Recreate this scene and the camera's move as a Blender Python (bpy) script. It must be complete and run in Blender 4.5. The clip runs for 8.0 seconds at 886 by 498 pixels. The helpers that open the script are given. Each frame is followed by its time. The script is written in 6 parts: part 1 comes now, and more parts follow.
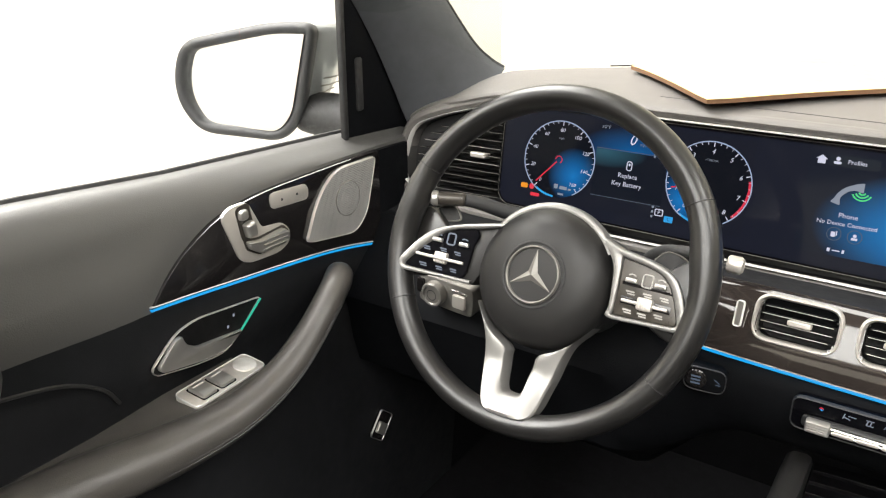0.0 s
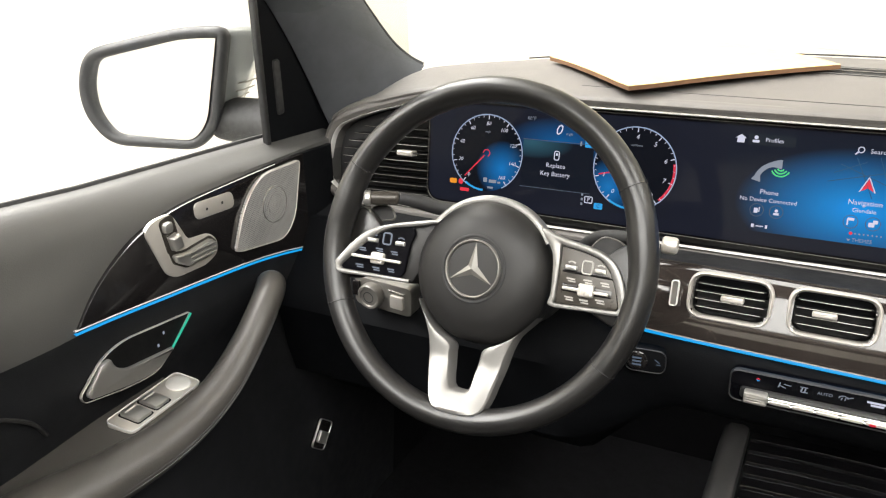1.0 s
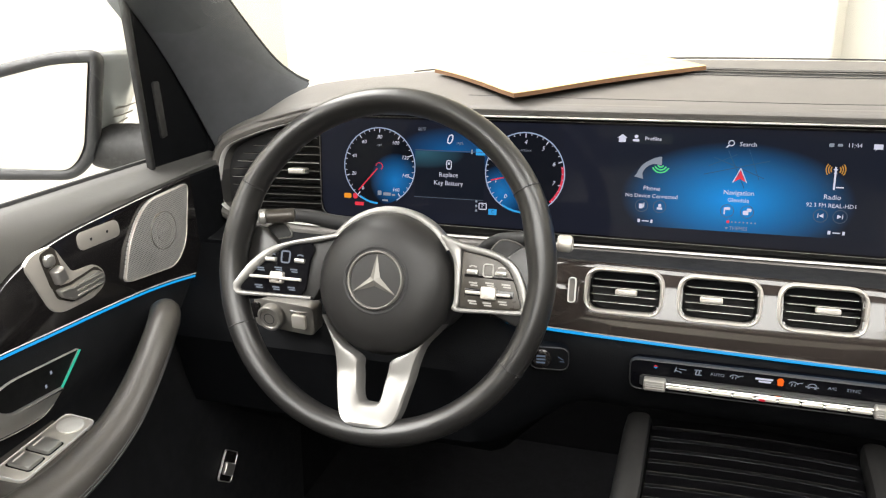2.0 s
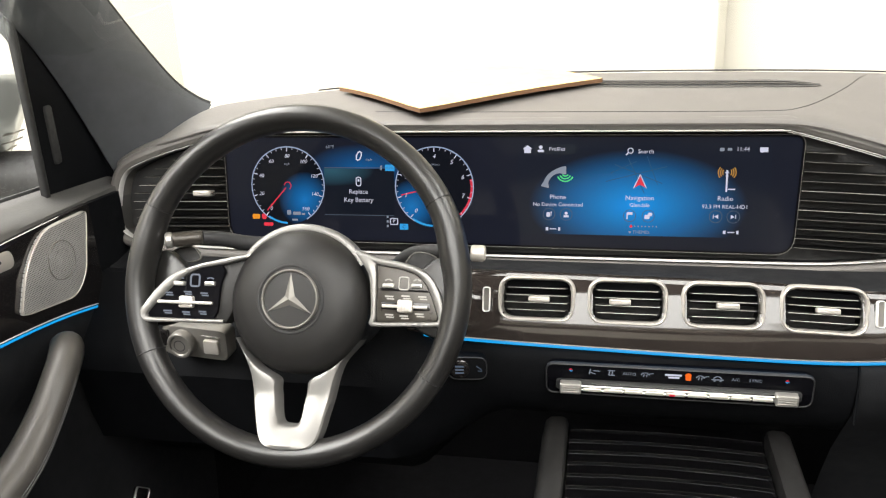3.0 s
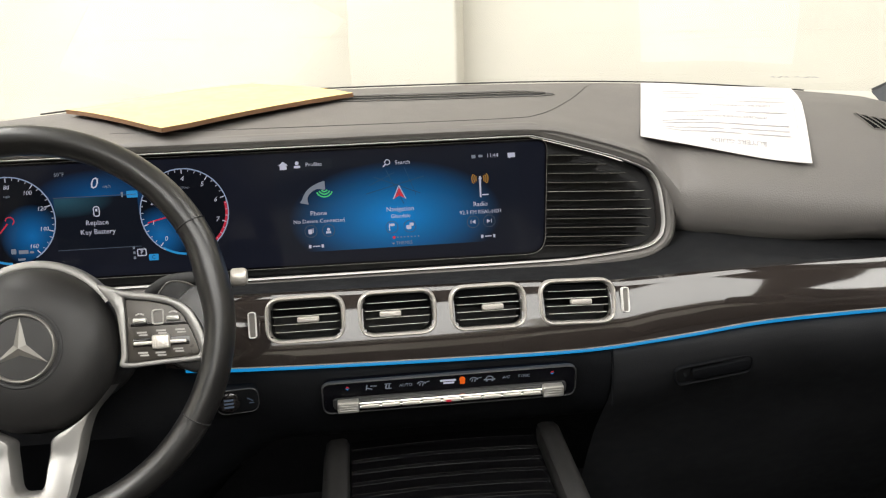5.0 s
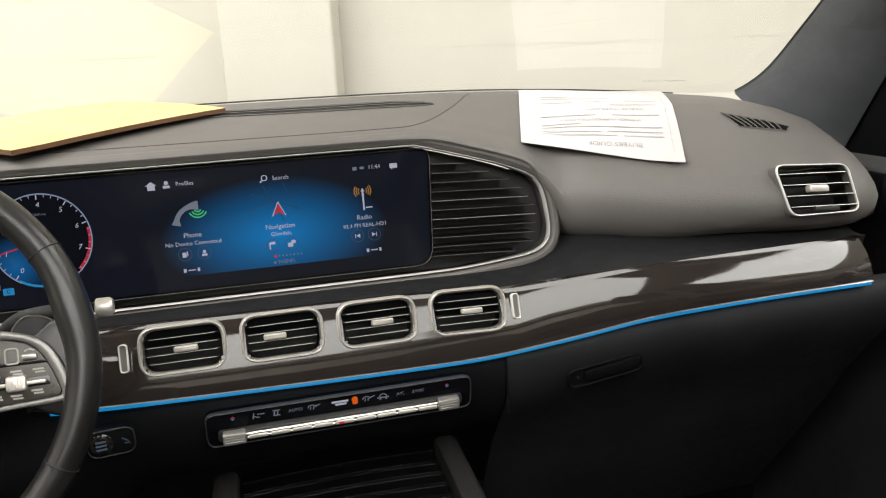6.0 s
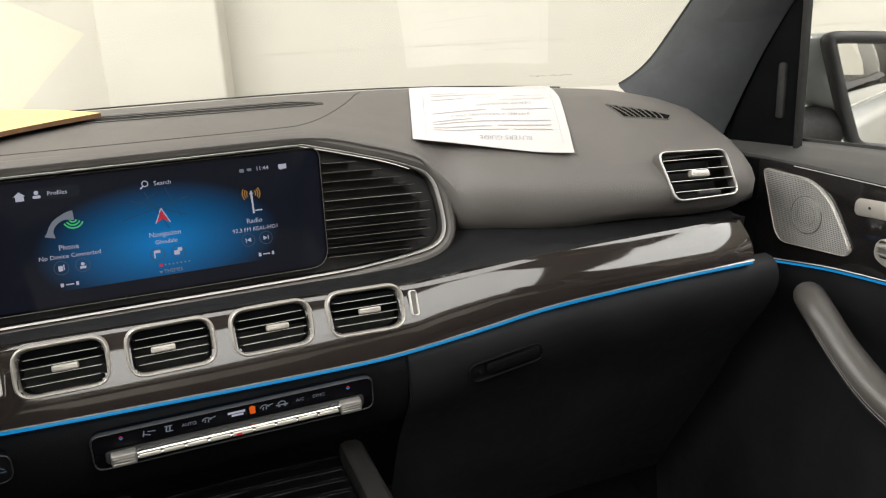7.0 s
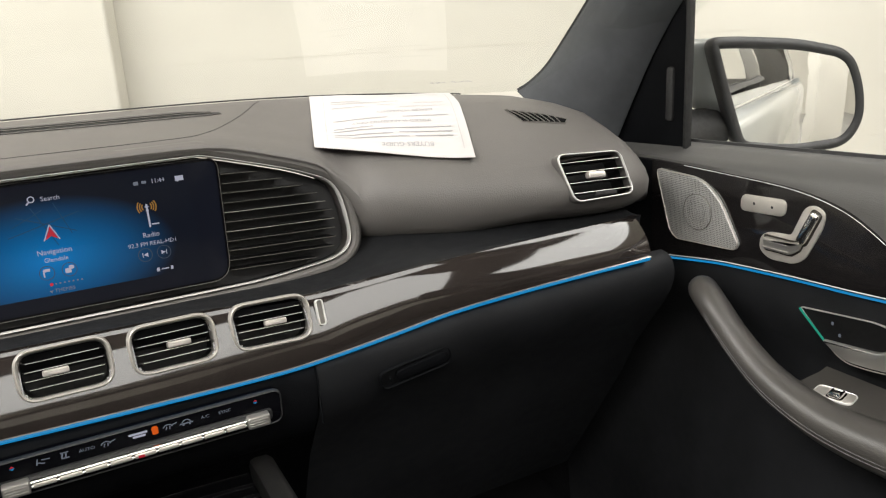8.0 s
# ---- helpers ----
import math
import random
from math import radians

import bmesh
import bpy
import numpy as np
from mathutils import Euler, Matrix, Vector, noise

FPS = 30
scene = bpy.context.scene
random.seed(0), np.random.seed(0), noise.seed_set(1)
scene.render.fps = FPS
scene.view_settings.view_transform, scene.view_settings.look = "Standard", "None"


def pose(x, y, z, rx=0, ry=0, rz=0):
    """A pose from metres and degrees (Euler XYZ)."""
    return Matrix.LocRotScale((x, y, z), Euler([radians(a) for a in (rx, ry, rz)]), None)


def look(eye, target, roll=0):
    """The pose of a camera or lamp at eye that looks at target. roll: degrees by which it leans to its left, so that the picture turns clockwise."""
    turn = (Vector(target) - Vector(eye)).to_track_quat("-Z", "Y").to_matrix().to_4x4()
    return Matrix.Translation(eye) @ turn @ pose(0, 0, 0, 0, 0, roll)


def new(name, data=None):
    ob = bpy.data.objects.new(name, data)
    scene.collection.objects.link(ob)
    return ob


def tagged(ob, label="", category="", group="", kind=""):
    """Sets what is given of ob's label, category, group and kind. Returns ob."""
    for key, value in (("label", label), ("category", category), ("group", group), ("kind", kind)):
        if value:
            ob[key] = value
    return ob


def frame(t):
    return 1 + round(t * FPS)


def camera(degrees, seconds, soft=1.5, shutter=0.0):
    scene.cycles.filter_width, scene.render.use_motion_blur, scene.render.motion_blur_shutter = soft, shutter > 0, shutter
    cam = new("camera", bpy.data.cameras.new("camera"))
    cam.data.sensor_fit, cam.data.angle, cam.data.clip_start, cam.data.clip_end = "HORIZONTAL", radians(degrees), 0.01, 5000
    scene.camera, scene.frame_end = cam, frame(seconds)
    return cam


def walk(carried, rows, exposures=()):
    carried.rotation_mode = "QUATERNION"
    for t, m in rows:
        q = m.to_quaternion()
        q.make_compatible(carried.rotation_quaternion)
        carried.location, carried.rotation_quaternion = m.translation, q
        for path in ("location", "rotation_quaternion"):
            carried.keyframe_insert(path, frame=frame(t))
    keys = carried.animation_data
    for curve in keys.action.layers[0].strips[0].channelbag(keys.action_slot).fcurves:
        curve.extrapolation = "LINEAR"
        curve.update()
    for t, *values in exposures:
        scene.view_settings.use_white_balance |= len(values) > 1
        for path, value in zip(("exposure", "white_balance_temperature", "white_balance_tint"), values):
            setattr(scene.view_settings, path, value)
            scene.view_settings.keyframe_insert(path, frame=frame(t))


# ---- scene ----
cam = camera(58.42, 8.0, 1.2)
PATH = [
    (0, (-0.0413, -0.8045, 1.4214), (-0.562, -0.0362, 1.0492), -0.13),
    (0.5, (-0.0566, -0.8047, 1.4172), (-0.533, -0.0094, 1.0424), -0.89),
    (1, (-0.0655, -0.8087, 1.4139), (-0.4958, 0.014, 1.0424), -1.46),
    (1.5, (-0.0694, -0.8135, 1.4085), (-0.4363, 0.041, 1.0409), -1.43),
    (1.7, (-0.0704, -0.8149, 1.4072), (-0.4101, 0.0486, 1.0464), -1.83),
    (2.8, (-0.0759, -0.8228, 1.4003), (-0.2996, 0.0907, 1.0681), -2.70),
    (3, (-0.0769, -0.8242, 1.399), (-0.2744, 0.0983, 1.0672), -2.56),
    (3.5, (-0.0835, -0.823, 1.3931), (-0.2042, 0.1133, 1.0631), -1.67),
    (4, (-0.0877, -0.8191, 1.3939), (-0.1278, 0.1247, 1.0658), -1.50),
    (4.5, (-0.0842, -0.8143, 1.3862), (-0.0566, 0.1356, 1.075), -1.83),
    (4.7, (-0.0822, -0.8101, 1.3838), (-0.0262, 0.1367, 1.0714), -1.74),
    (5.8, (-0.0713, -0.7869, 1.3705), (0.1322, 0.1430, 1.0752), -2.17),
    (6, (-0.0693, -0.7827, 1.3681), (0.1632, 0.1441, 1.0733), -2.33),
    (6.5, (-0.0659, -0.7799, 1.3561), (0.2255, 0.1314, 1.0653), -2.62),
    (7, (-0.0566, -0.7782, 1.3544), (0.2896, 0.1133, 1.0623), -3.03),
    (7.5, (-0.0503, -0.7816, 1.354), (0.3444, 0.09, 1.0633), -3.14),
    (8, (-0.0518, -0.7824, 1.3507), (0.3974, 0.0638, 1.0642), -3.16),
]
from mathutils.bvhtree import BVHTree

EXPOSURES = [(0, 0.16), (1.5, 0.15), (3.4, 0.08), (4.5, -0.25), (6.0, -0.72), (8.0, -0.74)]
walk(cam, [(t, look(e, a, r)) for t, e, a, r in PATH], EXPOSURES)

# ---- light: a garage with ceiling panels, sky light through nothing ----
world = bpy.data.worlds.new("garage_air")
scene.world = world
world.use_nodes = True
world.node_tree.nodes["Background"].inputs[0].default_value = (0.9, 0.95, 1.0, 1)
world.node_tree.nodes["Background"].inputs[1].default_value = 0.05


def ceiling_lamp(x, y, power, sx=0.5, sy=2.4, z=3.12):
    data = bpy.data.lights.new("ceiling_tube_light", "AREA")
    data.shape, data.size, data.size_y = "RECTANGLE", sx, sy
    data.energy, data.color = power, (1.0, 0.975, 0.945)
    lamp = new("ceiling_tube_light", data)
    lamp.matrix_world = pose(x, y, z, 0, 0, 0)
    return lamp


for lx, ly, lp, lw, ll in ((0.1, -3.6, 330, 2.4, 4.8), (-1.9, -0.9, 450, 1.3, 4.4), (1.9, -1.5, 215, 1.3, 4.4)):
    ceiling_lamp(lx, ly, lp, lw, ll)

# ---- materials ----
def nodes_of(name):
    m = bpy.data.materials.new(name)
    m.use_nodes = True
    t = m.node_tree
    return m, t, t.nodes["Principled BSDF"]


def surface(name, color, rough=0.5, metal=0.0, spread=0.15, scale=40.0, bump=0.0, bump_scale=900.0, rough_spread=0.1, coat=0.0, spec=0.5, flat=False):
    """A plain surface with slow mottling, wear in the gloss and a fine grain."""
    m, t, b = nodes_of(name)
    n = t.nodes
    co = n.new("ShaderNodeTexCoord")
    slow = n.new("ShaderNodeTexNoise")
    slow.inputs["Scale"].default_value, slow.inputs["Detail"].default_value = scale, 6
    t.links.new(co.outputs["Object"], slow.inputs["Vector"])
    ramp = n.new("ShaderNodeMapRange")
    ramp.inputs["From Min"].default_value, ramp.inputs["From Max"].default_value = 0.3, 0.7
    ramp.inputs["To Min"].default_value, ramp.inputs["To Max"].default_value = 1 - spread, 1 + spread
    t.links.new(slow.outputs["Fac"], ramp.inputs["Value"])
    mul = n.new("ShaderNodeVectorMath")
    mul.operation = "SCALE"
    mul.inputs[0].default_value = color
    t.links.new(ramp.outputs[0], mul.inputs["Scale"])
    t.links.new(mul.outputs[0], b.inputs["Base Color"])
    rr = n.new("ShaderNodeMapRange")
    rr.inputs["From Min"].default_value, rr.inputs["From Max"].default_value = 0.3, 0.7
    rr.inputs["To Min"].default_value, rr.inputs["To Max"].default_value = max(0.02, rough - rough_spread), min(1, rough + rough_spread)
    fine = n.new("ShaderNodeTexNoise")
    fine.inputs["Scale"].default_value, fine.inputs["Detail"].default_value = scale * 4.3, 4
    t.links.new(co.outputs["Object"], fine.inputs["Vector"])
    t.links.new(fine.outputs["Fac"], rr.inputs["Value"])
    t.links.new(rr.outputs[0], b.inputs["Roughness"])
    b.inputs["Metallic"].default_value = metal
    b.inputs["Specular IOR Level"].default_value = spec
    b.inputs["Coat Weight"].default_value = coat
    b.inputs["Coat Roughness"].default_value = 0.06
    if bump:
        cells = n.new("ShaderNodeTexVoronoi")
        cells.inputs["Scale"].default_value = bump_scale
        t.links.new(co.outputs["Object"], cells.inputs["Vector"])
        bp = n.new("ShaderNodeBump")
        bp.inputs["Strength"].default_value, bp.inputs["Distance"].default_value = bump, 0.0006
        t.links.new(cells.outputs["Distance"], bp.inputs["Height"])
        t.links.new(bp.outputs[0], b.inputs["Normal"])
    return m


def glow(name, color, strength):
    m, t, b = nodes_of(name)
    b.inputs["Base Color"].default_value = (0.004, 0.004, 0.004, 1)
    b.inputs["Roughness"].default_value = 0.2
    b.inputs["Specular IOR Level"].default_value = 0.1
    b.inputs["Emission Color"].default_value = (*color, 1)
    b.inputs["Emission Strength"].default_value = strength
    return m


def glass_sheet(name, tint=(0.96, 0.98, 0.97), base=0.04, peak=1.0):
    """A thin pane: clear, with the gloss of glass that grows towards grazing angles."""
    m, t, b = nodes_of(name)
    n = t.nodes
    out = n["Material Output"]
    clear, shine, mix, facing = n.new("ShaderNodeBsdfTransparent"), n.new("ShaderNodeBsdfGlossy"), n.new("ShaderNodeMixShader"), n.new("ShaderNodeLayerWeight")
    clear.inputs[0].default_value = (*tint, 1)
    shine.inputs["Roughness"].default_value = 0.01
    facing.inputs["Blend"].default_value = 0.5
    power, scale = n.new("ShaderNodeMath"), n.new("ShaderNodeMath")
    power.operation, scale.operation = "POWER", "MULTIPLY_ADD"
    power.inputs[1].default_value = 5.0
    scale.inputs[1].default_value, scale.inputs[2].default_value = peak - base, base
    t.links.new(facing.outputs["Facing"], power.inputs[0])
    t.links.new(power.outputs[0], scale.inputs[0])
    t.links.new(scale.outputs[0], mix.inputs[0])
    t.links.new(clear.outputs[0], mix.inputs[1])
    t.links.new(shine.outputs[0], mix.inputs[2])
    t.links.new(mix.outputs[0], out.inputs["Surface"])
    return m


def fade_glow(name, low, high, centre, half, strength, power=1.6):
    """A lit display field that is brightest round a centre and fades to the edges."""
    m, t, b = nodes_of(name)
    n = t.nodes
    co = n.new("ShaderNodeTexCoord")
    sub = n.new("ShaderNodeVectorMath")
    sub.operation = "SUBTRACT"
    sub.inputs[1].default_value = centre
    div = n.new("ShaderNodeVectorMath")
    div.operation = "DIVIDE"
    div.inputs[1].default_value = half
    length = n.new("ShaderNodeVectorMath")
    length.operation = "LENGTH"
    t.links.new(co.outputs["Object"], sub.inputs[0])
    t.links.new(sub.outputs[0], div.inputs[0])
    t.links.new(div.outputs[0], length.inputs[0])
    inv = n.new("ShaderNodeMath")
    inv.operation, inv.use_clamp = "SUBTRACT", True
    inv.inputs[0].default_value = 1.0
    t.links.new(length.outputs["Value"], inv.inputs[1])
    pw = n.new("ShaderNodeMath")
    pw.operation = "POWER"
    pw.inputs[1].default_value = power
    t.links.new(inv.outputs[0], pw.inputs[0])
    mix = n.new("ShaderNodeMix")
    mix.data_type = "RGBA"
    mix.inputs[6].default_value, mix.inputs[7].default_value = (*low, 1), (*high, 1)
    t.links.new(pw.outputs[0], mix.inputs[0])
    b.inputs["Base Color"].default_value = (0.003, 0.003, 0.004, 1)
    b.inputs["Roughness"].default_value = 0.07
    b.inputs["Specular IOR Level"].default_value = 0.09
    t.links.new(mix.outputs[2], b.inputs["Emission Color"])
    b.inputs["Emission Strength"].default_value = strength
    return m


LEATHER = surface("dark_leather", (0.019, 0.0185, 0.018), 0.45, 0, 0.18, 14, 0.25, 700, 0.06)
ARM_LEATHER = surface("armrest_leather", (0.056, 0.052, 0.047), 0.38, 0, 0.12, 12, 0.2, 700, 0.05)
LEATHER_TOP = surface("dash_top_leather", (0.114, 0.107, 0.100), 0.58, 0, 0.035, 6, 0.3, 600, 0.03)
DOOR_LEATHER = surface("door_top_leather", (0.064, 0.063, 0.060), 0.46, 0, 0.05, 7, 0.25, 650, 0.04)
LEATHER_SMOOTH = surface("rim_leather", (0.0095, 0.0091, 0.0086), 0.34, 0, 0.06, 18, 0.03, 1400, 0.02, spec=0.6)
# Two darkened leathers: the shade of low and tucked-in places is in their colour.
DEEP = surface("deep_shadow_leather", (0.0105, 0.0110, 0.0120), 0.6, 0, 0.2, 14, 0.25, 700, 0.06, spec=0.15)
LOWER = surface("shaded_black_leather", (0.0040, 0.0043, 0.0050), 0.62, 0, 0.2, 14, 0.25, 700, 0.06, spec=0.06)
SLAT = surface("matt_black_slat", (0.0040, 0.0040, 0.0042), 0.6, 0, 0.2, 30, spec=0.18)
PLASTIC = surface("black_plastic", (0.018, 0.018, 0.019), 0.55, 0, 0.15, 30, 0.15, 1500, 0.08)
SOFT_GREY = surface("pillar_cloth", (0.053, 0.057, 0.062), 0.85, 0, 0.12, 20, 0.3, 1500, 0.05)
GLOSS = surface("black_gloss_trim", (0.010, 0.009, 0.009), 0.12, 0, 0.15, 12, 0, 1, 0.02, coat=0.2)
WOOD = surface("dark_lacquered_trim", (0.022, 0.0178, 0.0158), 0.08, 0, 0.12, 20, 0, 1, 0.02, coat=0.85, spec=0.4)
SPOKE = surface("silver_spoke_paint", (0.22, 0.214, 0.203), 0.36, 0.6, 0.03, 30, 0, 1, 0.02)
SATIN = surface("satin_handle_metal", (0.50, 0.49, 0.465), 0.34, 0.85, 0.04, 30, 0, 1, 0.012)
BRIGHT = surface("polished_trim_metal", (0.86, 0.85, 0.82), 0.26, 0.35, 0.02, 40, 0, 1, 0.008)
SILVER = surface("satin_silver", (0.74, 0.725, 0.69), 0.38, 0.4, 0.03, 30, 0, 1, 0.012)
FRAME = surface("vent_frame_metal", (0.50, 0.475, 0.435), 0.36, 0.45, 0.03, 30, 0, 1, 0.012)
CHROME = surface("bright_chrome", (0.8, 0.79, 0.77), 0.16, 1.0, 0.02, 30, 0, 1, 0.01)
BRUSHED = surface("brushed_switch_metal", (0.56, 0.53, 0.485), 0.4, 0.6, 0.04, 60, 0, 1, 0.03)
SWITCH = surface("grey_switch_metal", (0.17, 0.162, 0.147), 0.4, 0.5, 0.04, 60, 0, 1, 0.02)
HUB = surface("hub_leather", (0.014, 0.0135, 0.013), 0.42, 0, 0.15, 20, 0.08, 900, 0.06, spec=0.28)
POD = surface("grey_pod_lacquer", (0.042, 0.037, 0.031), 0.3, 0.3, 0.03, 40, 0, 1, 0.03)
GRAPHITE = surface("dark_slat_edge", (0.30, 0.30, 0.29), 0.10, 1.0, 0.05, 60)
GRAPHIC = surface("pale_key_print", (0.30, 0.29, 0.27), 0.5, 0, 0.05, 60)
COVER = surface("gloss_black_cover", (0.003, 0.003, 0.0034), 0.14, 0, 0.1, 30, 0, 1, 0.03, spec=0.25)
GRILLE = surface("perforated_metal", (0.60, 0.595, 0.575), 0.42, 0.6, 0.10, 30, 0, 1, 0.08)


def perforate(m, pitch):
    """Rows of small dark holes through a metal face, laid out on a square grid."""
    t = m.node_tree
    b = t.nodes["Principled BSDF"]
    old = b.inputs["Base Color"].links[0].from_socket
    co = t.nodes.new("ShaderNodeTexCoord")
    cells = t.nodes.new("ShaderNodeTexVoronoi")
    cells.voronoi_dimensions = "2D"
    cells.inputs["Scale"].default_value, cells.inputs["Randomness"].default_value = 1 / pitch, 0.0
    split, plane = t.nodes.new("ShaderNodeSeparateXYZ"), t.nodes.new("ShaderNodeCombineXYZ")
    t.links.new(co.outputs["Object"], split.inputs[0])
    t.links.new(split.outputs["Y"], plane.inputs["X"])
    t.links.new(split.outputs["Z"], plane.inputs["Y"])
    t.links.new(plane.outputs[0], cells.inputs["Vector"])
    edge = t.nodes.new("ShaderNodeMapRange")
    edge.inputs["From Min"].default_value, edge.inputs["From Max"].default_value = 0.20, 0.34
    t.links.new(cells.outputs["Distance"], edge.inputs["Value"])
    mix = t.nodes.new("ShaderNodeMix")
    mix.data_type = "RGBA"
    mix.inputs[6].default_value = (0.015, 0.015, 0.015, 1)
    t.links.new(edge.outputs[0], mix.inputs[0])
    t.links.new(old, mix.inputs[7])
    t.links.new(mix.outputs[2], b.inputs["Base Color"])


perforate(GRILLE, 0.0024)
RUBBER = surface("black_rubber", (0.012, 0.012, 0.012), 0.7, 0, 0.2, 30)
CARPET = surface("black_carpet", (0.0048, 0.0048, 0.0054), 0.95, 0, 0.3, 40, 0.6, 900, spec=0.08)
THREAD = surface("grey_thread", (0.085, 0.085, 0.085), 0.7)
PAPER = surface("white_paper", (0.52, 0.497, 0.488), 0.8, 0, 0.04, 12)
MANILA = surface("yellow_envelope_paper", (0.71, 0.50, 0.21), 0.7, 0, 0.06, 14)
MANILA_EDGE = surface("envelope_edge_paper", (0.13, 0.066, 0.030), 0.8, 0, 0.1, 30)
INK = surface("grey_ink", (0.30, 0.30, 0.31), 0.8)
CARPAINT = surface("silver_car_paint", (0.38, 0.395, 0.385), 0.34, 0.45, 0.01, 8, 0, 1, 0.003, coat=1.0)
WALLPAINT = surface("cream_wall_paint", (0.585, 0.563, 0.502), 0.7, 0, 0.05, 2.5, 0.2, 60)
FLOORCONC = surface("sealed_concrete", (0.36, 0.35, 0.33), 0.5, 0, 0.2, 2, 0.2, 60)
CEILPAINT = surface("ceiling_paint", (0.75, 0.73, 0.68), 0.8, 0, 0.05, 2)
MIRROR = surface("mirror_silver", (0.93, 0.93, 0.93), 0.012, 1.0, 0.0, 5, 0, 1, 0.008)
WINDSCREEN = glass_sheet("windscreen_glass", (0.97, 0.98, 0.96), 0.105)
SIDEGLASS = glass_sheet("side_glass", (0.97, 0.98, 0.97), 0.03)
DARKGLASS = glass_sheet("privacy_glass", (0.012, 0.013, 0.012), 0.05, 0.22)
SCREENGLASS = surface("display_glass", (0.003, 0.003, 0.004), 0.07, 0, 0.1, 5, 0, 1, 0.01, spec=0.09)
BLUE_STRIP = glow("blue_strip_light", (0.009, 0.33, 0.74), 1.0)
GREEN_GLOW = glow("green_handle_light", (0.03, 0.6, 0.4), 0.7)
WHITE_PIX = glow("white_pixels", (0.82, 0.83, 1.0), 0.72)
GREY_PIX = glow("grey_pixels", (0.5, 0.56, 0.68), 0.45)
RING_PIX = glow("ring_pixels", (0.52, 0.64, 0.92), 0.62)
NEEDLE_PIX = glow("needle_pixels", (0.80, 0.035, 0.075), 0.75)
DIM_PIX = glow("dim_pixels", (0.2, 0.26, 0.36), 0.35)
RED_PIX = glow("red_pixels", (0.85, 0.04, 0.07), 0.8)
AMBER_PIX = glow("amber_pixels", (1.0, 0.36, 0.02), 0.75)
RADIO_PIX = glow("dim_amber_pixels", (0.62, 0.30, 0.05), 0.75)
ORANGE_PIX = glow("orange_pixels", (1.0, 0.15, 0.01), 0.9)
GREEN_PIX = glow("green_pixels", (0.1, 0.8, 0.25), 0.8)
CYAN_PIX = glow("cyan_pixels", (0.03, 0.36, 0.80), 0.85)
DARK_PIX = glow("dark_pixels", (0.012, 0.02, 0.035), 0.5)

# ---- builders ----
def part(name, bm, material, parent=None, label="", smooth=True, m=None, toward=None):
    """One mesh object in world coordinates, hung under its thing or part."""
    if m is not None:
        bm.transform(m)
    bmesh.ops.remove_doubles(bm, verts=bm.verts, dist=2e-6)
    bmesh.ops.dissolve_degenerate(bm, dist=1e-6, edges=bm.edges)
    bmesh.ops.recalc_face_normals(bm, faces=bm.faces)
    if toward is not None:
        for f in bm.faces:
            if f.normal.dot(Vector(toward) - f.calc_center_median()) < 0:
                f.normal_flip()
    base = parent
    while base is not None and base.parent is not None:
        base = base.parent
    if base is not None:
        bm.transform(base.matrix_basis.inverted())
    data = bpy.data.meshes.new(name)
    bm.to_mesh(data)
    bm.free()
    if smooth:
        data.shade_smooth()
        data.set_sharp_from_angle(angle=radians(38))
    data.materials.append(material)
    ob = new(name, data)
    ob.parent = parent
    if label:
        ob["label"] = label
    return ob


def thing(name, at, label, category, group="", kind=""):
    ob = new(name)
    ob.empty_display_size = 0.02
    ob.matrix_basis = Matrix.Translation(at)
    return tagged(ob, label, category, group, kind)


def plane_m(origin, u, v):
    """A frame with local x along u, local y along v, local z out of the face."""
    u, v = Vector(u).normalized(), Vector(v).normalized()
    w = u.cross(v)
    m = Matrix((u, v, w)).transposed().to_4x4()
    m.translation = origin
    return m


def grid(rows, closed_u=False):
    bm = bmesh.new()
    vs = [[bm.verts.new(p) for p in row] for row in rows]
    for a, b in zip(vs, vs[1:] + ([vs[0]] if closed_u else [])):
        for i in range(len(a) - 1):
            bm.faces.new((a[i], a[i + 1], b[i + 1], b[i]))
    return bm


def smooth_curve(points, n=8):
    """Catmull-Rom through points of any dimension."""
    p = [Vector(q) for q in points]
    p = [2 * p[0] - p[1]] + p + [2 * p[-1] - p[-2]]
    out = []
    for a, b, c, d in zip(p, p[1:], p[2:], p[3:]):
        for k in range(n):
            s = k / n
            out.append(0.5 * (2 * b + (c - a) * s + (2 * a - 5 * b + 4 * c - d) * s * s + (3 * b - a - 3 * c + d) * s ** 3))
    out.append(p[-2])
    return out


def rounded(poly, radius, n=5):
    """A closed 2D outline with its corners rounded; radius: one number or one a corner."""
    out = []
    k = len(poly)
    for i in range(k):
        r = radius[i] if isinstance(radius, (list, tuple)) else radius
        p, a, b = Vector(poly[i]), Vector(poly[i - 1]), Vector(poly[(i + 1) % k])
        da, db = (a - p), (b - p)
        r = min(r, 0.49 * da.length, 0.49 * db.length)
        s, e = p + da.normalized() * r, p + db.normalized() * r
        for j in range(n + 1):
            t = j / n
            out.append((1 - t) ** 2 * s + 2 * t * (1 - t) * p + t * t * e)
    return out


def rrect(w, h, r, cx=0.0, cy=0.0, n=5):
    return rounded([(cx - w / 2, cy - h / 2), (cx + w / 2, cy - h / 2), (cx + w / 2, cy + h / 2), (cx - w / 2, cy + h / 2)], r, n)


def disc(r, cx=0.0, cy=0.0, n=32):
    return [Vector((cx + r * math.cos(2 * math.pi * i / n), cy + r * math.sin(2 * math.pi * i / n))) for i in range(n)]


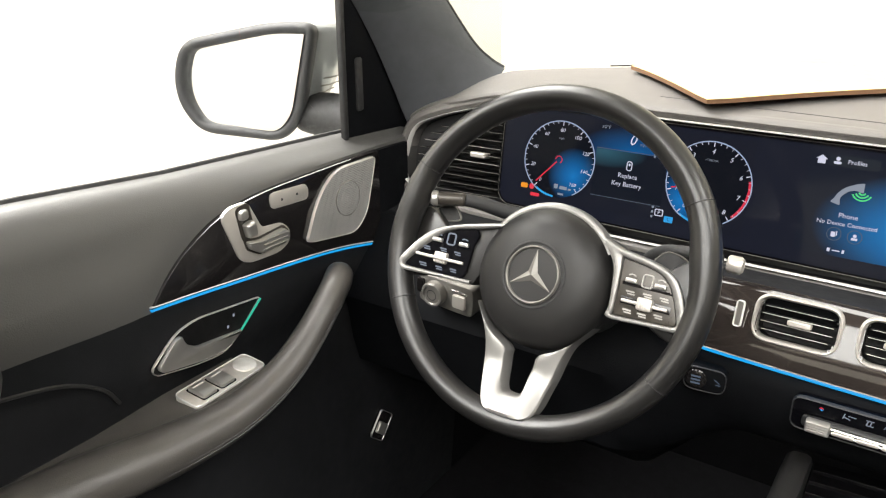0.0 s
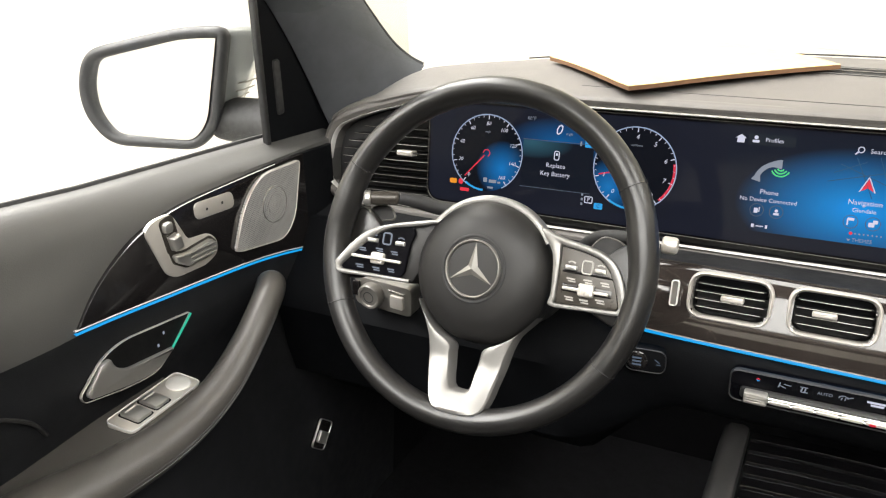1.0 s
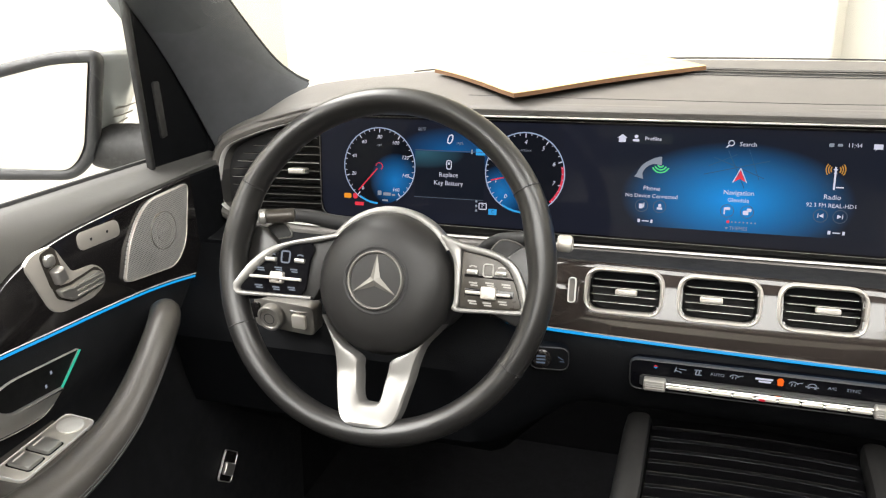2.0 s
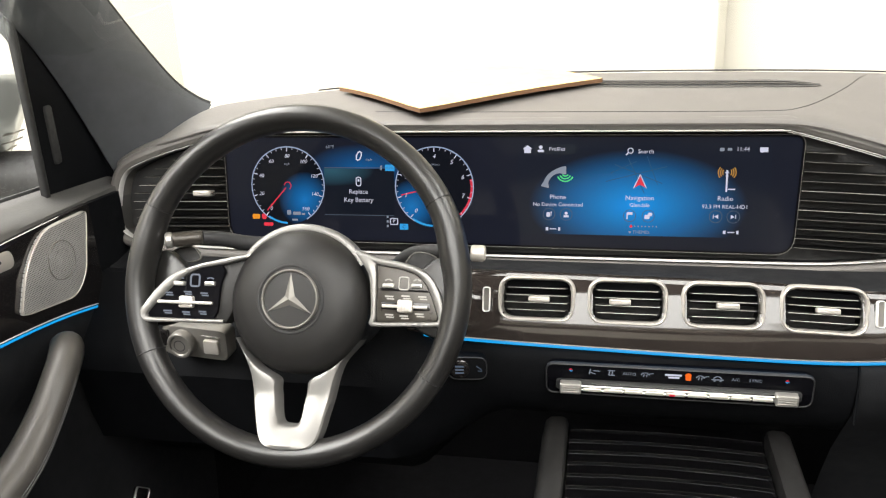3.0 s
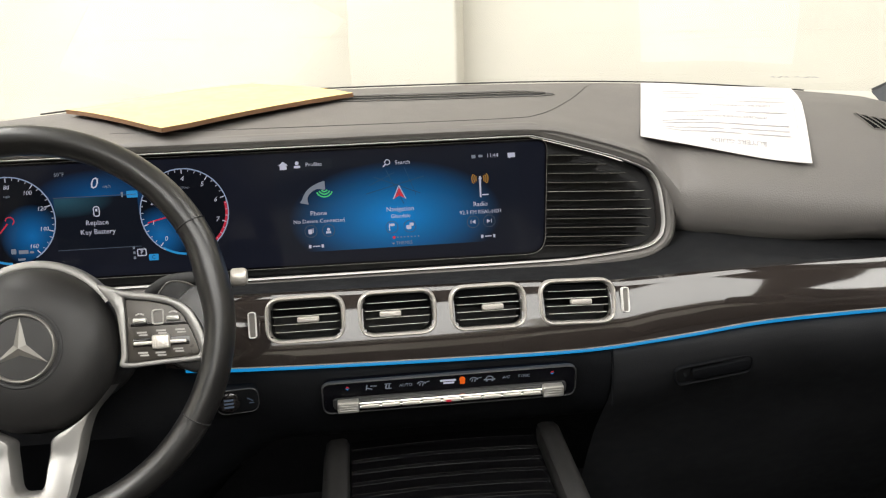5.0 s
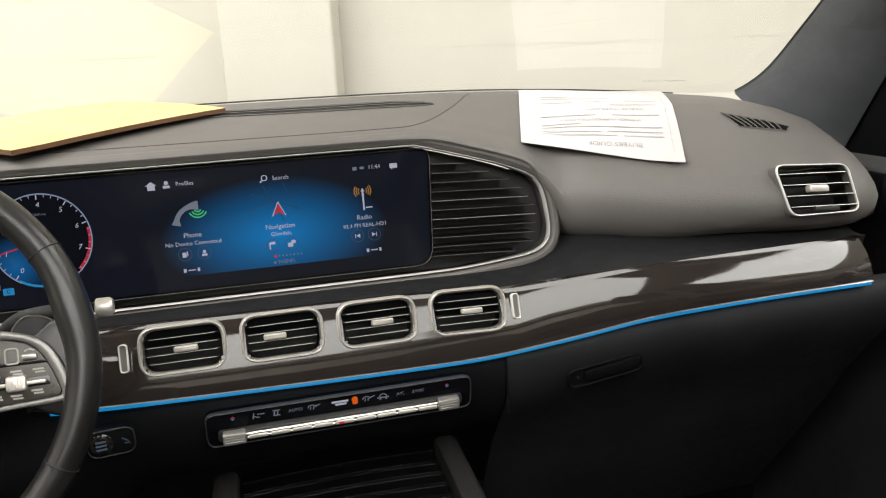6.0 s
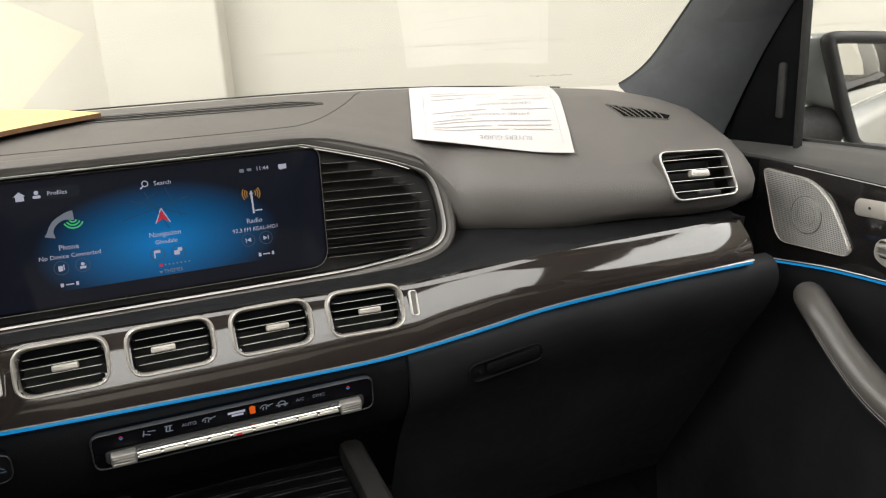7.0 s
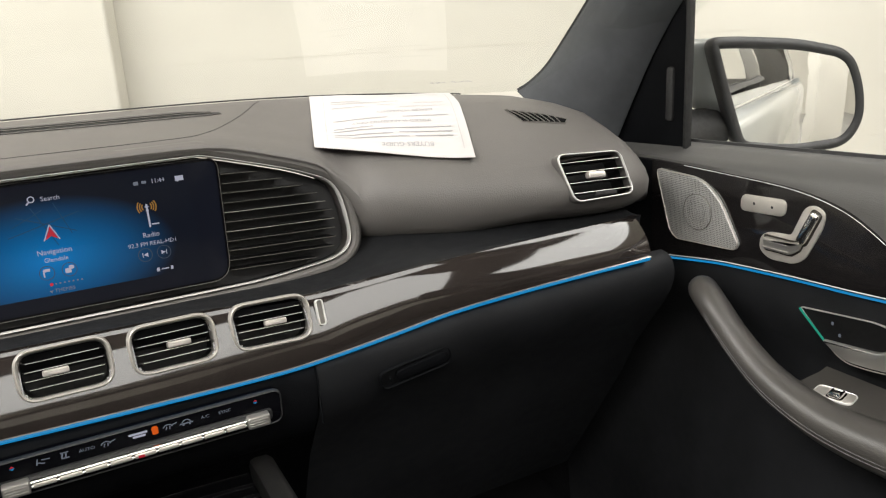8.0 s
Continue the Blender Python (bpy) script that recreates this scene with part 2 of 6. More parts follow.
def offset(outline, d):
    """The outline moved outwards by d (an anticlockwise outline grows)."""
    k = len(outline)
    out = []
    for i in range(k):
        a, b = outline[i - 1], outline[(i + 1) % k]
        t = (b - a)
        t = t.normalized() if t.length > 1e-9 else Vector((1, 0))
        out.append(outline[i] + Vector((t.y, -t.x)) * d)
    # points that would cross at a tight corner run together instead
    for _ in range(12):
        clean = True
        for i in range(k):
            j = (i + 1) % k
            e = out[j] - out[i]
            if e.length > 1e-9 and e.dot(outline[j] - outline[i]) < 0:
                mid = (out[i] + out[j]) / 2
                out[i], out[j] = mid.copy(), mid.copy()
                clean = False
        if clean:
            break
    return out


def ccw(outline):
    o = [Vector(p) for p in outline]
    area = sum(a.x * b.y - b.x * a.y for a, b in zip(o, o[1:] + o[:1]))
    return o if area > 0 else o[::-1]


def loops(rings, cap_first=False, cap_last=True):
    """A skin over closed rings of equal length."""
    bm = bmesh.new()
    vs = [[bm.verts.new(p) for p in r] for r in rings]
    for a, b in zip(vs, vs[1:]):
        for i in range(len(a)):
            j = (i + 1) % len(a)
            bm.faces.new((a[i], a[j], b[j], b[i]))
    if cap_first:
        bm.faces.new(vs[0][::-1])
    if cap_last:
        bm.faces.new(vs[-1])
    return bm


def prism(outline, z0, z1, bevel=0.0008):
    o = ccw(outline)
    rings = [[(p.x, p.y, z0) for p in o], [(p.x, p.y, z1 - bevel) for p in o]]
    if bevel:
        rings.append([(p.x, p.y, z1 - bevel * 0.3) for p in offset(o, -bevel * 0.35)])
        rings.append([(p.x, p.y, z1) for p in offset(o, -bevel)])
    return loops(rings, True, True)


def moulding(outline, profile):
    """A closed frame: profile points are (outward offset, height)."""
    o = ccw(outline)
    rings = [[(p.x, p.y, z) for p in offset(o, d)] for d, z in profile]
    bm = loops(rings + [rings[0]], False, False)
    return bm


def round_frame(outline, width, z0, z1, n=8):
    prof = [(width / 2, z0)]
    for i in range(n + 1):
        a = math.pi * i / n
        prof.append((width / 2 * math.cos(a), z0 + (z1 - z0) * (0.35 + 0.65 * math.sin(a))))
    prof.append((-width / 2, z0))
    return moulding(outline, prof)


def tube(path, r, n=8, up=(0, 0, 1), flat=1.0, cap=True):
    """A round or flattened tube along a path; r: one radius or one a point."""
    bm = bmesh.new()
    p = [Vector(q) for q in path]
    rows = []
    for i, q in enumerate(p):
        t = (p[min(i + 1, len(p) - 1)] - p[max(i - 1, 0)]).normalized()
        side = t.cross(Vector(up))
        side = side.normalized() if side.length > 1e-6 else Vector((1, 0, 0))
        top = side.cross(t)
        rad = r[i] if isinstance(r, (list, tuple)) else r
        rows.append([bm.verts.new(q + side * (rad * math.cos(2 * math.pi * k / n)) + top * (rad * flat * math.sin(2 * math.pi * k / n))) for k in range(n)])
    for a, b in zip(rows, rows[1:]):
        for k in range(n):
            bm.faces.new((a[k], a[(k + 1) % n], b[(k + 1) % n], b[k]))
    if cap:
        bm.faces.new(rows[0][::-1])
        bm.faces.new(rows[-1])
    return bm


def ribbon(path, section, closed=False):
    """A solid strip along a path: section gives the four or more corner offsets in world axes."""
    rows = [[Vector(q) + Vector(s) for s in section] + [Vector(q) + Vector(section[0])] for q in path]
    bm = grid(rows)
    return bm


def box(x0, x1, y0, y1, z0, z1, bevel=0.0):
    return prism(rrect(x1 - x0, y1 - y0, bevel, (x0 + x1) / 2, (y0 + y1) / 2, 3) if bevel else [(x0, y0), (x1, y0), (x1, y1), (x0, y1)], z0, z1, min(bevel, 0.4 * (z1 - z0)))


def lathe(profile, n=40):
    """A turned body about local z: profile points are (radius, height)."""
    rings = [[(r * math.cos(2 * math.pi * k / n), r * math.sin(2 * math.pi * k / n), z) for k in range(n)] for r, z in profile]
    return loops(rings, False, True)


def join(*bms):
    out = bmesh.new()
    for b in bms:
        data = bpy.data.meshes.new("joined")
        b.to_mesh(data)
        b.free()
        out.from_mesh(data)
        bpy.data.meshes.remove(data)
    return out


def moved(bm, x=0, y=0, z=0, rz=0):
    bm.transform(Matrix.Translation((x, y, z)) @ Matrix.Rotation(radians(rz), 4, "Z"))
    return bm


def lettering(body, size, x, y, z=0.0, align="CENTER", rz=0.0, shear=0.0):
    """The characters as a thin mesh in a local plane."""
    data = bpy.data.curves.new("lettering", "FONT")
    data.body, data.size, data.align_x, data.align_y, data.shear = body, size, align, "CENTER", shear
    data.resolution_u = 2
    ob = bpy.data.objects.new("lettering", data)
    mesh = bpy.data.meshes.new_from_object(ob)
    bm = bmesh.new()
    bm.from_mesh(mesh)
    bpy.data.objects.remove(ob)
    bpy.data.meshes.remove(mesh)
    bpy.data.curves.remove(data)
    return moved(bm, x, y, z, rz)


def lerp_table(x, table):
    """Smoothly reads a table of (x, value...) rows at x."""
    if x <= table[0][0]:
        return list(table[0][1:])
    for a, b in zip(table, table[1:]):
        if x <= b[0]:
            s = (x - a[0]) / (b[0] - a[0])
            s = s * s * (3 - 2 * s)
            return [p + (q - p) * s for p, q in zip(a[1:], b[1:])]
    return list(table[-1][1:])


def line_table(x, table):
    if x <= table[0][0]:
        return list(table[0][1:])
    for a, b in zip(table, table[1:]):
        if x <= b[0]:
            s = (x - a[0]) / (b[0] - a[0])
            return [p + (q - p) * s for p, q in zip(a[1:], b[1:])]
    return list(table[-1][1:])


def curve_table(x, table):
    """Reads a table of (x, value...) rows as a smooth curve through all of them."""
    k = len(table)
    i = max(0, min(k - 2, sum(1 for r in table[1:-1] if r[0] <= x)))
    a, b = table[i], table[i + 1]
    h = b[0] - a[0]
    s = max(0.0, min(1.0, (x - a[0]) / h))
    out = []
    for c in range(1, len(a)):
        def slope(j):
            if 0 < j < k - 1:
                return (table[j + 1][c] - table[j - 1][c]) / (table[j + 1][0] - table[j - 1][0])
            j2 = min(j, k - 2)
            return (table[j2 + 1][c] - table[j2][c]) / (table[j2 + 1][0] - table[j2][0])
        m0, m1 = slope(i) * h, slope(i + 1) * h
        out.append((2 * s ** 3 - 3 * s * s + 1) * a[c] + (s ** 3 - 2 * s * s + s) * m0 + (3 * s * s - 2 * s ** 3) * b[c] + (s ** 3 - s * s) * m1)
    return out


def steps(a, b, n):
    return [a + (b - a) * i / n for i in range(n + 1)]

# ================= the garage =================
ROOM = Matrix.Translation((0.15, 1.95, 0)) @ Matrix.Rotation(radians(-20), 4, "Z")


def room_part(name, bm, material, parent=None, label=""):
    return part(name, bm, material, parent, label, False, ROOM)


def setting(ob, label, category):
    return tagged(ob, label, category, kind="structure")


setting(room_part("floor", box(-5, 5, -9, 0.2, -0.1, 0.0), FLOORCONC), "grey sealed concrete garage floor", "floor")
ceiling = setting(room_part("ceiling", box(-5, 5, -9, 0.2, 3.2, 3.3), CEILPAINT), "white painted garage ceiling", "ceiling")
wall_front = setting(room_part("wall_front", box(-5, 5, 0.0014, 0.2, 0.0, 3.2), WALLPAINT), "cream painted block wall with fine joints", "wall")
COURSE = 0.2
for i in range(17):
    z0 = i * COURSE - 0.165
    bm = box(-5, 5, -0.0, 0.006, max(0.0, z0 + 0.0009), min(3.2, z0 + COURSE - 0.0009))
    room_part("block_course", bm, WALLPAINT, wall_front)
for nm, b in (("wall_left", (-2.6, -2.4, -9, 0.0, 0, 3.2)), ("wall_right", (5, 5.2, -9, 0.2, 0, 3.2)), ("wall_back", (-5, 5, -9.0, -8.8, 0, 3.2))):
    setting(room_part(nm, box(*b), WALLPAINT), "cream painted garage wall", "wall")
column = setting(room_part("wall_column", prism(rrect(0.368, 0.12, 0.012, -0.035, -0.06), 0.0, 3.2, 0), WALLPAINT), "cream painted square wall column", "column")
setting(room_part("back_column", prism(rrect(0.45, 0.45, 0.02, 3.0, -5.2), 0.0, 3.2, 0), WALLPAINT), "cream painted free-standing garage column", "column")

# ================= car body, outside =================
car_body = thing("car_body", (0, -1.2, 0), "silver painted car body with dark privacy glass", "car body")


def flank(s):
    """The outer skin of one side: belt, shoulder, door and sill."""
    rows = []
    for y in steps(-3.2, 1.3, 30):
        k = 0.04 * max(0, (y - 0.5)) ** 2 + 0.02 * max(0, (-2.0 - y)) ** 2
        w = 0.93 - k
        b = 1.085 + 0.015 * math.cos(y) - 0.11 * max(0.0, min(1.0, (y - 0.18) / 0.35))
        prof = [(w - 0.150, b + 0.055), (w - 0.125, b + 0.030), (w - 0.115, b + 0.012), (w - 0.08, b + 0.010), (w - 0.035, b - 0.015), (w - 0.005, b - 0.08), (w, b - 0.2), (w - 0.012, b - 0.32), (w + 0.005, b - 0.55), (w - 0.02, b - 0.72), (w - 0.1, b - 0.85)]
        rows.append([(s * px, y, pz) for px, pz in prof])
    return grid(rows)


for s in (-1, 1):
    part("side_panel", flank(s), CARPAINT, car_body)
    rows = [[(s * (0.80 - 0.02), y, 1.13), (s * 0.77, y, 1.25), (s * 0.70, y, 1.45), (s * 0.64, y, 1.58)] for y in steps(-2.45, -0.98, 8)]
    rsw = part("rear_side_window", grid(rows), DARKGLASS, car_body, "dark privacy glass", toward=(0, -1.5, 1.2))
    rows = [[(s * 0.80, y, 1.09), (s * 0.779, y, 1.25), (s * 0.705, y, 1.45), (s * 0.645, y, 1.59)] for y in (-2.40, -2.6, -2.85)]
    part("rear_pillar", grid(rows), CARPAINT, car_body, "silver rear pillar")
    # Added black panel, out of direct view, darkens the window in the door mirror.
    rows = [[(s * 0.782, y, 1.10), (s * 0.762, y, 1.25), (s * 0.692, y, 1.45), (s * 0.632, y, 1.59)] for y in (-0.70, -0.72, -0.97, -0.99)]
    part("window_darkener", grid(rows), RUBBER, car_body, "black panel added to darken the window in the mirror")
    part("belt_strip", tube([(s * 0.812, y, 1.118) for y in steps(-2.85, -0.2, 12)], 0.0035, 6), SILVER, car_body, "bright belt strip")


def roof_z(x, y, top):
    return top - 0.10 * (x / 0.65) ** 2 - 0.05 * ((y + 1.4) / 1.5) ** 2


def roof_pieces(top, edge_x, hole=0.52, y_front=-0.42, y_back=-2.45):
    """A roof skin with a long rectangular opening for the glass panel."""
    out = []
    for x0, x1, y0, y1 in ((-edge_x, -hole, -2.85, -0.25), (hole, edge_x, -2.85, -0.25), (-hole, hole, y_front, -0.25), (-hole, hole, -2.85, y_back)):
        out.append(grid([[(x, y, roof_z(x, y, top)) for x in steps(x0, x1, 6)] for y in steps(y0, y1, 8)]))
    return join(*out)


part("roof_skin", roof_pieces(1.70, 0.66), CARPAINT, car_body)
sunroof = part("roof_glass", grid([[(x, y, roof_z(x, y, 1.695)) for x in steps(-0.52, 0.52, 8)] for y in steps(-2.45, -0.42, 8)]), SIDEGLASS, car_body, "clear panoramic roof glass", toward=(0, -1, 1.0))
sunroof.visible_shadow = False
rows = [[(x, y, 1.10 - 0.06 * (x / 0.8) ** 2 - 0.13 * max(0, y - 0.5) ** 2) for x in steps(-0.84, 0.84, 14)] for y in steps(0.52, 1.35, 8)]
part("bonnet", grid(rows), CARPAINT, car_body)
part("tailgate", grid([[(x, -3.0 + 0.25 * (z - 0.6), z) for x in steps(-0.85, 0.85, 4)] for z in steps(0.5, 1.12, 5)]), CARPAINT, car_body)
for s in (-1, 1):
    rail = smooth_curve([(s * 0.735, 0.10, 1.43), (s * 0.70, -0.10, 1.535), (s * 0.672, -0.45, 1.605), (s * 0.655, -1.3, 1.635), (s * 0.645, -2.75, 1.60)], 6)
    part("roof_rail", tube(rail, 0.016, 10), PLASTIC, car_body, "black roof side rail")
part("underbody", box(-0.9, 0.9, -3.0, 1.3, 0.28, 0.34), RUBBER, car_body)

# ================= cabin shell =================
headliner = setting(part("headliner", roof_pieces(1.655, 0.68), SOFT_GREY), "dark grey cloth roof lining of the car", "headliner")
cabin_floor = setting(part("cabin_floor", box(-0.8, 0.8, -2.8, 0.75, 0.42, 0.45), CARPET), "black carpeted car floor", "floor")
firewall = setting(part("firewall", box(-0.8, 0.8, 0.55, 0.6, 0.4, 1.08), CARPET), "black carpeted bulkhead under the dashboard", "bulkhead")
for s in (-1, 1):
    setting(part("footwell_side", box(0.745 * s if s > 0 else -0.80, 0.80 if s > 0 else -0.745, 0.18, 0.6, 0.4, 1.13), CARPET), "black carpeted side of the footwell", "footwell")
setting(part("cabin_back", box(-0.8, 0.8, -2.75, -2.7, 0.45, 1.15), PLASTIC), "dark trim at the back of the cabin", "wall")


def crest(x):
    return 0.405 - 0.42 * x * x, 1.250 - (0.070 if x > 0 else 0.055) * x * x - 0.0072 * math.exp(-((x - 0.04) / 0.28) ** 2)


def windscreen():
    rows = []
    for x in steps(-0.80, 0.80, 24):
        yc = 0.455 - 0.42 * x * x
        col = []
        for k in steps(0, 1, 12):
            z = 1.225 + 0.40 * k
            y = yc - 0.66 * k - 0.06 * k * (1 - k) + 0.10 * x * x * k
            col.append((x * (1 - 0.12 * k), y, z))
        rows.append(col)
    return grid(rows)


ws = setting(part("windscreen", windscreen(), WINDSCREEN, toward=(0, -1.0, 1.2)), "clear curved windscreen with faint reflections", "windscreen")
ws.visible_shadow = False


def on_glass(x, z):
    """A point just inside the windscreen."""
    k = (z - 1.225) / 0.40
    a = x / (1 - 0.12 * k)
    return (x, 0.455 - 0.42 * a * a - 0.66 * k - 0.06 * k * (1 - k) + 0.10 * a * a * k - 0.0012, z)


for x0, w, h in ((0.517, 0.006, 0.0012), (0.526, 0.004, -0.001), (0.534, 0.005, 0.0006), (0.546, 0.008, 0.001), (0.557, 0.006, -0.0008), (0.566, 0.009, 0.0006)):
    part("pen_mark", tube([on_glass(x0 + w * k, 1.2476 + h * math.sin(5 * k)) for k in steps(0, 1, 6)], 0.0006, 5), INK, ws, "faint grey scribble")

# ================= pillars and sail panels =================
def pillar(s):
    inner = smooth_curve([(0.655, 0.272, 1.2245), (0.673, 0.262, 1.237), (0.692, 0.240, 1.264), (0.708, 0.195, 1.323), (0.705, 0.10, 1.41), (0.670, -0.08, 1.53), (0.630, -0.26, 1.63)], 5)
    outer = smooth_curve([(0.742, 0.148, 1.135), (0.748, 0.134, 1.170), (0.751, 0.110, 1.218), (0.753, 0.066, 1.292), (0.752, 0.002, 1.37), (0.735, -0.15, 1.50), (0.700, -0.33, 1.61)], 5)
    rows = []
    for a, b in zip(inner, outer):
        row = []
        glass = a + Vector((0.05, 0.03, -0.01))
        row.append((s * glass.x, glass.y, glass.z))
        for k in steps(0, 1, 8):
            p = a.lerp(b, k)
            bulge = 0.034 * math.sin(math.pi * k ** 0.8) ** 0.8
            p = p + Vector((-0.75, -0.62, 0.1)).normalized() * bulge
            row.append((s * p.x, p.y, p.z))
        row += [(s * (b.x + 0.012), b.y + 0.012, b.z - 0.002), (s * (b.x + 0.05), b.y + 0.03, b.z - 0.004)]
        rows.append(row)
    ob = part("a_pillar", grid(rows), SOFT_GREY)
    part("glass_edge", tube([(s * (p.x + 0.004), p.y + 0.004, p.z + 0.001) for p in inner], 0.0032, 6), RUBBER, ob, "dark seal along the glass")
    return setting(ob, "dark grey cloth-covered windscreen pillar trim", "pillar")


for s in (-1, 1):
    pillar(s)


def sail(s):
    """The dark triangular panel between door belt and pillar with its grip and the window's edge."""
    base = thing("sail_panel", (s * 0.76, 0.06, 1.16), "black triangular mirror cover panel on the door", "door trim")
    m = Matrix(((0, 0, -s, s * 0.762), (1, 0, 0, 0), (0, 1, 0, 0), (0, 0, 0, 1)))
    out = rounded([(0.014, 1.150), (0.19, 1.14), (0.18, 1.20), (0.12, 1.33), (0.02, 1.47), (0.014, 1.47)], 0.004, 3)
    part("panel", prism(out, 0.0, 0.006, 0.003), LOWER, base, m=m)
    part("edge_seal", prism(rounded([(0.006, 1.152), (0.015, 1.152), (0.017, 1.48), (0.007, 1.48)], 0.002, 2), 0.002, 0.010, 0.003), RUBBER, base, m=m)
    part("grip_bar", prism(rounded([(0.036, 1.188), (0.050, 1.188), (0.050, 1.262), (0.036, 1.262)], 0.005, 3), 0.005, 0.0095, 0.003), RUBBER, base, m=m)
    return base


for s in (-1, 1):
    sail(s)

# ================= dashboard =================
dashboard = thing("dashboard", (0, 0.1, 0.9), "black leather dashboard with stitched grey-black top", "dashboard")
PX = -0.211  # middle of the display housing
HOUSING = [(0.128, 1.2095), (0.1635, 1.1999), (0.198, 1.190), (0.2325, 1.1793), (0.2660, 1.1655), (0.2778, 1.1560), (0.2842, 1.1437), (0.2877, 1.1266), (0.2899, 1.106), (0.2896, 1.0937), (0.2858, 1.0825), (0.276, 1.0740), (0.2605, 1.0690), (0.2323, 1.0657), (0.1971, 1.0625), (0.162, 1.0605), (0.10, 1.060)]
WING_STRETCH = 1.09  # the driver's wing reaches a little further out
SLOPE = 0.2
SCREEN = plane_m((0, 0.116, 1.14), (1, 0, 0), (0, SLOPE, 1))
VS = math.sqrt(1 + SLOPE * SLOPE)


def sv(z):
    return (z - 1.14) * VS


right_half = [Vector((x, sv(z))) for x, z in HOUSING]
left_half = [Vector((2 * PX - (p.x if p.x < 0.128 else 0.128 + (p.x - 0.128) * WING_STRETCH), p.y)) for p in right_half]
housing_outline = ccw(smooth_curve(right_half, 3) + smooth_curve(left_half[::-1], 3))


def brow_z(x):
    """Height of the hood's lip over the display housing."""
    d = abs(x - PX)
    if x < PX and d > 0.339:
        d = 0.339 + (d - 0.339) / (WING_STRETCH * 1.035)
    return curve_table(d, [(0.0, 1.2215), (0.30, 1.2215), (0.35, 1.2195), (0.3747, 1.2155), (0.409, 1.2060), (0.4436, 1.1955), (0.4783, 1.1825), (0.4992, 1.1700), (0.5110, 1.1560), (0.5175, 1.137), (0.5205, 1.119), (0.532, 1.065)])[0]


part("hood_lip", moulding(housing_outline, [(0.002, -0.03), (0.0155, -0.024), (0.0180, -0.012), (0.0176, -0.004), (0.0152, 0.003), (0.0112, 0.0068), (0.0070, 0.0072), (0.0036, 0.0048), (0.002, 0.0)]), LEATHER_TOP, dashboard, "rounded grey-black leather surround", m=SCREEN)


def end_drop(x):
    """How far the dashboard top rolls down towards the doors."""
    return curve_table(abs(x), [(0.50, 0.0), (0.620, 0.0), (0.645, 0.005), (0.665, 0.016), (0.685, 0.034), (0.70, 0.052), (0.72, 0.085), (0.74, 0.12)])[0]


STRIP = [(-0.30, 0.006, 0.998), (-0.22, 0.0, 0.996), (-0.05, -0.002, 0.992), (0.10, -0.001, 0.989), (0.17, -0.002, 0.990), (0.22, -0.006, 0.9955), (0.28, -0.016, 1.0065), (0.35, -0.028, 1.0205), (0.44, -0.038, 1.029), (0.52, -0.047, 1.0345), (0.60, -0.056, 1.039), (0.645, -0.060, 1.041)]


def strip_at(x):
    y, z = curve_table(x, STRIP)
    return y, z


FASCIA_TOP = [(-0.30, 0.008, 1.068), (-0.10, 0.006, 1.066), (0.10, 0.003, 1.0635), (0.20, -0.005, 1.0605), (0.25, -0.017, 1.0665), (0.31, -0.030, 1.0745), (0.37, -0.037, 1.079), (0.45, -0.043, 1.083), (0.55, -0.052, 1.0875), (0.645, -0.060, 1.091)]


def hood_row(x):
    yc, zc = crest(x)
    zb = brow_z(x)
    if x < 0:
        zc = max(zb + 0.006, zc - end_drop(x))
    yb = 0.116 + SLOPE * (zb - 1.14) - 0.0095
    if x < PX:
        tuck = max(0.0, min(1.0, (PX - x - 0.43) / 0.07))
        yb += 0.021 * tuck * tuck * (3 - 2 * tuck)
    row = [(x, yc + 0.05, zc - 0.02), (x, yc, zc)]
    for k in (0.15, 0.3, 0.45, 0.6, 0.72, 0.83, 0.92):
        row.append((x, yc + (yb + 0.010 - yc) * k, zc + (zb + 0.004 - zc) * k ** 1.9))
    return row + [(x, yb + 0.0045, zb + 0.0030), (x, yb + 0.001, zb + 0.0012), (x, yb - 0.0006, zb - 0.0012), (x, yb, zb - 0.0034), (x, yb + 0.004, zb - 0.0046), (x, yb + 0.03, zb - 0.005)]


def pad_front(x):
    return curve_table(x, [(0.235, 0.108), (0.30, 0.086), (0.35, 0.056), (0.41, 0.018), (0.48, -0.016), (0.56, -0.042), (0.61, -0.048), (0.64, -0.040), (0.67, -0.012), (0.725, 0.05)])[0]


def pad_row(x):
    yc, zc = crest(x)
    f = pad_front(x)
    low = max(0.0, min(1.0, (0.52 - x) / 0.14))
    low = 0.013 * low * low * (3 - 2 * low)
    ys = [(0.185, 1.227), (0.130, 1.212), (0.084, 1.196), (0.049, 1.181), (0.025, 1.166), (0.009, 1.151), (0.002, 1.137 - 0.2 * low), (0.004, 1.122 - 0.5 * low), (0.013, 1.109 - 0.8 * low), (0.028, 1.098 - low), (0.048, 1.089 - low)]
    c = max(0.05, min(1.0, (yc - 0.03 - f) / 0.185))
    mid = [(x, f + dy * c, min(z, zc - 0.003 - 0.004 * i)) for i, (dy, z) in enumerate(ys)]
    row = [(x, yc + 0.05, zc - 0.02), (x, yc, zc), (x, (yc + mid[0][1]) / 2, zc - 0.001)] + mid + [(x, f + 0.075, 1.083 - low)]
    k = end_drop(x) / 0.14
    return [(px_, py_, pz_ - k * max(0.0, pz_ - 1.06)) for px_, py_, pz_ in row]


SVM = plane_m((0.5585, -0.0322, 1.1490), (1, -0.15, -0.05), (0.03, 0.36, 1))
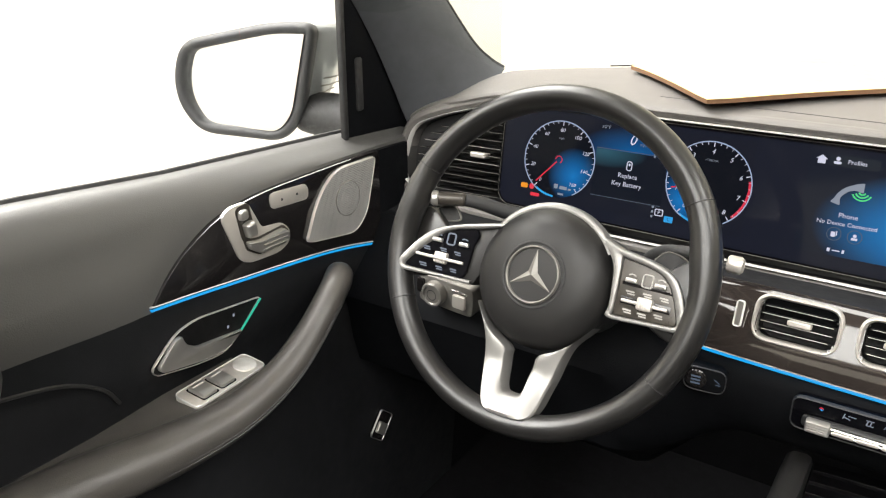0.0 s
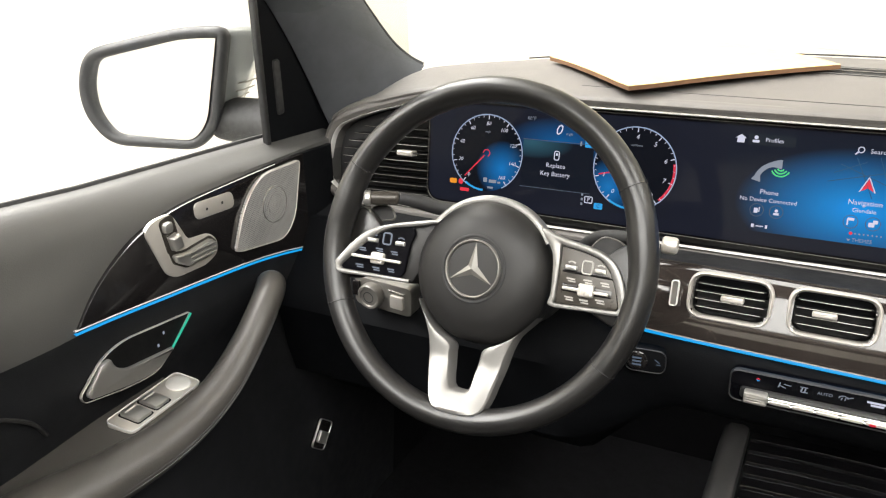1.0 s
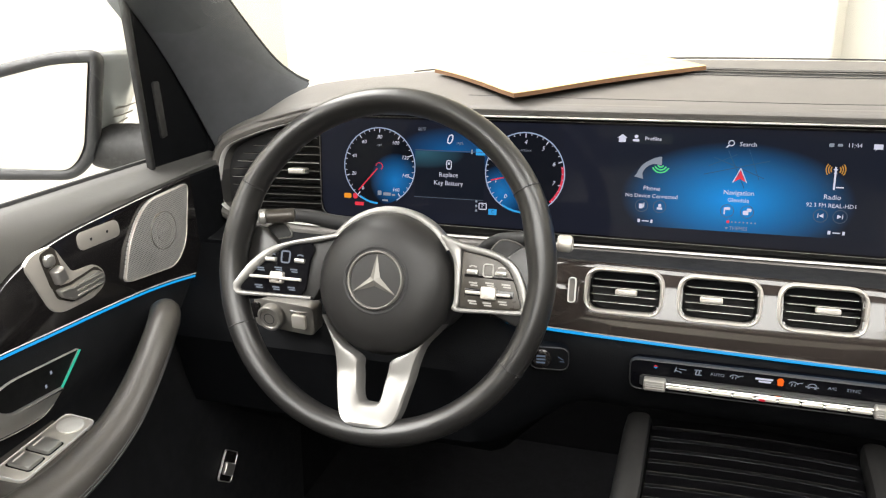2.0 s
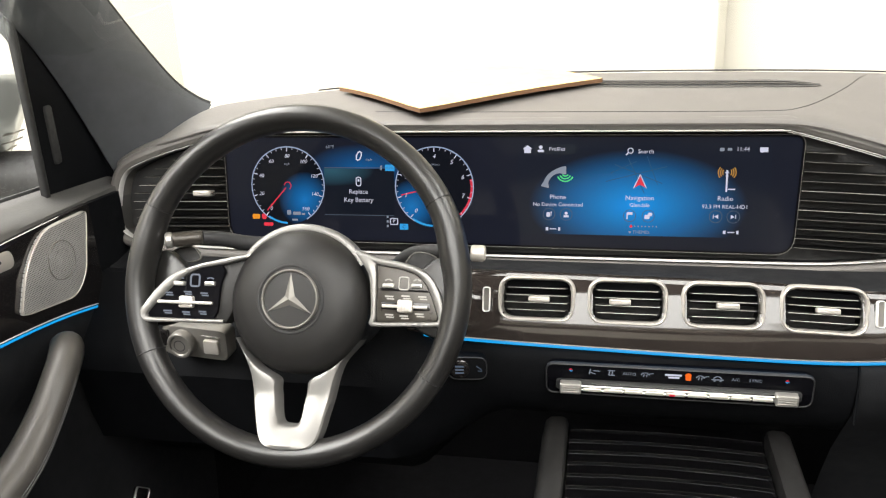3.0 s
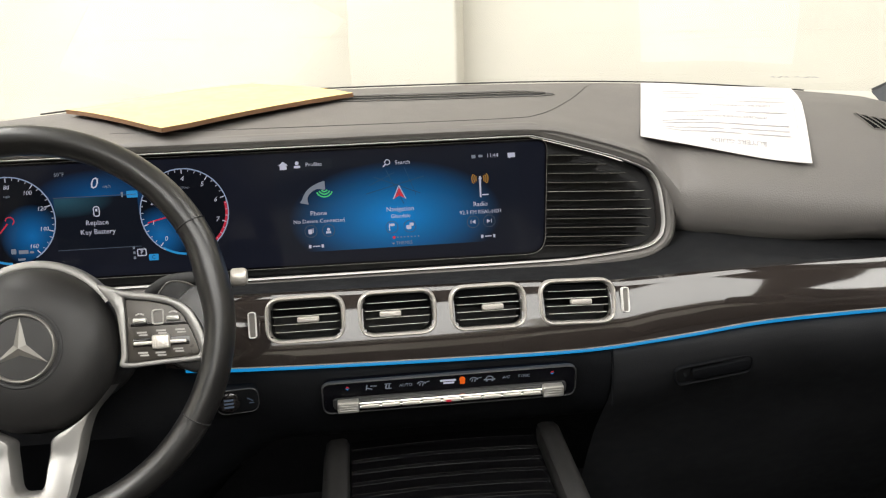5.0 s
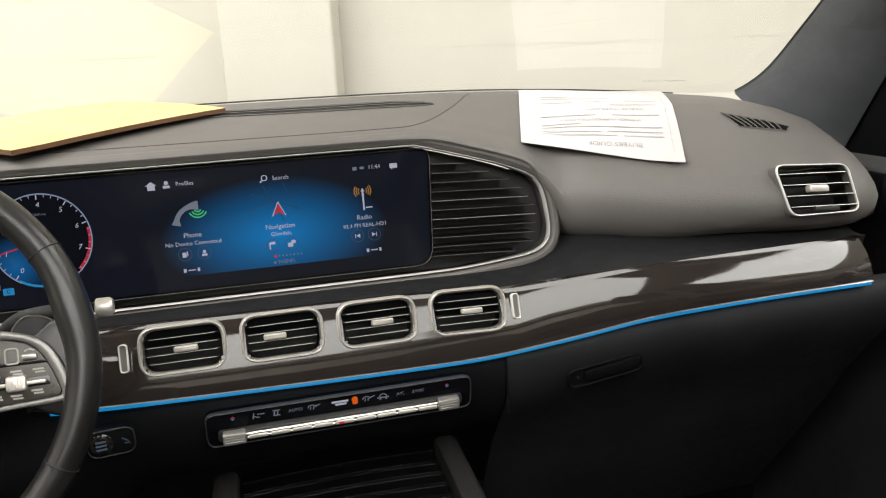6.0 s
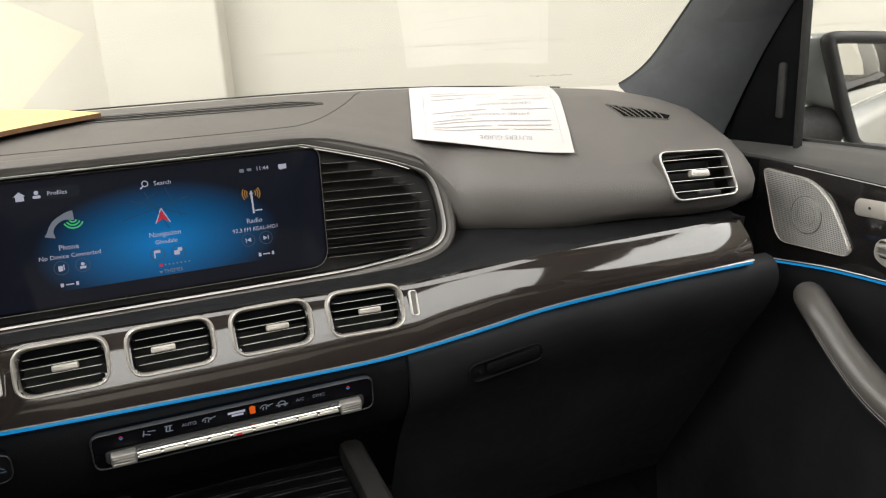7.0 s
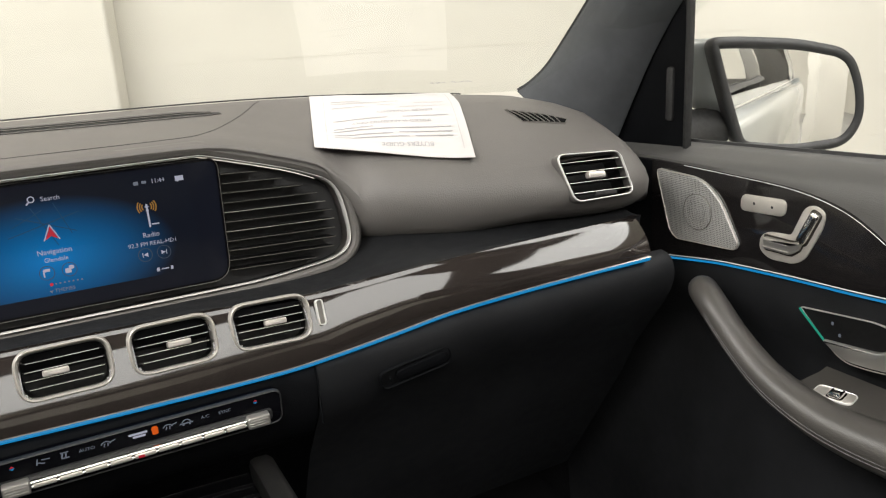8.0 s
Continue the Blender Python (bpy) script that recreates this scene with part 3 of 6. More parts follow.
sv_corners = [(-0.030, -0.030), (0.0525, -0.0245), (0.043, 0.0295), (-0.045, 0.0285)]


def top_pad():
    rows = []
    for x in steps(-0.735, 0.725, 160):
        w = max(0.0, min(1.0, (x - 0.262) / 0.075))
        w = w * w * (3 - 2 * w)
        a, b = hood_row(min(x, 0.31)), pad_row(max(x, 0.235))
        far = max(0.0, min(1.0, (x - 0.15) / 0.24))
        far = far * far * (3 - 2 * far)
        row = []
        for i, (p, q) in enumerate(zip(a, b)):
            near = max(0.0, min(1.0, (i - 3) / 5))
            u = far + (w - far) * near
            row.append((x, p[1] + (q[1] - p[1]) * u, p[2] + (q[2] - p[2]) * u))
        rows.append(row)
    bm = grid(rows)
    # an opening for the side vent
    inv = SVM.inverted()
    sides = []
    for p, q in zip(sv_corners, sv_corners[1:] + sv_corners[:1]):
        p, q = Vector(p), Vector(q)
        nrm = Vector((q.y - p.y, p.x - q.x)).normalized()
        p = p - nrm * 0.0012
        sides.append((p, nrm))
        near = [f for f in bm.faces if abs(f.calc_center_median().x - 0.55) < 0.085 and f.calc_center_median().y < 0.06]
        geom = list({e for f in near for e in f.edges}) + list({v for f in near for v in f.verts}) + near
        bmesh.ops.bisect_plane(bm, geom=geom, plane_co=SVM @ Vector((p.x, p.y, 0)), plane_no=SVM.to_3x3() @ Vector((nrm.x, nrm.y, 0)), dist=1e-5)
    gone = []
    for f in bm.faces:
        c = inv @ f.calc_center_median()
        if abs(c.z) < 0.05 and all((c.xy - p).dot(nrm) < 0 for p, nrm in sides):
            gone.append(f)
    bmesh.ops.delete(bm, geom=gone, context="FACES")
    return bm


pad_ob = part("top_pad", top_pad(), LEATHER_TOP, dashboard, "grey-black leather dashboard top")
pad_tree = BVHTree.FromPolygons([tuple(v.co + dashboard.location) for v in pad_ob.data.vertices], [tuple(p.vertices) for p in pad_ob.data.polygons])


def pad_z(x, y):
    """Height of the dashboard top over a place in the plan."""
    hit_at = pad_tree.ray_cast(Vector((x, y, 2.0)), Vector((0, 0, -1)))[0]
    return hit_at.z if hit_at is not None else 1.24




VENTS = ((-0.149, 0.003), (-0.0485, -0.008), (0.0525, 0.005), (0.1535, 0.004))


def fascia():
    rows = []
    for x in steps(-0.30, 0.624, 320):
        yt, zt = curve_table(x, FASCIA_TOP)
        yb, zb = strip_at(x)
        row = [(x, yt + 0.03, zt - 0.002), (x, yt + 0.017, zt)]
        for k in steps(0, 1, 34):
            y = yt + (yb - yt) * k + 0.027 * (1 - k) ** 2 - 0.0115 + 0.008 * max(0.0, (x - 0.566) / 0.058) ** 2 * (1 - 0.5 * k)
            row.append((x, y, zt - 0.003 + (zb + 0.004 - zt + 0.003) * k))
        row.append((x, yb + 0.01, zb + 0.002))
        rows.append(row)
    bm = grid(rows)
    gone = []
    for f in bm.faces:
        c = f.calc_center_median()
        for vx, clip in VENTS:
            dx, dz = max(0, abs(c.x - vx) - 0.025), max(0, abs(c.z - 1.0425) - 0.0055)
            if dx * dx + dz * dz < 0.0138 ** 2:
                gone.append(f)
                break
    bmesh.ops.delete(bm, geom=gone, context="FACES")
    return bm


part("fascia_trim", fascia(), WOOD, dashboard, "dark lacquered glossy trim band")
sp = [(x, *strip_at(x)) for x in steps(-0.28, 0.621, 60)]
part("chrome_line", ribbon([(x, y - 0.0118, z + 0.0032) for x, y, z in sp], [(0, 0, -0.0007), (0, -0.0010, 0), (0, 0, 0.0006), (0, 0.006, 0)]), SATIN, dashboard, "thin chrome line")
part("light_strip", ribbon([(x, y - 0.0095, z - 0.0002) for x, y, z in sp], [(0, 0, -0.0022), (0, -0.001, 0), (0, 0, 0.0018), (0, 0.012, 0)]), BLUE_STRIP, dashboard, "glowing blue light strip")


def ledge():
    rows = []
    for x in steps(-0.735, 0.632, 90):
        yt, zt = curve_table(x, FASCIA_TOP)
        if x < -0.30:
            yt, zt = 0.03, 1.045
        w = max(0.0, min(1.0, (x - 0.25) / 0.10))
        w = w * w * (3 - 2 * w)
        yb, zb = 0.115 + (pad_front(max(x, 0.235)) + 0.035 - 0.115) * w, 1.056 + (1.091 - 1.056) * w
        row = [(x, yb + 0.01, zb), (x, yb, zb)]
        for k in (0.3, 0.6, 0.85):
            row.append((x, yb + (yt + 0.016 - yb) * k, zb + (zt - zb) * k - 0.003 * math.sin(math.pi * k)))
        rows.append(row + [(x, yt + 0.022, zt - 0.005), (x, yt + 0.026, zt - 0.03)])
    return grid(rows)


# The ledge's dark colour includes the shadow cast by pad and hood.
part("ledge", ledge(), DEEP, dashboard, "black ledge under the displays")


def lower_panel():
    rows = []
    for x in steps(-0.735, 0.192, 46):
        y, z = strip_at(x)
        k = 1 if x > -0.2 else max(0, 1 - (-0.2 - x) / 0.12)
        z0 = (z - 0.002) * k + 1.045 * (1 - k)
        y0 = y + 0.004 + 0.03 * (1 - k)
        rows.append([(x, y0 + 0.01, z0 + 0.001), (x, y0, z0), (x, -0.006 * k + 0.012 * (1 - k), 0.982 + 0.02 * (1 - k)), (x, -0.010 * k - 0.02 * (1 - k), 0.965), (x, -0.006 * k - 0.032 * (1 - k), 0.938), (x, 0.004 * k - 0.026 * (1 - k), 0.915), (x, 0.018 * k - 0.018 * (1 - k), 0.896 - 0.03 * (1 - k)), (x, 0.034 * k - 0.005 * (1 - k), 0.882 - 0.06 * (1 - k)), (x, 0.055, 0.872 - 0.09 * (1 - k)), (x, 0.10, 0.868 - 0.13 * (1 - k)), (x, 0.30, 0.80)])
    return grid(rows)


# Near-black colour carries the shade below the dashboard's overhang.
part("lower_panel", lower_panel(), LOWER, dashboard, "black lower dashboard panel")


def glove():
    rows = []
    for x in steps(0.1945, 0.66, 28):
        y, z = strip_at(x)
        g = max(0.0, min(1.0, (x - 0.1945) / 0.16))
        bow = 0.4 + 0.6 * g
        rows.append([(x, y + dy * bow if dy < 0 else y + dy, z - dz) for dy, dz in ((0.014, 0.001), (0.003, 0.003), (-0.005, 0.008), (-0.0095, 0.016), (-0.0115, 0.025), (-0.0105, 0.036), (-0.006, 0.050), (0.006, 0.072), (0.026, 0.10), (0.060, 0.15), (0.085, 0.20))] + [(x, 0.16, 0.62)])
    bm = grid(rows)
    return bm


# Lid colour is darkened for the shade it turns under into.
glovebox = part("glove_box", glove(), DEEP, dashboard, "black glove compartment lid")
GM = plane_m((0.305, -0.0285, 0.9615), (1, -0.10, 0.19), (-0.19, -0.16, 1))
part("handle_recess", round_frame(rrect(0.088, 0.024, 0.010), 0.003, -0.002, 0.0022), LOWER, glovebox, "black latch surround", m=GM)
part("latch", join(prism(rrect(0.066, 0.014, 0.006, 0.008), -0.001, 0.003, 0.001), prism(rrect(0.003, 0.005, 0.001, -0.033, 0), 0, 0.004, 0.001)), LOWER, glovebox, m=GM)
seam_path = [(0.193, *(lambda q: (q[0] - 0.003, q[1] - 0.004))(strip_at(0.193))), (0.193, -0.011, 0.968), (0.1925, -0.016, 0.92)]
part("panel_gap", tube(seam_path, 0.0012, 6, (1, 0, 0)), LOWER, dashboard)

# sealing edge where the glass meets the dashboard
part("glass_seal", tube([(x, crest(x)[0] + 0.012, crest(x)[1] + 0.0012) for x in steps(-0.50, 0.56, 40)], 0.0012, 6), LEATHER, dashboard, "thin dark sealing edge")
# thin stitched seam between hood and passenger pad
seam = smooth_curve([(0.268, 0.36), (0.244, 0.322), (0.197, 0.247), (0.165, 0.197), (0.142, 0.171), (0.118, 0.159), (0.06, 0.155), (-0.10, 0.157), (-0.25, 0.160), (-0.37, 0.164)], 6)
part("top_seam", tube([(p.x, p.y, pad_z(p.x, p.y) + 0.0001) for p in seam], 0.0006, 6), LEATHER, dashboard, "fine seam")

# speaker slot along the crest
slot = thing("speaker_slot", (0.05, 0.30, 1.244), "long narrow black slotted speaker grille near the windscreen", "speaker grille")


def slot_line(v, x0, x1, lift):
    """A line along the slot: v runs from its near edge (0) to its far edge (1); the end narrows to a point."""
    out = []
    for x in steps(x0, x1, 24):
        near = 0.2840 - 0.05 * (x + 0.08) + 0.12 * max(0.0, x - 0.02) ** 2
        wide = 0.044 * min(1.0, max(0.0, (0.198 - x) / 0.05)) ** 0.6
        y = near + 0.022 * (1 - wide / 0.044) + wide * v
        out.append((x, y, pad_z(x, y) + lift))
    return out


part("slot_bed", grid(list(zip(slot_line(0.0, -0.27, 0.196, 0.0012), slot_line(0.5, -0.27, 0.196, 0.0012), slot_line(1.0, -0.27, 0.196, 0.0012)))), RUBBER, slot)
for v in (0.34, 0.67):
    part("slat", ribbon(slot_line(v, -0.27, 0.184, 0.0026), [(0, -0.0013, 0), (0, 0, 0.0005), (0, 0.0013, 0), (0, 0, -0.001)]), LEATHER_TOP, slot)
for v in (0.0, 1.0):
    part("rim", tube(slot_line(v, -0.27, 0.196, 0.0012), 0.0007, 5), LEATHER_TOP, slot)

# demister grille at the passenger's corner
demist = thing("demister_grille", (0.56, 0.075, 1.205), "small black slatted side window demister grille", "air vent")


def demist_at(u, v, lift):
    a, b, c, d = Vector((0.534, 0.122)), Vector((0.5925, 0.0625)), Vector((0.582, 0.0535)), Vector((0.5345, 0.0805))
    p = (a * (1 - u) + b * u) * (1 - v) + (d * (1 - u) + c * u) * v
    return Vector((p.x, p.y, pad_z(p.x, p.y) + lift))


part("bed", grid([[demist_at(u, v, 0.0010) for v in steps(0, 1, 4)] for u in steps(0, 1, 12)]), CARPET, demist)
part("frame", tube([demist_at(u, v, 0.0010) for u, v in [(q, 0) for q in steps(0, 1, 8)] + [(1, q) for q in (0.5, 1.0)] + [(q, 1) for q in steps(1, 0, 8)] + [(0, q) for q in (0.5, 0.0)]], 0.0008, 5), LEATHER_TOP, demist)
for i in range(7):
    u = 0.02 + 0.125 * i
    part("slat", ribbon([demist_at(min(1.0, u + 0.12 * v), v, 0.0026) for v in steps(0, 1, 4)], [(-0.0013, -0.0009, 0), (0, 0, 0.0006), (0.0013, 0.0009, 0), (0, 0, -0.001)]), LEATHER_TOP, demist)


# dark trim closing the feet of the windscreen pillars
for s in (-1, 1):
    line = [(0.615, 0.330, 1.205), (0.665, 0.268, 1.195), (0.700, 0.228, 1.185), (0.735, 0.170, 1.215), (0.766, 0.120, 1.27), (0.770, 0.060, 1.33)]
    rows = [[(s * x, y, z), (s * x, y, z - 0.05), (s * x, y, 1.0)] for x, y, z in line]
    setting(part("pillar_foot", grid(rows), LOWER), "dark trim at the foot of the windscreen pillar", "pillar")

# ================= display housing =================
display = thing("display_panel", (PX, 0.12, 1.06), "wide black glass panel with lit instrument and map displays", "display")
part("backing", prism(housing_outline, -0.035, -0.024, 0.0), PLASTIC, display, m=SCREEN)
glass_outline = rounded([(-0.565, sv(1.0735)), (0.1395, sv(1.0695)), (0.1465, sv(1.2055)), (-0.5685, sv(1.2055))], [0.022, 0.022, 0.013, 0.010], 6)
part("glass", prism(glass_outline, -0.024, 0.0, 0.0), SCREENGLASS, display, "glossy black display glass", False, SCREEN)
part("glass_rim", round_frame(offset(ccw(glass_outline), 0.0005), 0.0010, -0.004, 0.0012), SWITCH, display, "fine chrome rim", m=SCREEN)
part("chrome_surround", round_frame(offset(housing_outline, 0.0004), 0.0022, -0.004, 0.0062), BRIGHT, display, "thin chrome surround", m=SCREEN)
Z1, Z2 = 0.0006, 0.0011
# Glow for backlight bleed and for the bluish haze reflected in the glass.
BLEED_HAZE = fade_glow("panel_bleed_haze", (0.0055, 0.0075, 0.0140), (0.0065, 0.0080, 0.0150), (0, 0, 0), (1, 1, 1), 1.0)
part("panel_bleed_haze", prism(offset(ccw(glass_outline), -0.0025), 0.00005, 0.0003, 0), BLEED_HAZE, display, "faintly glowing dark panel", False, SCREEN)
CENTRE_FIELD = fade_glow("map_field", (0.0060, 0.0085, 0.0155), (0.001, 0.250, 0.70), (-0.040 - PX, 0.116 - 0.12 - 0.004, 1.124 - 1.06), (0.128, 0.1, 0.066), 1.0, 1.15)
part("map_field", prism(rrect(0.292, 0.112, 0.001, -0.035, 0.003), 0.0001, Z1, 0), CENTRE_FIELD, display, "blue lit map field", False, SCREEN)
CLUSTER_FIELD = fade_glow("cluster_field", (0.0070, 0.0085, 0.0150), (0.002, 0.090, 0.28), (-0.380 - PX, 0.116 - 0.12 + 0.002, 1.166 - 1.06), (0.075, 0.1, 0.030), 0.9, 1.0)
part("cluster_field", prism(rrect(0.29, 0.112, 0.001, -0.384, 0.003), 0.0001, Z1, 0), CLUSTER_FIELD, display, "dark blue instrument field", False, SCREEN)


def lit(name, bm, material, label=""):
    return part(name, moved(bm, 0, 0, Z2), material, display, label, False, SCREEN)


def flat(outline):
    bm = bmesh.new()
    bm.faces.new([bm.verts.new((p[0], p[1], 0)) for p in ccw(outline)])
    return bm


def arc_band(cx, cy, r, w, a0, a1, n=28):
    return grid([[(cx + q * math.cos(radians(a)), cy + q * math.sin(radians(a)), 0) for q in (r - w / 2, r + w / 2)] for a in steps(a0, a1, n)])


def bar(x0, y0, x1, y1, w):
    a, b = Vector((x0, y0)), Vector((x1, y1))
    n = (b - a).normalized()
    n = Vector((-n.y, n.x)) * w / 2
    return flat([a - n, b - n, b + n, a + n])


WORDS = [("Phone", 0.0078, -0.132, -0.0076, WHITE_PIX), ("No Device Connected", 0.0066, -0.132, -0.0167, WHITE_PIX), ("Navigation", 0.0078, -0.0352, -0.0077, WHITE_PIX),
         ("Glendale", 0.0066, -0.0351, -0.0162, WHITE_PIX), ("Radio", 0.0078, 0.062, -0.0072, WHITE_PIX), ("92.3 FM REAL-HD1", 0.0064, 0.062, -0.0167, WHITE_PIX),
         ("Profiles", 0.0064, -0.134, 0.0503, WHITE_PIX), ("Search", 0.0068, -0.0295, 0.0475, WHITE_PIX), ("11:44", 0.0066, 0.079, 0.0503, WHITE_PIX), ("THEMES", 0.0056, -0.0325, -0.0487, GREY_PIX),
         ("0", 0.0185, -0.3852, 0.0408, WHITE_PIX), ("mph", 0.005, -0.3705, 0.037, GREY_PIX), ("60\u00b0F", 0.0062, -0.4219, 0.0528, GREY_PIX), ("Replace", 0.0082, -0.385, -0.0040, WHITE_PIX), ("Key Battery", 0.0082, -0.385, -0.0146, WHITE_PIX),
         ("mph", 0.0042, -0.481, 0.031, GREY_PIX), ("x1000/min", 0.0036, -0.286, 0.031, GREY_PIX)]
for body, size, x, y, material in WORDS:
    lit("lettering", lettering(body, size, x, y, 0, "CENTER", 0, 0.25 if body == "0" else 0), material)
for bx in (-0.141, 0.066):
    lit("temperature_mark", join(bar(bx - 0.005, -0.0466, bx - 0.002, -0.0466, 0.004), bar(bx + 0.0, -0.0466, bx + 0.008, -0.0466, 0.0012), bar(bx + 0.010, -0.0466, bx + 0.0125, -0.0466, 0.004)), WHITE_PIX)
lit("home_icon", flat([(-0.1735, 0.0455), (-0.1735, 0.0505), (-0.1755, 0.0505), (-0.1695, 0.0550), (-0.1635, 0.0505), (-0.1655, 0.0505), (-0.1655, 0.0455)]), WHITE_PIX)
lit("profile_icon", join(flat(disc(0.0022, -0.1535, 0.0525, 12)), flat(rrect(0.0075, 0.0030, 0.0014, -0.1535, 0.0482))), WHITE_PIX)
lit("profile_plate", flat(rrect(0.050, 0.012, 0.003, -0.137, 0.0503)), DARK_PIX).location.y += 0.0003
lit("search_icon", join(arc_band(-0.0475, 0.0485, 0.0030, 0.0010, 0, 360, 18), bar(-0.0497, 0.0463, -0.0527, 0.0433, 0.0014)), WHITE_PIX)
lit("signal_icons", join(flat(rrect(0.005, 0.004, 0.001, 0.056, 0.0500)), flat(rrect(0.005, 0.003, 0.001, 0.0645, 0.0503))), GREY_PIX)
lit("message_icon", flat([(0.0975, 0.0470), (0.0995, 0.0470), (0.0995, 0.0455), (0.1010, 0.0470), (0.1065, 0.0470), (0.1065, 0.0525), (0.0975, 0.0525)]), WHITE_PIX)
hs = smooth_curve([(-0.1480, 0.0045, 0), (-0.1455, 0.0135, 0), (-0.1395, 0.0205, 0), (-0.1310, 0.0245, 0), (-0.1225, 0.0250, 0)], 5)
hw = [0.0050, 0.0046, 0.0036, 0.0030, 0.0027, 0.0026, 0.0026, 0.0026, 0.0026, 0.0026, 0.0026, 0.0026, 0.0027, 0.0028, 0.003, 0.0034, 0.0038, 0.0042, 0.0046, 0.005, 0.005]
rows = []
for i, p in enumerate(hs):
    t = (hs[min(i + 1, len(hs) - 1)] - hs[max(i - 1, 0)]).normalized()
    n = Vector((-t.y, t.x, 0)) * hw[i]
    rows.append([p - n, p + n])
lit("phone_icon", grid(rows), GREY_PIX, "grey telephone handset picture")
for i, r in enumerate((0.010, 0.0068, 0.0036)):
    lit("signal_wave", moved(arc_band(0, 0, r, 0.0016, 205, 335, 12), -0.1235, 0.0215 - 0.0), GREEN_PIX)
DARK_STREET = glow("street_pixels", (0.05, 0.17, 0.34), 0.45)
lit("map_streets", join(bar(-0.075, 0.012, -0.005, 0.030, 0.0008), bar(-0.050, 0.040, -0.030, -0.002, 0.0008), bar(-0.065, 0.032, -0.010, 0.010, 0.0008), bar(-0.028, 0.042, -0.015, 0.008, 0.0006), bar(-0.07, 0.022, -0.04, 0.036, 0.0006)), DARK_STREET, "faint street lines")
lit("position_arrow", flat([(-0.0415, 0.0050), (-0.0353, 0.0085), (-0.0291, 0.0050), (-0.0353, 0.0185)]), RED_PIX, "red arrow")
lit("arrow_outline", join(bar(-0.0428, 0.0042, -0.0353, 0.0205, 0.0010), bar(-0.0278, 0.0042, -0.0353, 0.0205, 0.0010)), WHITE_PIX)
for i, r in enumerate((0.0050, 0.0074, 0.0098)):
    for a in (-45, 135):
        lit("radio_wave", arc_band(0.0627, 0.0235, r, 0.0012, a + 8, a + 82, 10), RADIO_PIX)
lit("radio_mast", join(bar(0.0627, 0.0010, 0.0627, 0.0265, 0.0020), bar(0.0605, 0.0235, 0.0649, 0.0235, 0.0012), bar(0.0611, 0.0195, 0.0643, 0.0195, 0.0012), bar(0.0645, 0.0040, 0.0725, 0.0040, 0.0014)), WHITE_PIX)
for cx, cy in ((-0.1424, -0.0285), (-0.1216, -0.0285), (-0.0463, -0.029), (-0.0247, -0.029), (0.0521, -0.0283), (0.0719, -0.0283)):
    lit("round_button", arc_band(cx, cy, 0.0072, 0.0007, 0, 360, 22), DIM_PIX)
lit("button_icon", join(flat(rrect(0.0044, 0.0056, 0.0008, -0.1432, -0.0290)), bar(-0.1398, -0.0305, -0.1398, -0.0250, 0.001)), WHITE_PIX)
lit("button_icon", join(flat(disc(0.0019, -0.1216, -0.0272, 10)), bar(-0.1246, -0.0308, -0.1186, -0.0308, 0.0026)), WHITE_PIX)
lit("button_icon", join(bar(-0.0492, -0.0262, -0.0430, -0.0262, 0.003), bar(-0.0492, -0.0330, -0.0492, -0.0255, 0.0014)), WHITE_PIX)
lit("button_icon", join(flat(rrect(0.006, 0.005, 0.0015, -0.0260, -0.0300)), flat(rrect(0.005, 0.004, 0.0015, -0.0225, -0.0268))), WHITE_PIX)
lit("button_icon", join(bar(0.0495, -0.0308, 0.0495, -0.0258, 0.0008), flat([(0.0550, -0.0308), (0.0550, -0.0258), (0.0505, -0.0283)])), WHITE_PIX)
lit("button_icon", join(bar(0.0745, -0.0308, 0.0745, -0.0258, 0.0008), flat([(0.0690, -0.0308), (0.0735, -0.0283), (0.0690, -0.0258)])), WHITE_PIX)
lit("page_dots", join(*[flat(disc(0.0009, -0.040 + 0.0042 * i, -0.0415, 8)) for i in range(7)]), GREY_PIX)
lit("page_dot_lit", flat(disc(0.0018, -0.0443, -0.0415, 10)), RED_PIX)
lit("themes_arrow", flat([(-0.0475, -0.0478), (-0.0435, -0.0478), (-0.0455, -0.0505)]), GREY_PIX)

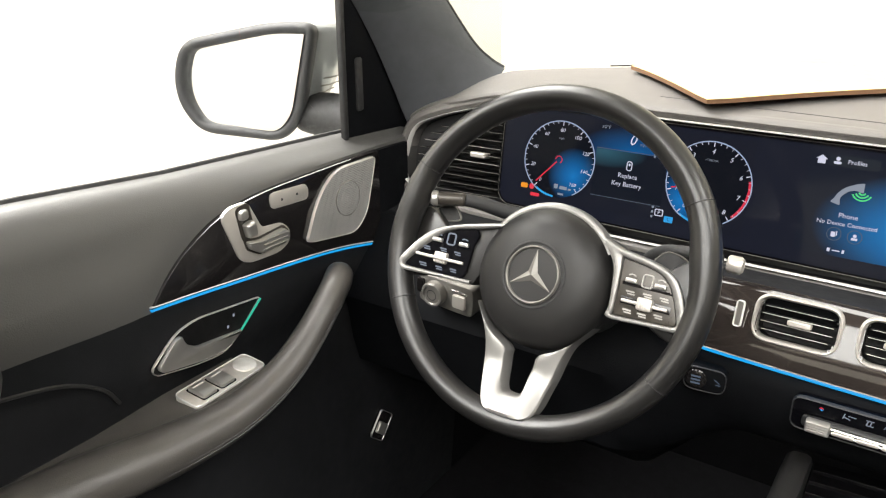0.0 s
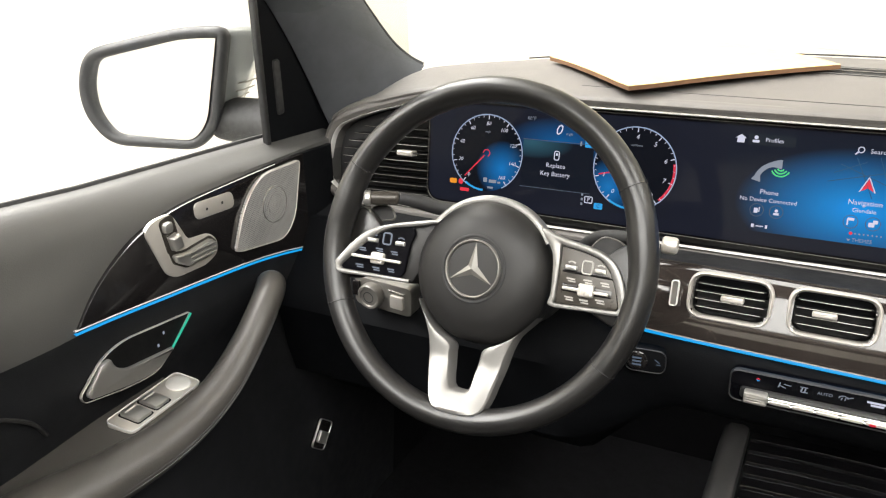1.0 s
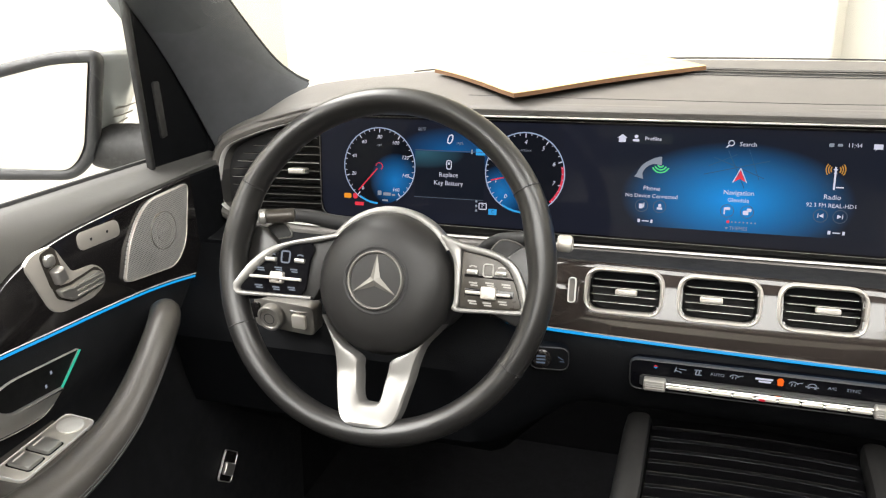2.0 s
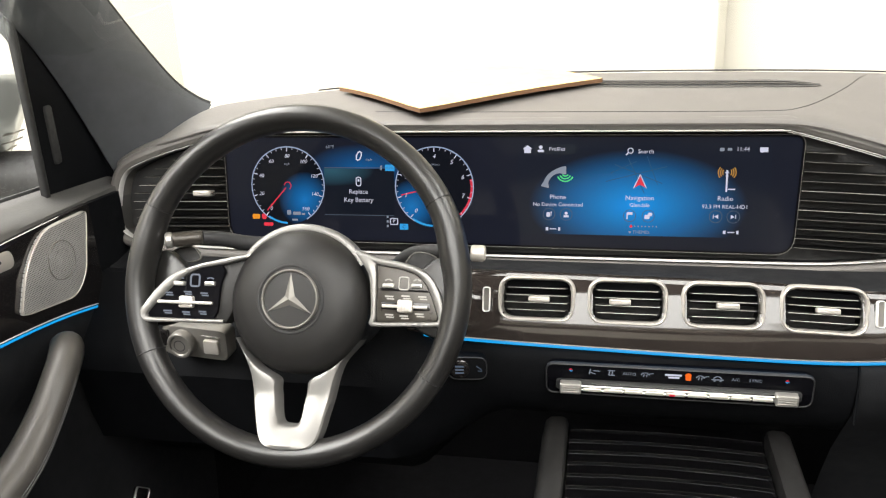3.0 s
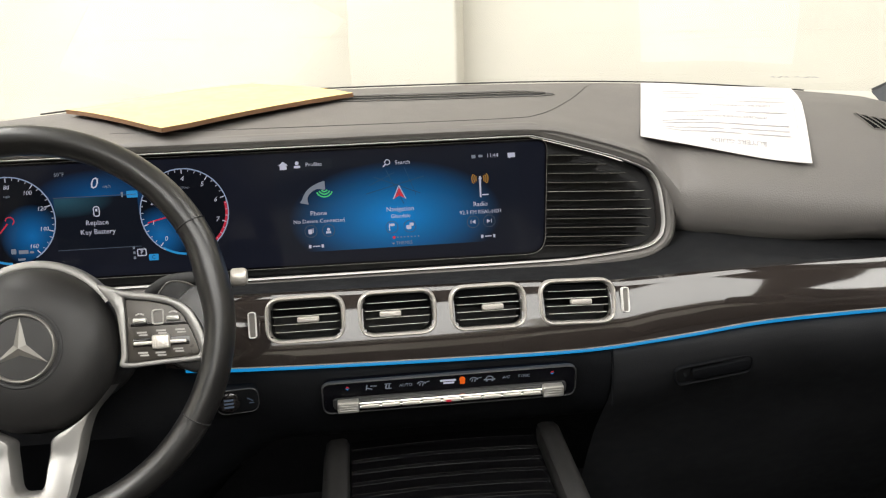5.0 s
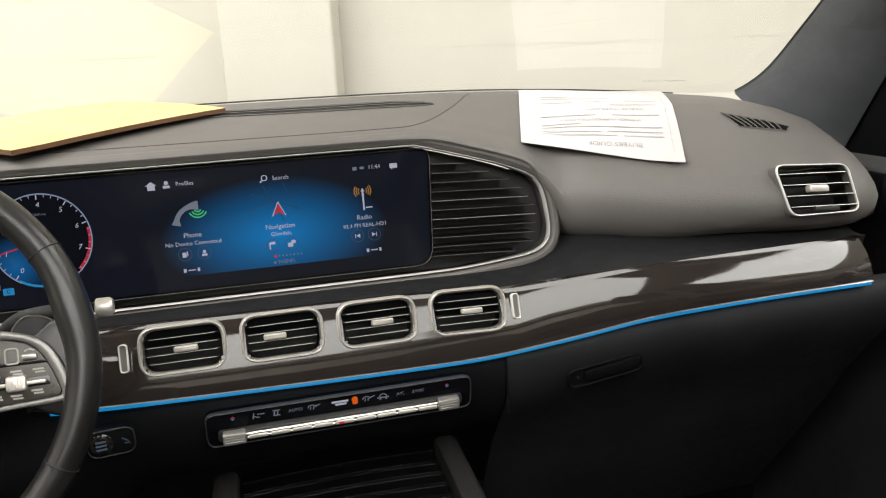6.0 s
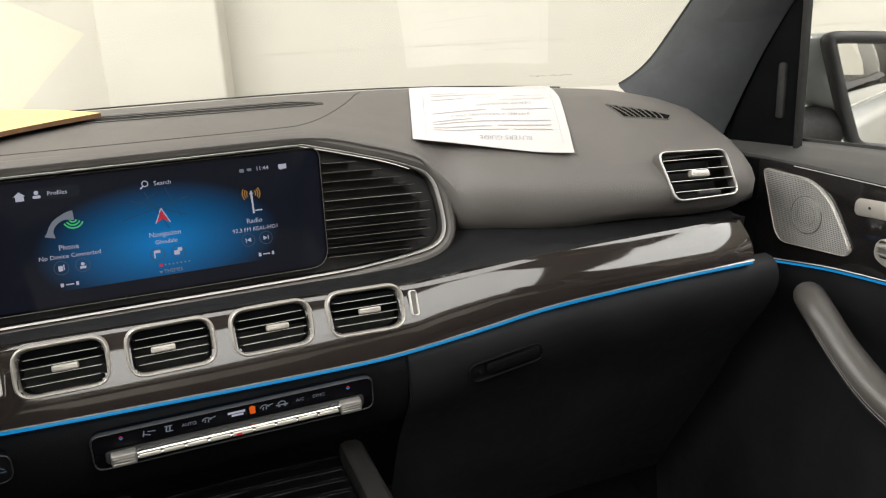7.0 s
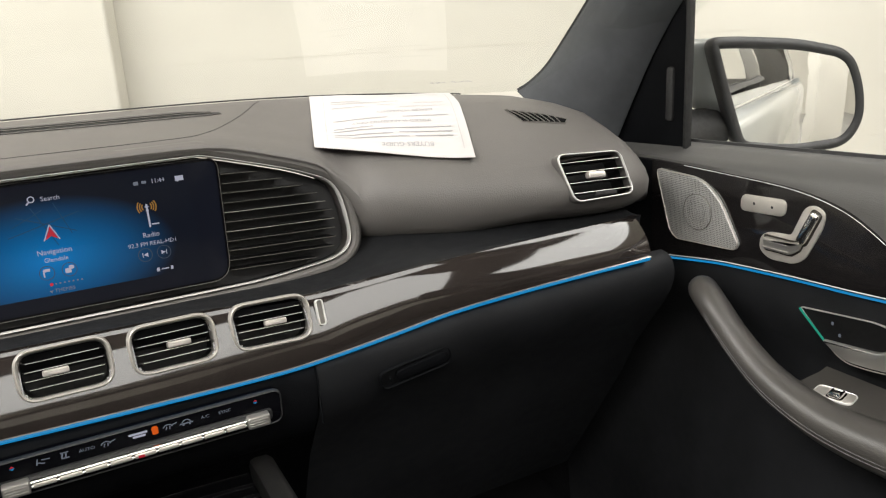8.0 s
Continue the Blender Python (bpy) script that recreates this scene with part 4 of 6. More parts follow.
# gauges
DIAL_BLUE = fade_glow("dial_field", (0.001, 0.002, 0.004), (0.006, 0.15, 0.44), (-0.458 - PX, -0.006, 1.125 - 1.06), (0.036, 0.1, 0.036), 1.0, 1.0)
DIAL_BLUE2 = fade_glow("dial_field_two", (0.001, 0.002, 0.004), (0.006, 0.15, 0.44), (-0.315 - PX, -0.006, 1.118 - 1.06), (0.034, 0.1, 0.034), 1.0, 1.0)
for cx, field, lo, hi, nums, red in ((-0.4808, DIAL_BLUE, 232, -52, ["0", "20", "40", "60", "80", "100", "120", "140", "160"], 0), (-0.2860, DIAL_BLUE2, 232, -52, ["0", "1", "2", "3", "4", "5", "6", "7", "8"], 2)):
    cy, r = 0.0030, 0.0500
    part("dial_face", moved(flat(disc(r, cx, cy, 40)), 0, 0, 0.0008), field, display, "dark dial with blue glow", False, SCREEN)
    lit("dial_ring", arc_band(cx, cy, r, 0.0013, -60, 240, 44), RING_PIX, "pale dial ring")
    lit("dial_arc", arc_band(cx, cy, r - 0.001, 0.0026, 236, 268, 14), CYAN_PIX, "blue glowing arc")
    ticks = []
    for i in range(33):
        a = radians(lo + (hi - lo) * i / 32)
        w, ln = (0.0011, 0.0060) if i % 4 == 0 else (0.0007, 0.0035)
        c, s_ = math.cos(a), math.sin(a)
        ticks.append(bar(cx + (r - 0.001) * c, cy + (r - 0.001) * s_, cx + (r - ln) * c, cy + (r - ln) * s_, w))
    lit("dial_ticks", join(*ticks), WHITE_PIX)
    if red:
        lit("red_zone", arc_band(cx, cy, r - 0.0022, 0.0028, -46, 12, 16), NEEDLE_PIX, "red limit band")
    for i, tx in enumerate(nums):
        a = radians(lo + (hi - lo) * i / 8)
        lit("dial_number", lettering(tx, 0.0078 if red else 0.0068, cx + (r - 0.0118) * math.cos(a), cy + (r - 0.0118) * math.sin(a), 0, "CENTER", 0, 0.2), WHITE_PIX)
    a = radians(lo - (4 if not red else 38))
    nd = (math.cos(a), math.sin(a))
    lit("needle", bar(cx + 0.004 * nd[0], cy + 0.004 * nd[1], cx + 0.044 * nd[0], cy + 0.044 * nd[1], 0.0016), NEEDLE_PIX, "red needle")
    if not red:
        lit("needle_hub", arc_band(cx, cy, 0.0046, 0.0012, -60, 180, 22), NEEDLE_PIX, "red ring round the needle's root")
MESSAGE = fade_glow("message_field", (0.0035, 0.0055, 0.010), (0.022, 0.080, 0.115), (-0.420 - PX, -0.002, 1.163 - 1.06), (0.056, 0.1, 0.020), 1.0, 0.8)
lit("centre_box", flat(rrect(0.093, 0.058, 0.001, -0.3842, -0.0035)), MESSAGE, "dark message field").location.y += 0.0002
lit("centre_line", bar(-0.431, 0.0265, -0.338, 0.0265, 0.0008), DIM_PIX)
lit("centre_line", bar(-0.431, -0.034, -0.338, -0.034, 0.0008), DIM_PIX)
lit("key_icon", join(round_frame(rrect(0.0062, 0.011, 0.0028, -0.3846, 0.0090), 0.0012, 0, 0.0001), flat(rrect(0.0025, 0.003, 0.0008, -0.3846, 0.0105))), WHITE_PIX)
lit("assist_plate", flat(rrect(0.0125, 0.0080, 0.001, -0.3432, 0.0267)), CYAN_PIX)
lit("assist_digit", bar(-0.3545, 0.0240, -0.3545, 0.0295, 0.0022), GREY_PIX)
lit("gear_plate", round_frame(rrect(0.0095, 0.0075, 0.001, -0.3383, -0.0414), 0.0012, 0, 0.0001), WHITE_PIX)
lit("gear_letter", lettering("P", 0.0065, -0.3383, -0.0414), WHITE_PIX)
lit("gear_list", join(*[bar(-0.3480, y, -0.3455, y, 0.003) for y in (-0.0355, -0.0414, -0.0473)]), GREY_PIX)
lit("mode_plate", flat(rrect(0.0110, 0.0075, 0.001, -0.3253, -0.0478)), CYAN_PIX)
lit("mode_letter", moved(lettering("C", 0.006, -0.3253, -0.0478), 0, 0, 0.0003), DARK_PIX)
lit("warning_lamp", flat(rrect(0.0105, 0.0065, 0.0022, -0.5262, -0.0380)), AMBER_PIX, "amber warning lamp")
lit("warning_lamp", flat(rrect(0.0065, 0.0075, 0.003, -0.5150, -0.0378)), RED_PIX, "red warning lamp")
lit("warning_lamp", flat(rrect(0.0130, 0.0045, 0.0015, -0.5091, -0.0480)), RED_PIX, "red warning lamp")
lit("distance_mark", join(flat(rrect(0.0055, 0.006, 0.0012, -0.480, -0.0320)), bar(-0.4745, -0.0330, -0.4640, -0.0330, 0.0042), bar(-0.4625, -0.0338, -0.4580, -0.0338, 0.0025), bar(-0.476, -0.0415, -0.468, -0.0415, 0.0025)), GREY_PIX)


# slatted vents in the housing's wings
def wing(sign):
    side = thing("wing_vent", (PX + sign * 0.42, 0.12, 1.07), "black slatted air vent with chrome edge beside the display", "air vent", "wing vents")
    reach = 1.0 if sign > 0 else WING_STRETCH
    for i in range(11):
        z = 1.0785 + 0.01073 * i
        inner = 0.3505 + 0.0075 * i / 10
        far = line_table(z, [(1.0785, 0.452), (1.0887, 0.4764), (1.10, 0.480), (1.1213, 0.482), (1.132, 0.481), (1.1428, 0.474), (1.1536, 0.466), (1.165, 0.450), (1.175, 0.427), (1.1858, 0.398)])[0]
        far = 0.339 + (far - 0.339) * reach - (0.008 if sign < 0 else 0.0)
        x0, x1 = PX + sign * inner, PX + sign * far
        fall = (0.0045 if sign > 0 else 0.001) * (far - inner) / 0.127
        y = 0.116 + SLOPE * (z - 1.14)
        pts = [(x0 + (x1 - x0) * k, y + 0.006 - 0.004 * k, z + 0.0018 - fall * k) for k in steps(0, 1, 6)]
        slat = part("slat", ribbon(pts, [(0, -0.012, 0.0004), (0, -0.012, -0.0010), (0, 0.016, -0.0058), (0, 0.016, -0.0044)]), SLAT, side)
        # Same chrome throughout; edges 4 and 6 are paler to imitate their brighter glint.
        part("chrome_edge", ribbon(pts, [(0, -0.0126, 0.0003), (0, -0.0126, -0.0003), (0, -0.0116, -0.0003), (0, -0.0116, 0.0003)]), BRUSHED if i in (4, 6) else SWITCH, slat)
    if sign < 0:
        part("vent_slider", moved(prism(rrect(0.024, 0.0075, 0.002), -0.004, 0.012, 0.002), PX - 0.388, sv(1.132), 0), BRUSHED, side, "satin metal slider", m=SCREEN)
    return side


wing(1)
wing(-1)

# ================= four centre vents =================
def centre_vent(clip_x):
    v = thing("centre_vent", (0, 0, 0), "rounded rectangular air vent with satin silver frame", "air vent", "centre vents")
    m = plane_m((0, 0, 0), (1, 0, 0), (0, 0, 1))
    out = rrect(0.0825, 0.0475, 0.0165, 0, 0, 7)
    part("vent_frame", round_frame(out, 0.0054, -0.014, 0.0065), FRAME, v, "satin silver frame", m=m)
    part("duct", loops([[(p.x, p.y, 0.0) for p in ccw(out)], [(p.x * 0.9, p.y * 0.9, -0.03) for p in ccw(out)]]), RUBBER, v, m=m)
    for i, z in enumerate((-0.0125, -0.0042, 0.0042, 0.0125)):
        half = 0.0345 if abs(z) > 0.01 else 0.0368
        slat = part("slat", moved(prism(rrect(2 * half, 0.0012, 0.0004, 0, 0, 2), -0.016, 0.0008, 0.0003), 0, z, 0), SLAT, v, m=m)
        part("slat_edge", moved(prism(rrect(2 * half - 0.004, 0.0006, 0.0003, 0, 0, 2), 0.0008, 0.0013, 0.0002), 0, z, 0), BRUSHED, slat, m=m)
    clip = join(prism(rrect(0.0235, 0.0062, 0.0022, clip_x, 0.0), -0.004, 0.0055, 0.0016), prism(rrect(0.021, 0.0015, 0.0005, clip_x, 0.0014), 0.0055, 0.0062, 0.0003))
    part("vent_slider", clip, BRUSHED, v, "satin metal slider", m=m)
    return v


for cx, clip in VENTS:
    v = centre_vent(clip)
    v.matrix_basis = pose(cx, 0.006 if cx < 0.1 else 0.0035, 1.0432, -20, 0, 0 if cx < 0.1 else -4)
for cx in (-0.2045, 0.206):
    sl = thing("trim_slot", (cx, -0.004, 1.045), "small upright chrome-edged slot in the glossy trim", "trim")
    m = plane_m((cx, -0.0045, 1.045), (1, 0, 0), (0, 0.35, 1))
    part("slot_frame", round_frame(rrect(0.0072, 0.027, 0.0028), 0.0016, -0.002, 0.0045), BRIGHT, sl, m=m)
    # Grey metal face stands in for the light reflected inside the slot.
    part("slot_face", prism(rrect(0.0062, 0.026, 0.002), -0.003, 0.001, 0), SWITCH, sl, m=m)

# side vent at the passenger's end
side_vent = thing("side_vent", (0.555, -0.045, 1.148), "rectangular air vent with chrome frame near the passenger door", "air vent")
sv_out = rounded(sv_corners, 0.011, 6)
part("vent_frame", round_frame(sv_out, 0.0020, 0.0, 0.0030), BRIGHT, side_vent, "thin chrome frame", m=SVM)
part("bezel", round_frame(sv_out, 0.0034, -0.014, 0.0012), LEATHER_TOP, side_vent, "grey-black leather bezel", m=SVM)
part("duct", loops([[(p.x, p.y, 0.001) for p in ccw(sv_out)], [(p.x * 0.9, p.y * 0.9, -0.035) for p in ccw(sv_out)]]), RUBBER, side_vent, m=SVM)
for i in range(4):
    yy = 0.019 - 0.0125 * i
    slat = part("slat", moved(prism(rrect(0.082, 0.0014, 0.0006, 0, 0, 2), -0.018, 0.003, 0.0004), 0.004 + 0.0035 * (i - 1.5), yy, 0, 2), SLAT, side_vent, m=SVM)
    part("chrome_edge", moved(prism(rrect(0.080, 0.0007, 0.0003, 0, 0, 2), 0.003, 0.0036, 0.0002), 0.004 + 0.0035 * (i - 1.5), yy, 0, 2), SILVER, slat, m=SVM)
part("vent_slider", prism(rrect(0.024, 0.0085, 0.003, 0.002, 0.001), 0, 0.009, 0.002), BRUSHED, side_vent, "satin metal slider", m=SVM)
part("shut_wheel", prism(rrect(0.030, 0.005, 0.002, 0.012, -0.0215), 0, 0.005, 0.001), RUBBER, side_vent, "ribbed black wheel", m=SVM)

# ================= climate controls =================
climate = thing("climate_panel", (0.005, -0.012, 0.946), "glossy black climate control bar with chrome toggles", "control panel")
CM = plane_m((0.006, -0.0145, 0.9565), (1, 0, 0), (0, -0.10, 1))
part("plate", prism(rrect(0.284, 0.0385, 0.010), -0.012, 0.002, 0.001), SCREENGLASS, climate, m=CM)
part("plate_rim", round_frame(rrect(0.284, 0.0385, 0.010), 0.002, -0.002, 0.0032), PLASTIC, climate, m=CM)
part("rocker_base", prism(rrect(0.262, 0.014, 0.005, 0, -0.0065), 0.002, 0.005, 0.001), PLASTIC, climate, m=CM)
part("rocker_rail", join(prism(rrect(0.206, 0.0042, 0.0015, 0, -0.0045), 0.005, 0.011, 0.0015), prism(rrect(0.206, 0.004, 0.0015, 0, -0.0100), 0.005, 0.009, 0.0015)), CHROME, climate, "long chrome rail", m=CM)
for i in range(9):
    part("rail_key", moved(prism(rrect(0.0200, 0.0034, 0.0008), 0.009, 0.0125, 0.0006), -0.0904 + 0.0226 * i, -0.0072, 0), BRUSHED, climate, m=CM)
for x in (-0.1145, 0.1145):
    part("toggle", join(prism(rrect(0.0235, 0.0135, 0.0025, x, -0.0065), 0.005, 0.014, 0.002), *[prism(rrect(0.020, 0.0012, 0.0004, x, -0.0065 + q), 0.014, 0.0146, 0.0003) for q in (-0.003, 0, 0.003)]), SATIN, climate, "ribbed chrome temperature toggle", m=CM)
    part("temperature_mark", moved(join(flat([(-0.0024, 0.0), (0.0024, 0.0), (0, 0.0022)])), x, 0.0125, 0.0026), RED_PIX, climate, smooth=False, m=CM)
    part("temperature_mark", moved(join(flat([(-0.0024, -0.0006), (0, -0.0026), (0.0024, -0.0006)])), x, 0.0125, 0.0026), CYAN_PIX, climate, smooth=False, m=CM)
def glyph(kind, x, y):
    """Small line pictures on the climate keys."""
    if kind == "flow":
        return join(bar(x - 0.0055, y - 0.0030, x - 0.0040, y + 0.0035, 0.0011), bar(x - 0.0045, y - 0.0005, x + 0.0015, y - 0.0025, 0.0011), bar(x - 0.0010, y + 0.0018, x + 0.0065, y + 0.0014, 0.0010))
    if kind == "seat":
        return join(bar(x - 0.0040, y + 0.0030, x + 0.0035, y + 0.0030, 0.0010), bar(x - 0.0030, y - 0.0030, x - 0.0018, y + 0.0022, 0.0013), bar(x + 0.0005, y - 0.0030, x + 0.0012, y + 0.0022, 0.0013), bar(x - 0.0030, y - 0.0030, x + 0.0036, y - 0.0030, 0.0012))
    if kind == "pane":
        return join(arc_band(x - 0.001, y - 0.0020, 0.0046, 0.0011, 20, 160, 8), bar(x - 0.0030, y - 0.0030, x - 0.0020, y + 0.0005, 0.0010), bar(x + 0.0005, y - 0.0030, x + 0.0010, y + 0.0008, 0.0010), bar(x + 0.0030, y + 0.0010, x + 0.0080, y + 0.0024, 0.0010))
    return join(bar(x - 0.0065, y - 0.0014, x + 0.0065, y - 0.0014, 0.0013), arc_band(x, y - 0.0014, 0.0042, 0.0011, 15, 165, 8), bar(x - 0.0040, y - 0.0030, x - 0.0020, y - 0.0030, 0.0016), bar(x + 0.0022, y - 0.0030, x + 0.0042, y - 0.0030, 0.0016))


for kind, x in (("flow", -0.0887), ("seat", -0.0697), ("AUTO", -0.0502), ("pane", -0.0321), ("pane", 0.0262), ("car", 0.0433), ("A/C", 0.0622), ("SYNC", 0.0823)):
    bm = lettering(kind, 0.0052, x, 0.0110) if kind.isupper() else glyph(kind, x, 0.0112)
    part("key_mark", moved(bm, 0, 0, 0.0026), GREY_PIX, climate, smooth=False, m=CM)
part("key_mark", moved(join(bar(-0.0121, 0.0127, 0.0055, 0.0127, 0.0024), bar(-0.0085, 0.0095, 0.0035, 0.0095, 0.0024)), 0, 0, 0.0026), WHITE_PIX, climate, smooth=False, m=CM)
part("hazard_mark", moved(join(flat(disc(0.0034, 0.0126, 0.0130, 12)), flat(rrect(0.0058, 0.0050, 0.0016, 0.0128, 0.0092))), 0, 0, 0.0027), ORANGE_PIX, climate, "lit orange seat heating mark", False, CM)
part("lit_key", moved(prism(rrect(0.006, 0.0026, 0.0008), 0.0125, 0.0130, 0.0002), -0.004, -0.0072, 0), RED_PIX, climate, "small red light", m=CM)

# ================= switches by the wheel =================
start = thing("start_button", (-0.225, -0.02, 0.965), "glossy black start and stop button panel", "button")
STM = plane_m((-0.226, -0.022, 0.9655), (1, 0.1, 0), (0, 0.05, 1))
part("plate", prism(rrect(0.044, 0.027, 0.010), -0.02, 0.001, 0.001), LOWER, start, m=STM)
part("plate_rim", round_frame(rrect(0.044, 0.027, 0.010), 0.0012, 0, 0.002), PLASTIC, start, m=STM)
part("button", moved(lathe([(0.0115, 0), (0.0115, 0.003), (0.010, 0.0042), (0.004, 0.0045)], 24), -0.009, 0, 0), GLOSS, start, m=STM)
part("button_mark", moved(join(*[bar(-0.014, q, -0.004, q, 0.0022) for q in (-0.004, 0, 0.004)]), 0, 0, 0.0050), DIM_PIX, start, smooth=False, m=STM)
part("side_mark", moved(join(bar(0.010, 0.003, 0.016, -0.001, 0.0012), bar(0.012, -0.003, 0.017, -0.003, 0.0012)), 0, 0, 0.0015), DIM_PIX, start, smooth=False, m=STM)

lights = thing("light_switch", (-0.55, -0.05, 0.985), "satin silver headlamp switch panel with round knob", "switch")
LSM = plane_m((-0.5490, -0.048, 0.9938), (1, -0.02, -0.06), (0.06, -0.05, 1))
part("plate", prism(rrect(0.083, 0.040, 0.009), -0.02, 0.002, 0.0015), SWITCH, lights, m=LSM)
part("knob", moved(lathe([(0.0165, 0), (0.0165, 0.010), (0.015, 0.012), (0.0125, 0.012), (0.0115, 0.0105), (0.006, 0.0105)], 32), -0.014, 0.0, 0.002), SWITCH, lights, "round ribbed knob", m=LSM)
part("knob_ring", moved(arc_band(-0.014, 0, 0.0068, 0.0012, 0, 360, 24), 0, 0, 0.0132), PLASTIC, lights, smooth=False, m=LSM)
part("brake_button", prism(rrect(0.019, 0.018, 0.003, 0.022, -0.002), 0.002, 0.006, 0.001), BRUSHED, lights, "satin metal parking button", m=LSM)
part("button_line", prism(rrect(0.024, 0.0015, 0.0005, 0.022, 0.011), 0.002, 0.0035, 0.0004), CHROME, lights, m=LSM)
part("side_button", prism(rrect(0.010, 0.020, 0.002, -0.0375, 0.004), 0.002, 0.006, 0.001), GLOSS, lights, m=LSM)

stalk = thing("wiper_stalk", (-0.50, -0.06, 1.11), "black indicator and wiper stalk with silver collar", "stalk")
path = smooth_curve([(-0.41, -0.008, 1.104), (-0.461, -0.045, 1.119), (-0.486, -0.068, 1.1325), (-0.501, -0.082, 1.1385)], 4)
part("arm", tube(path, [0.0095 - 0.0025 * k / 12 for k in range(13)], 14), PLASTIC, stalk)
tip = [Vector((-0.500, -0.0815, 1.1383)), Vector((-0.5275, -0.0955, 1.1392))]
ribs = [tip[0].lerp(tip[1], k / 20) for k in range(21)]
part("turn_end", tube(ribs, [0.0066] + [0.0082 if k % 2 else 0.0077 for k in range(19)] + [0.0074], 18), POD, stalk, "ribbed grey turning end")
part("collar", tube([tip[0].lerp(tip[1], k) for k in (1.0, 1.04, 1.2, 1.26)], [0.0072, 0.0088, 0.0088, 0.0070], 18), SATIN, stalk, "satin metal collar")
part("stalk_marks", join(*[tube([path[q] + Vector((0.0, -0.0075, 0.0035)), path[q + 1] + Vector((0.0, -0.0075, 0.0035))], 0.0007, 5) for q in (7, 9, 11)]), SWITCH, stalk)

gear = thing("gear_stalk", (-0.25, -0.05, 1.11), "black gear selector stalk with silver end", "stalk")
path = smooth_curve([(-0.310, -0.015, 1.080), (-0.288, -0.032, 1.1035), (-0.262, -0.048, 1.1165), (-0.218, -0.055, 1.1188)], 4)
part("arm", tube(path, [0.0085 - 0.0015 * k / 12 for k in range(13)], 12), RUBBER, gear)
part("end_cap", tube([(-0.2115, -0.056, 1.1188), (-0.210, -0.056, 1.1188), (-0.199, -0.0565, 1.1190), (-0.1965, -0.0565, 1.1190)], [0.0072, 0.0088, 0.0088, 0.0068], 16), BRUSHED, gear, "satin silver end cap")
for sx in (-1, 1):
    pd = thing("shift_paddle", (-0.39 + sx * 0.10, -0.10, 1.10), "black shift paddle with satin edge behind the steering wheel", "paddle")
    m = plane_m((-0.39, -0.095, 1.09), (1, 0, 0), (0, 0.42, 0.91))
    blade = rounded([(sx * 0.112, 0.026), (sx * 0.150, 0.018), (sx * 0.154, 0.028), (sx * 0.143, 0.038), (sx * 0.124, 0.041)], 0.007, 5)
    part("blade", prism(blade, -0.003, 0.001, 0.001), RUBBER, pd, m=m)
    part("blade_edge", round_frame(blade, 0.0016, -0.001, 0.002), SWITCH, pd, "satin metal edge", m=m)

column_shroud = thing("steering_column", (-0.39, -0.02, 1.06), "black plastic steering column cover", "steering column")
w24 = radians(24)
COLUMN = plane_m((-0.39, -0.128, 1.09), (1, 0, 0), (0, math.sin(w24), math.cos(w24)))
part("cover", lathe([(0.060, -0.20), (0.066, -0.10), (0.066, -0.055), (0.058, -0.045)], 32), PLASTIC, column_shroud, m=COLUMN)

# ================= steering wheel =================
wheel = thing("steering_wheel", (-0.39, -0.128, 1.09), "black leather multifunction steering wheel with satin silver spokes", "steering wheel")
WM = COLUMN
RX, RY, RR = 0.003, 0.0160, 0.1724


def rim():
    rows = []
    n = 160
    for i in range(n):
        a = 2 * math.pi * i / n
        deg = math.degrees(a) % 360
        grip = sum(math.exp(-((((deg - c) + 180) % 360 - 180) / 9.0) ** 2) for c in (12, 168))
        ra, rb = 0.0137 + 0.0012 * grip, 0.0170 + 0.001 * grip
        c = Vector((RX + RR * math.cos(a), RY + RR * math.sin(a), -0.004))
        d = Vector((math.cos(a), math.sin(a), 0))
        rows.append([c + d * (ra * math.cos(2 * math.pi * k / 28) - 0.002 * grip) + Vector((0, 0, rb * math.sin(2 * math.pi * k / 28))) for k in range(28)])
        rows[-1].append(rows[-1][0])
    return grid(rows, True)


rim_ob = part("rim", rim(), LEATHER_SMOOTH, wheel, "worn black leather rim", m=WM)
for deg in (30, 154, 207, 329):
    a = radians(deg)
    d = Vector((math.cos(a), math.sin(a), 0))
    c = Vector((RX, RY, -0.004)) + d * RR
    pts = [c + d * 0.0140 * math.cos(2 * math.pi * k / 20) + Vector((0, 0, 0.0173 * math.sin(2 * math.pi * k / 20))) for k in range(21)]
    part("rim_seam", tube(pts, 0.0006, 5, (d.y, -d.x, 0), cap=False), RUBBER, rim_ob, m=WM)

part("hub", moved(lathe([(0.068, -0.040), (0.0745, -0.036), (0.0762, -0.031), (0.0752, -0.024), (0.0715, -0.015), (0.063, -0.0065), (0.050, -0.0018), (0.034, 0.0002), (0.012, 0.0006)], 64), 0.004, -0.002, 0), HUB, wheel, "black leather airbag cover", m=WM)
part("emblem_ring", moved(round_frame(disc(0.0293, 0, 0, 56), 0.0030, -0.001, 0.004, 8), 0.003, 0, 0.0), SWITCH, wheel, "chrome ring", m=WM)
# Dark ring stands in for the shadow of the hub's dish.
part("emblem_shade_ring", moved(round_frame(disc(0.0345, 0, 0, 56), 0.0035, -0.001, 0.0011, 6), 0.003, 0, 0.0), RUBBER, wheel, "dark ring for the shadow in the dish round the emblem", m=WM)
part("emblem_ground", moved(lathe([(0.0285, 0.0), (0.0275, 0.0012), (0.01, 0.0014)], 40), 0.003, 0, 0), LEATHER_SMOOTH, wheel, m=WM)
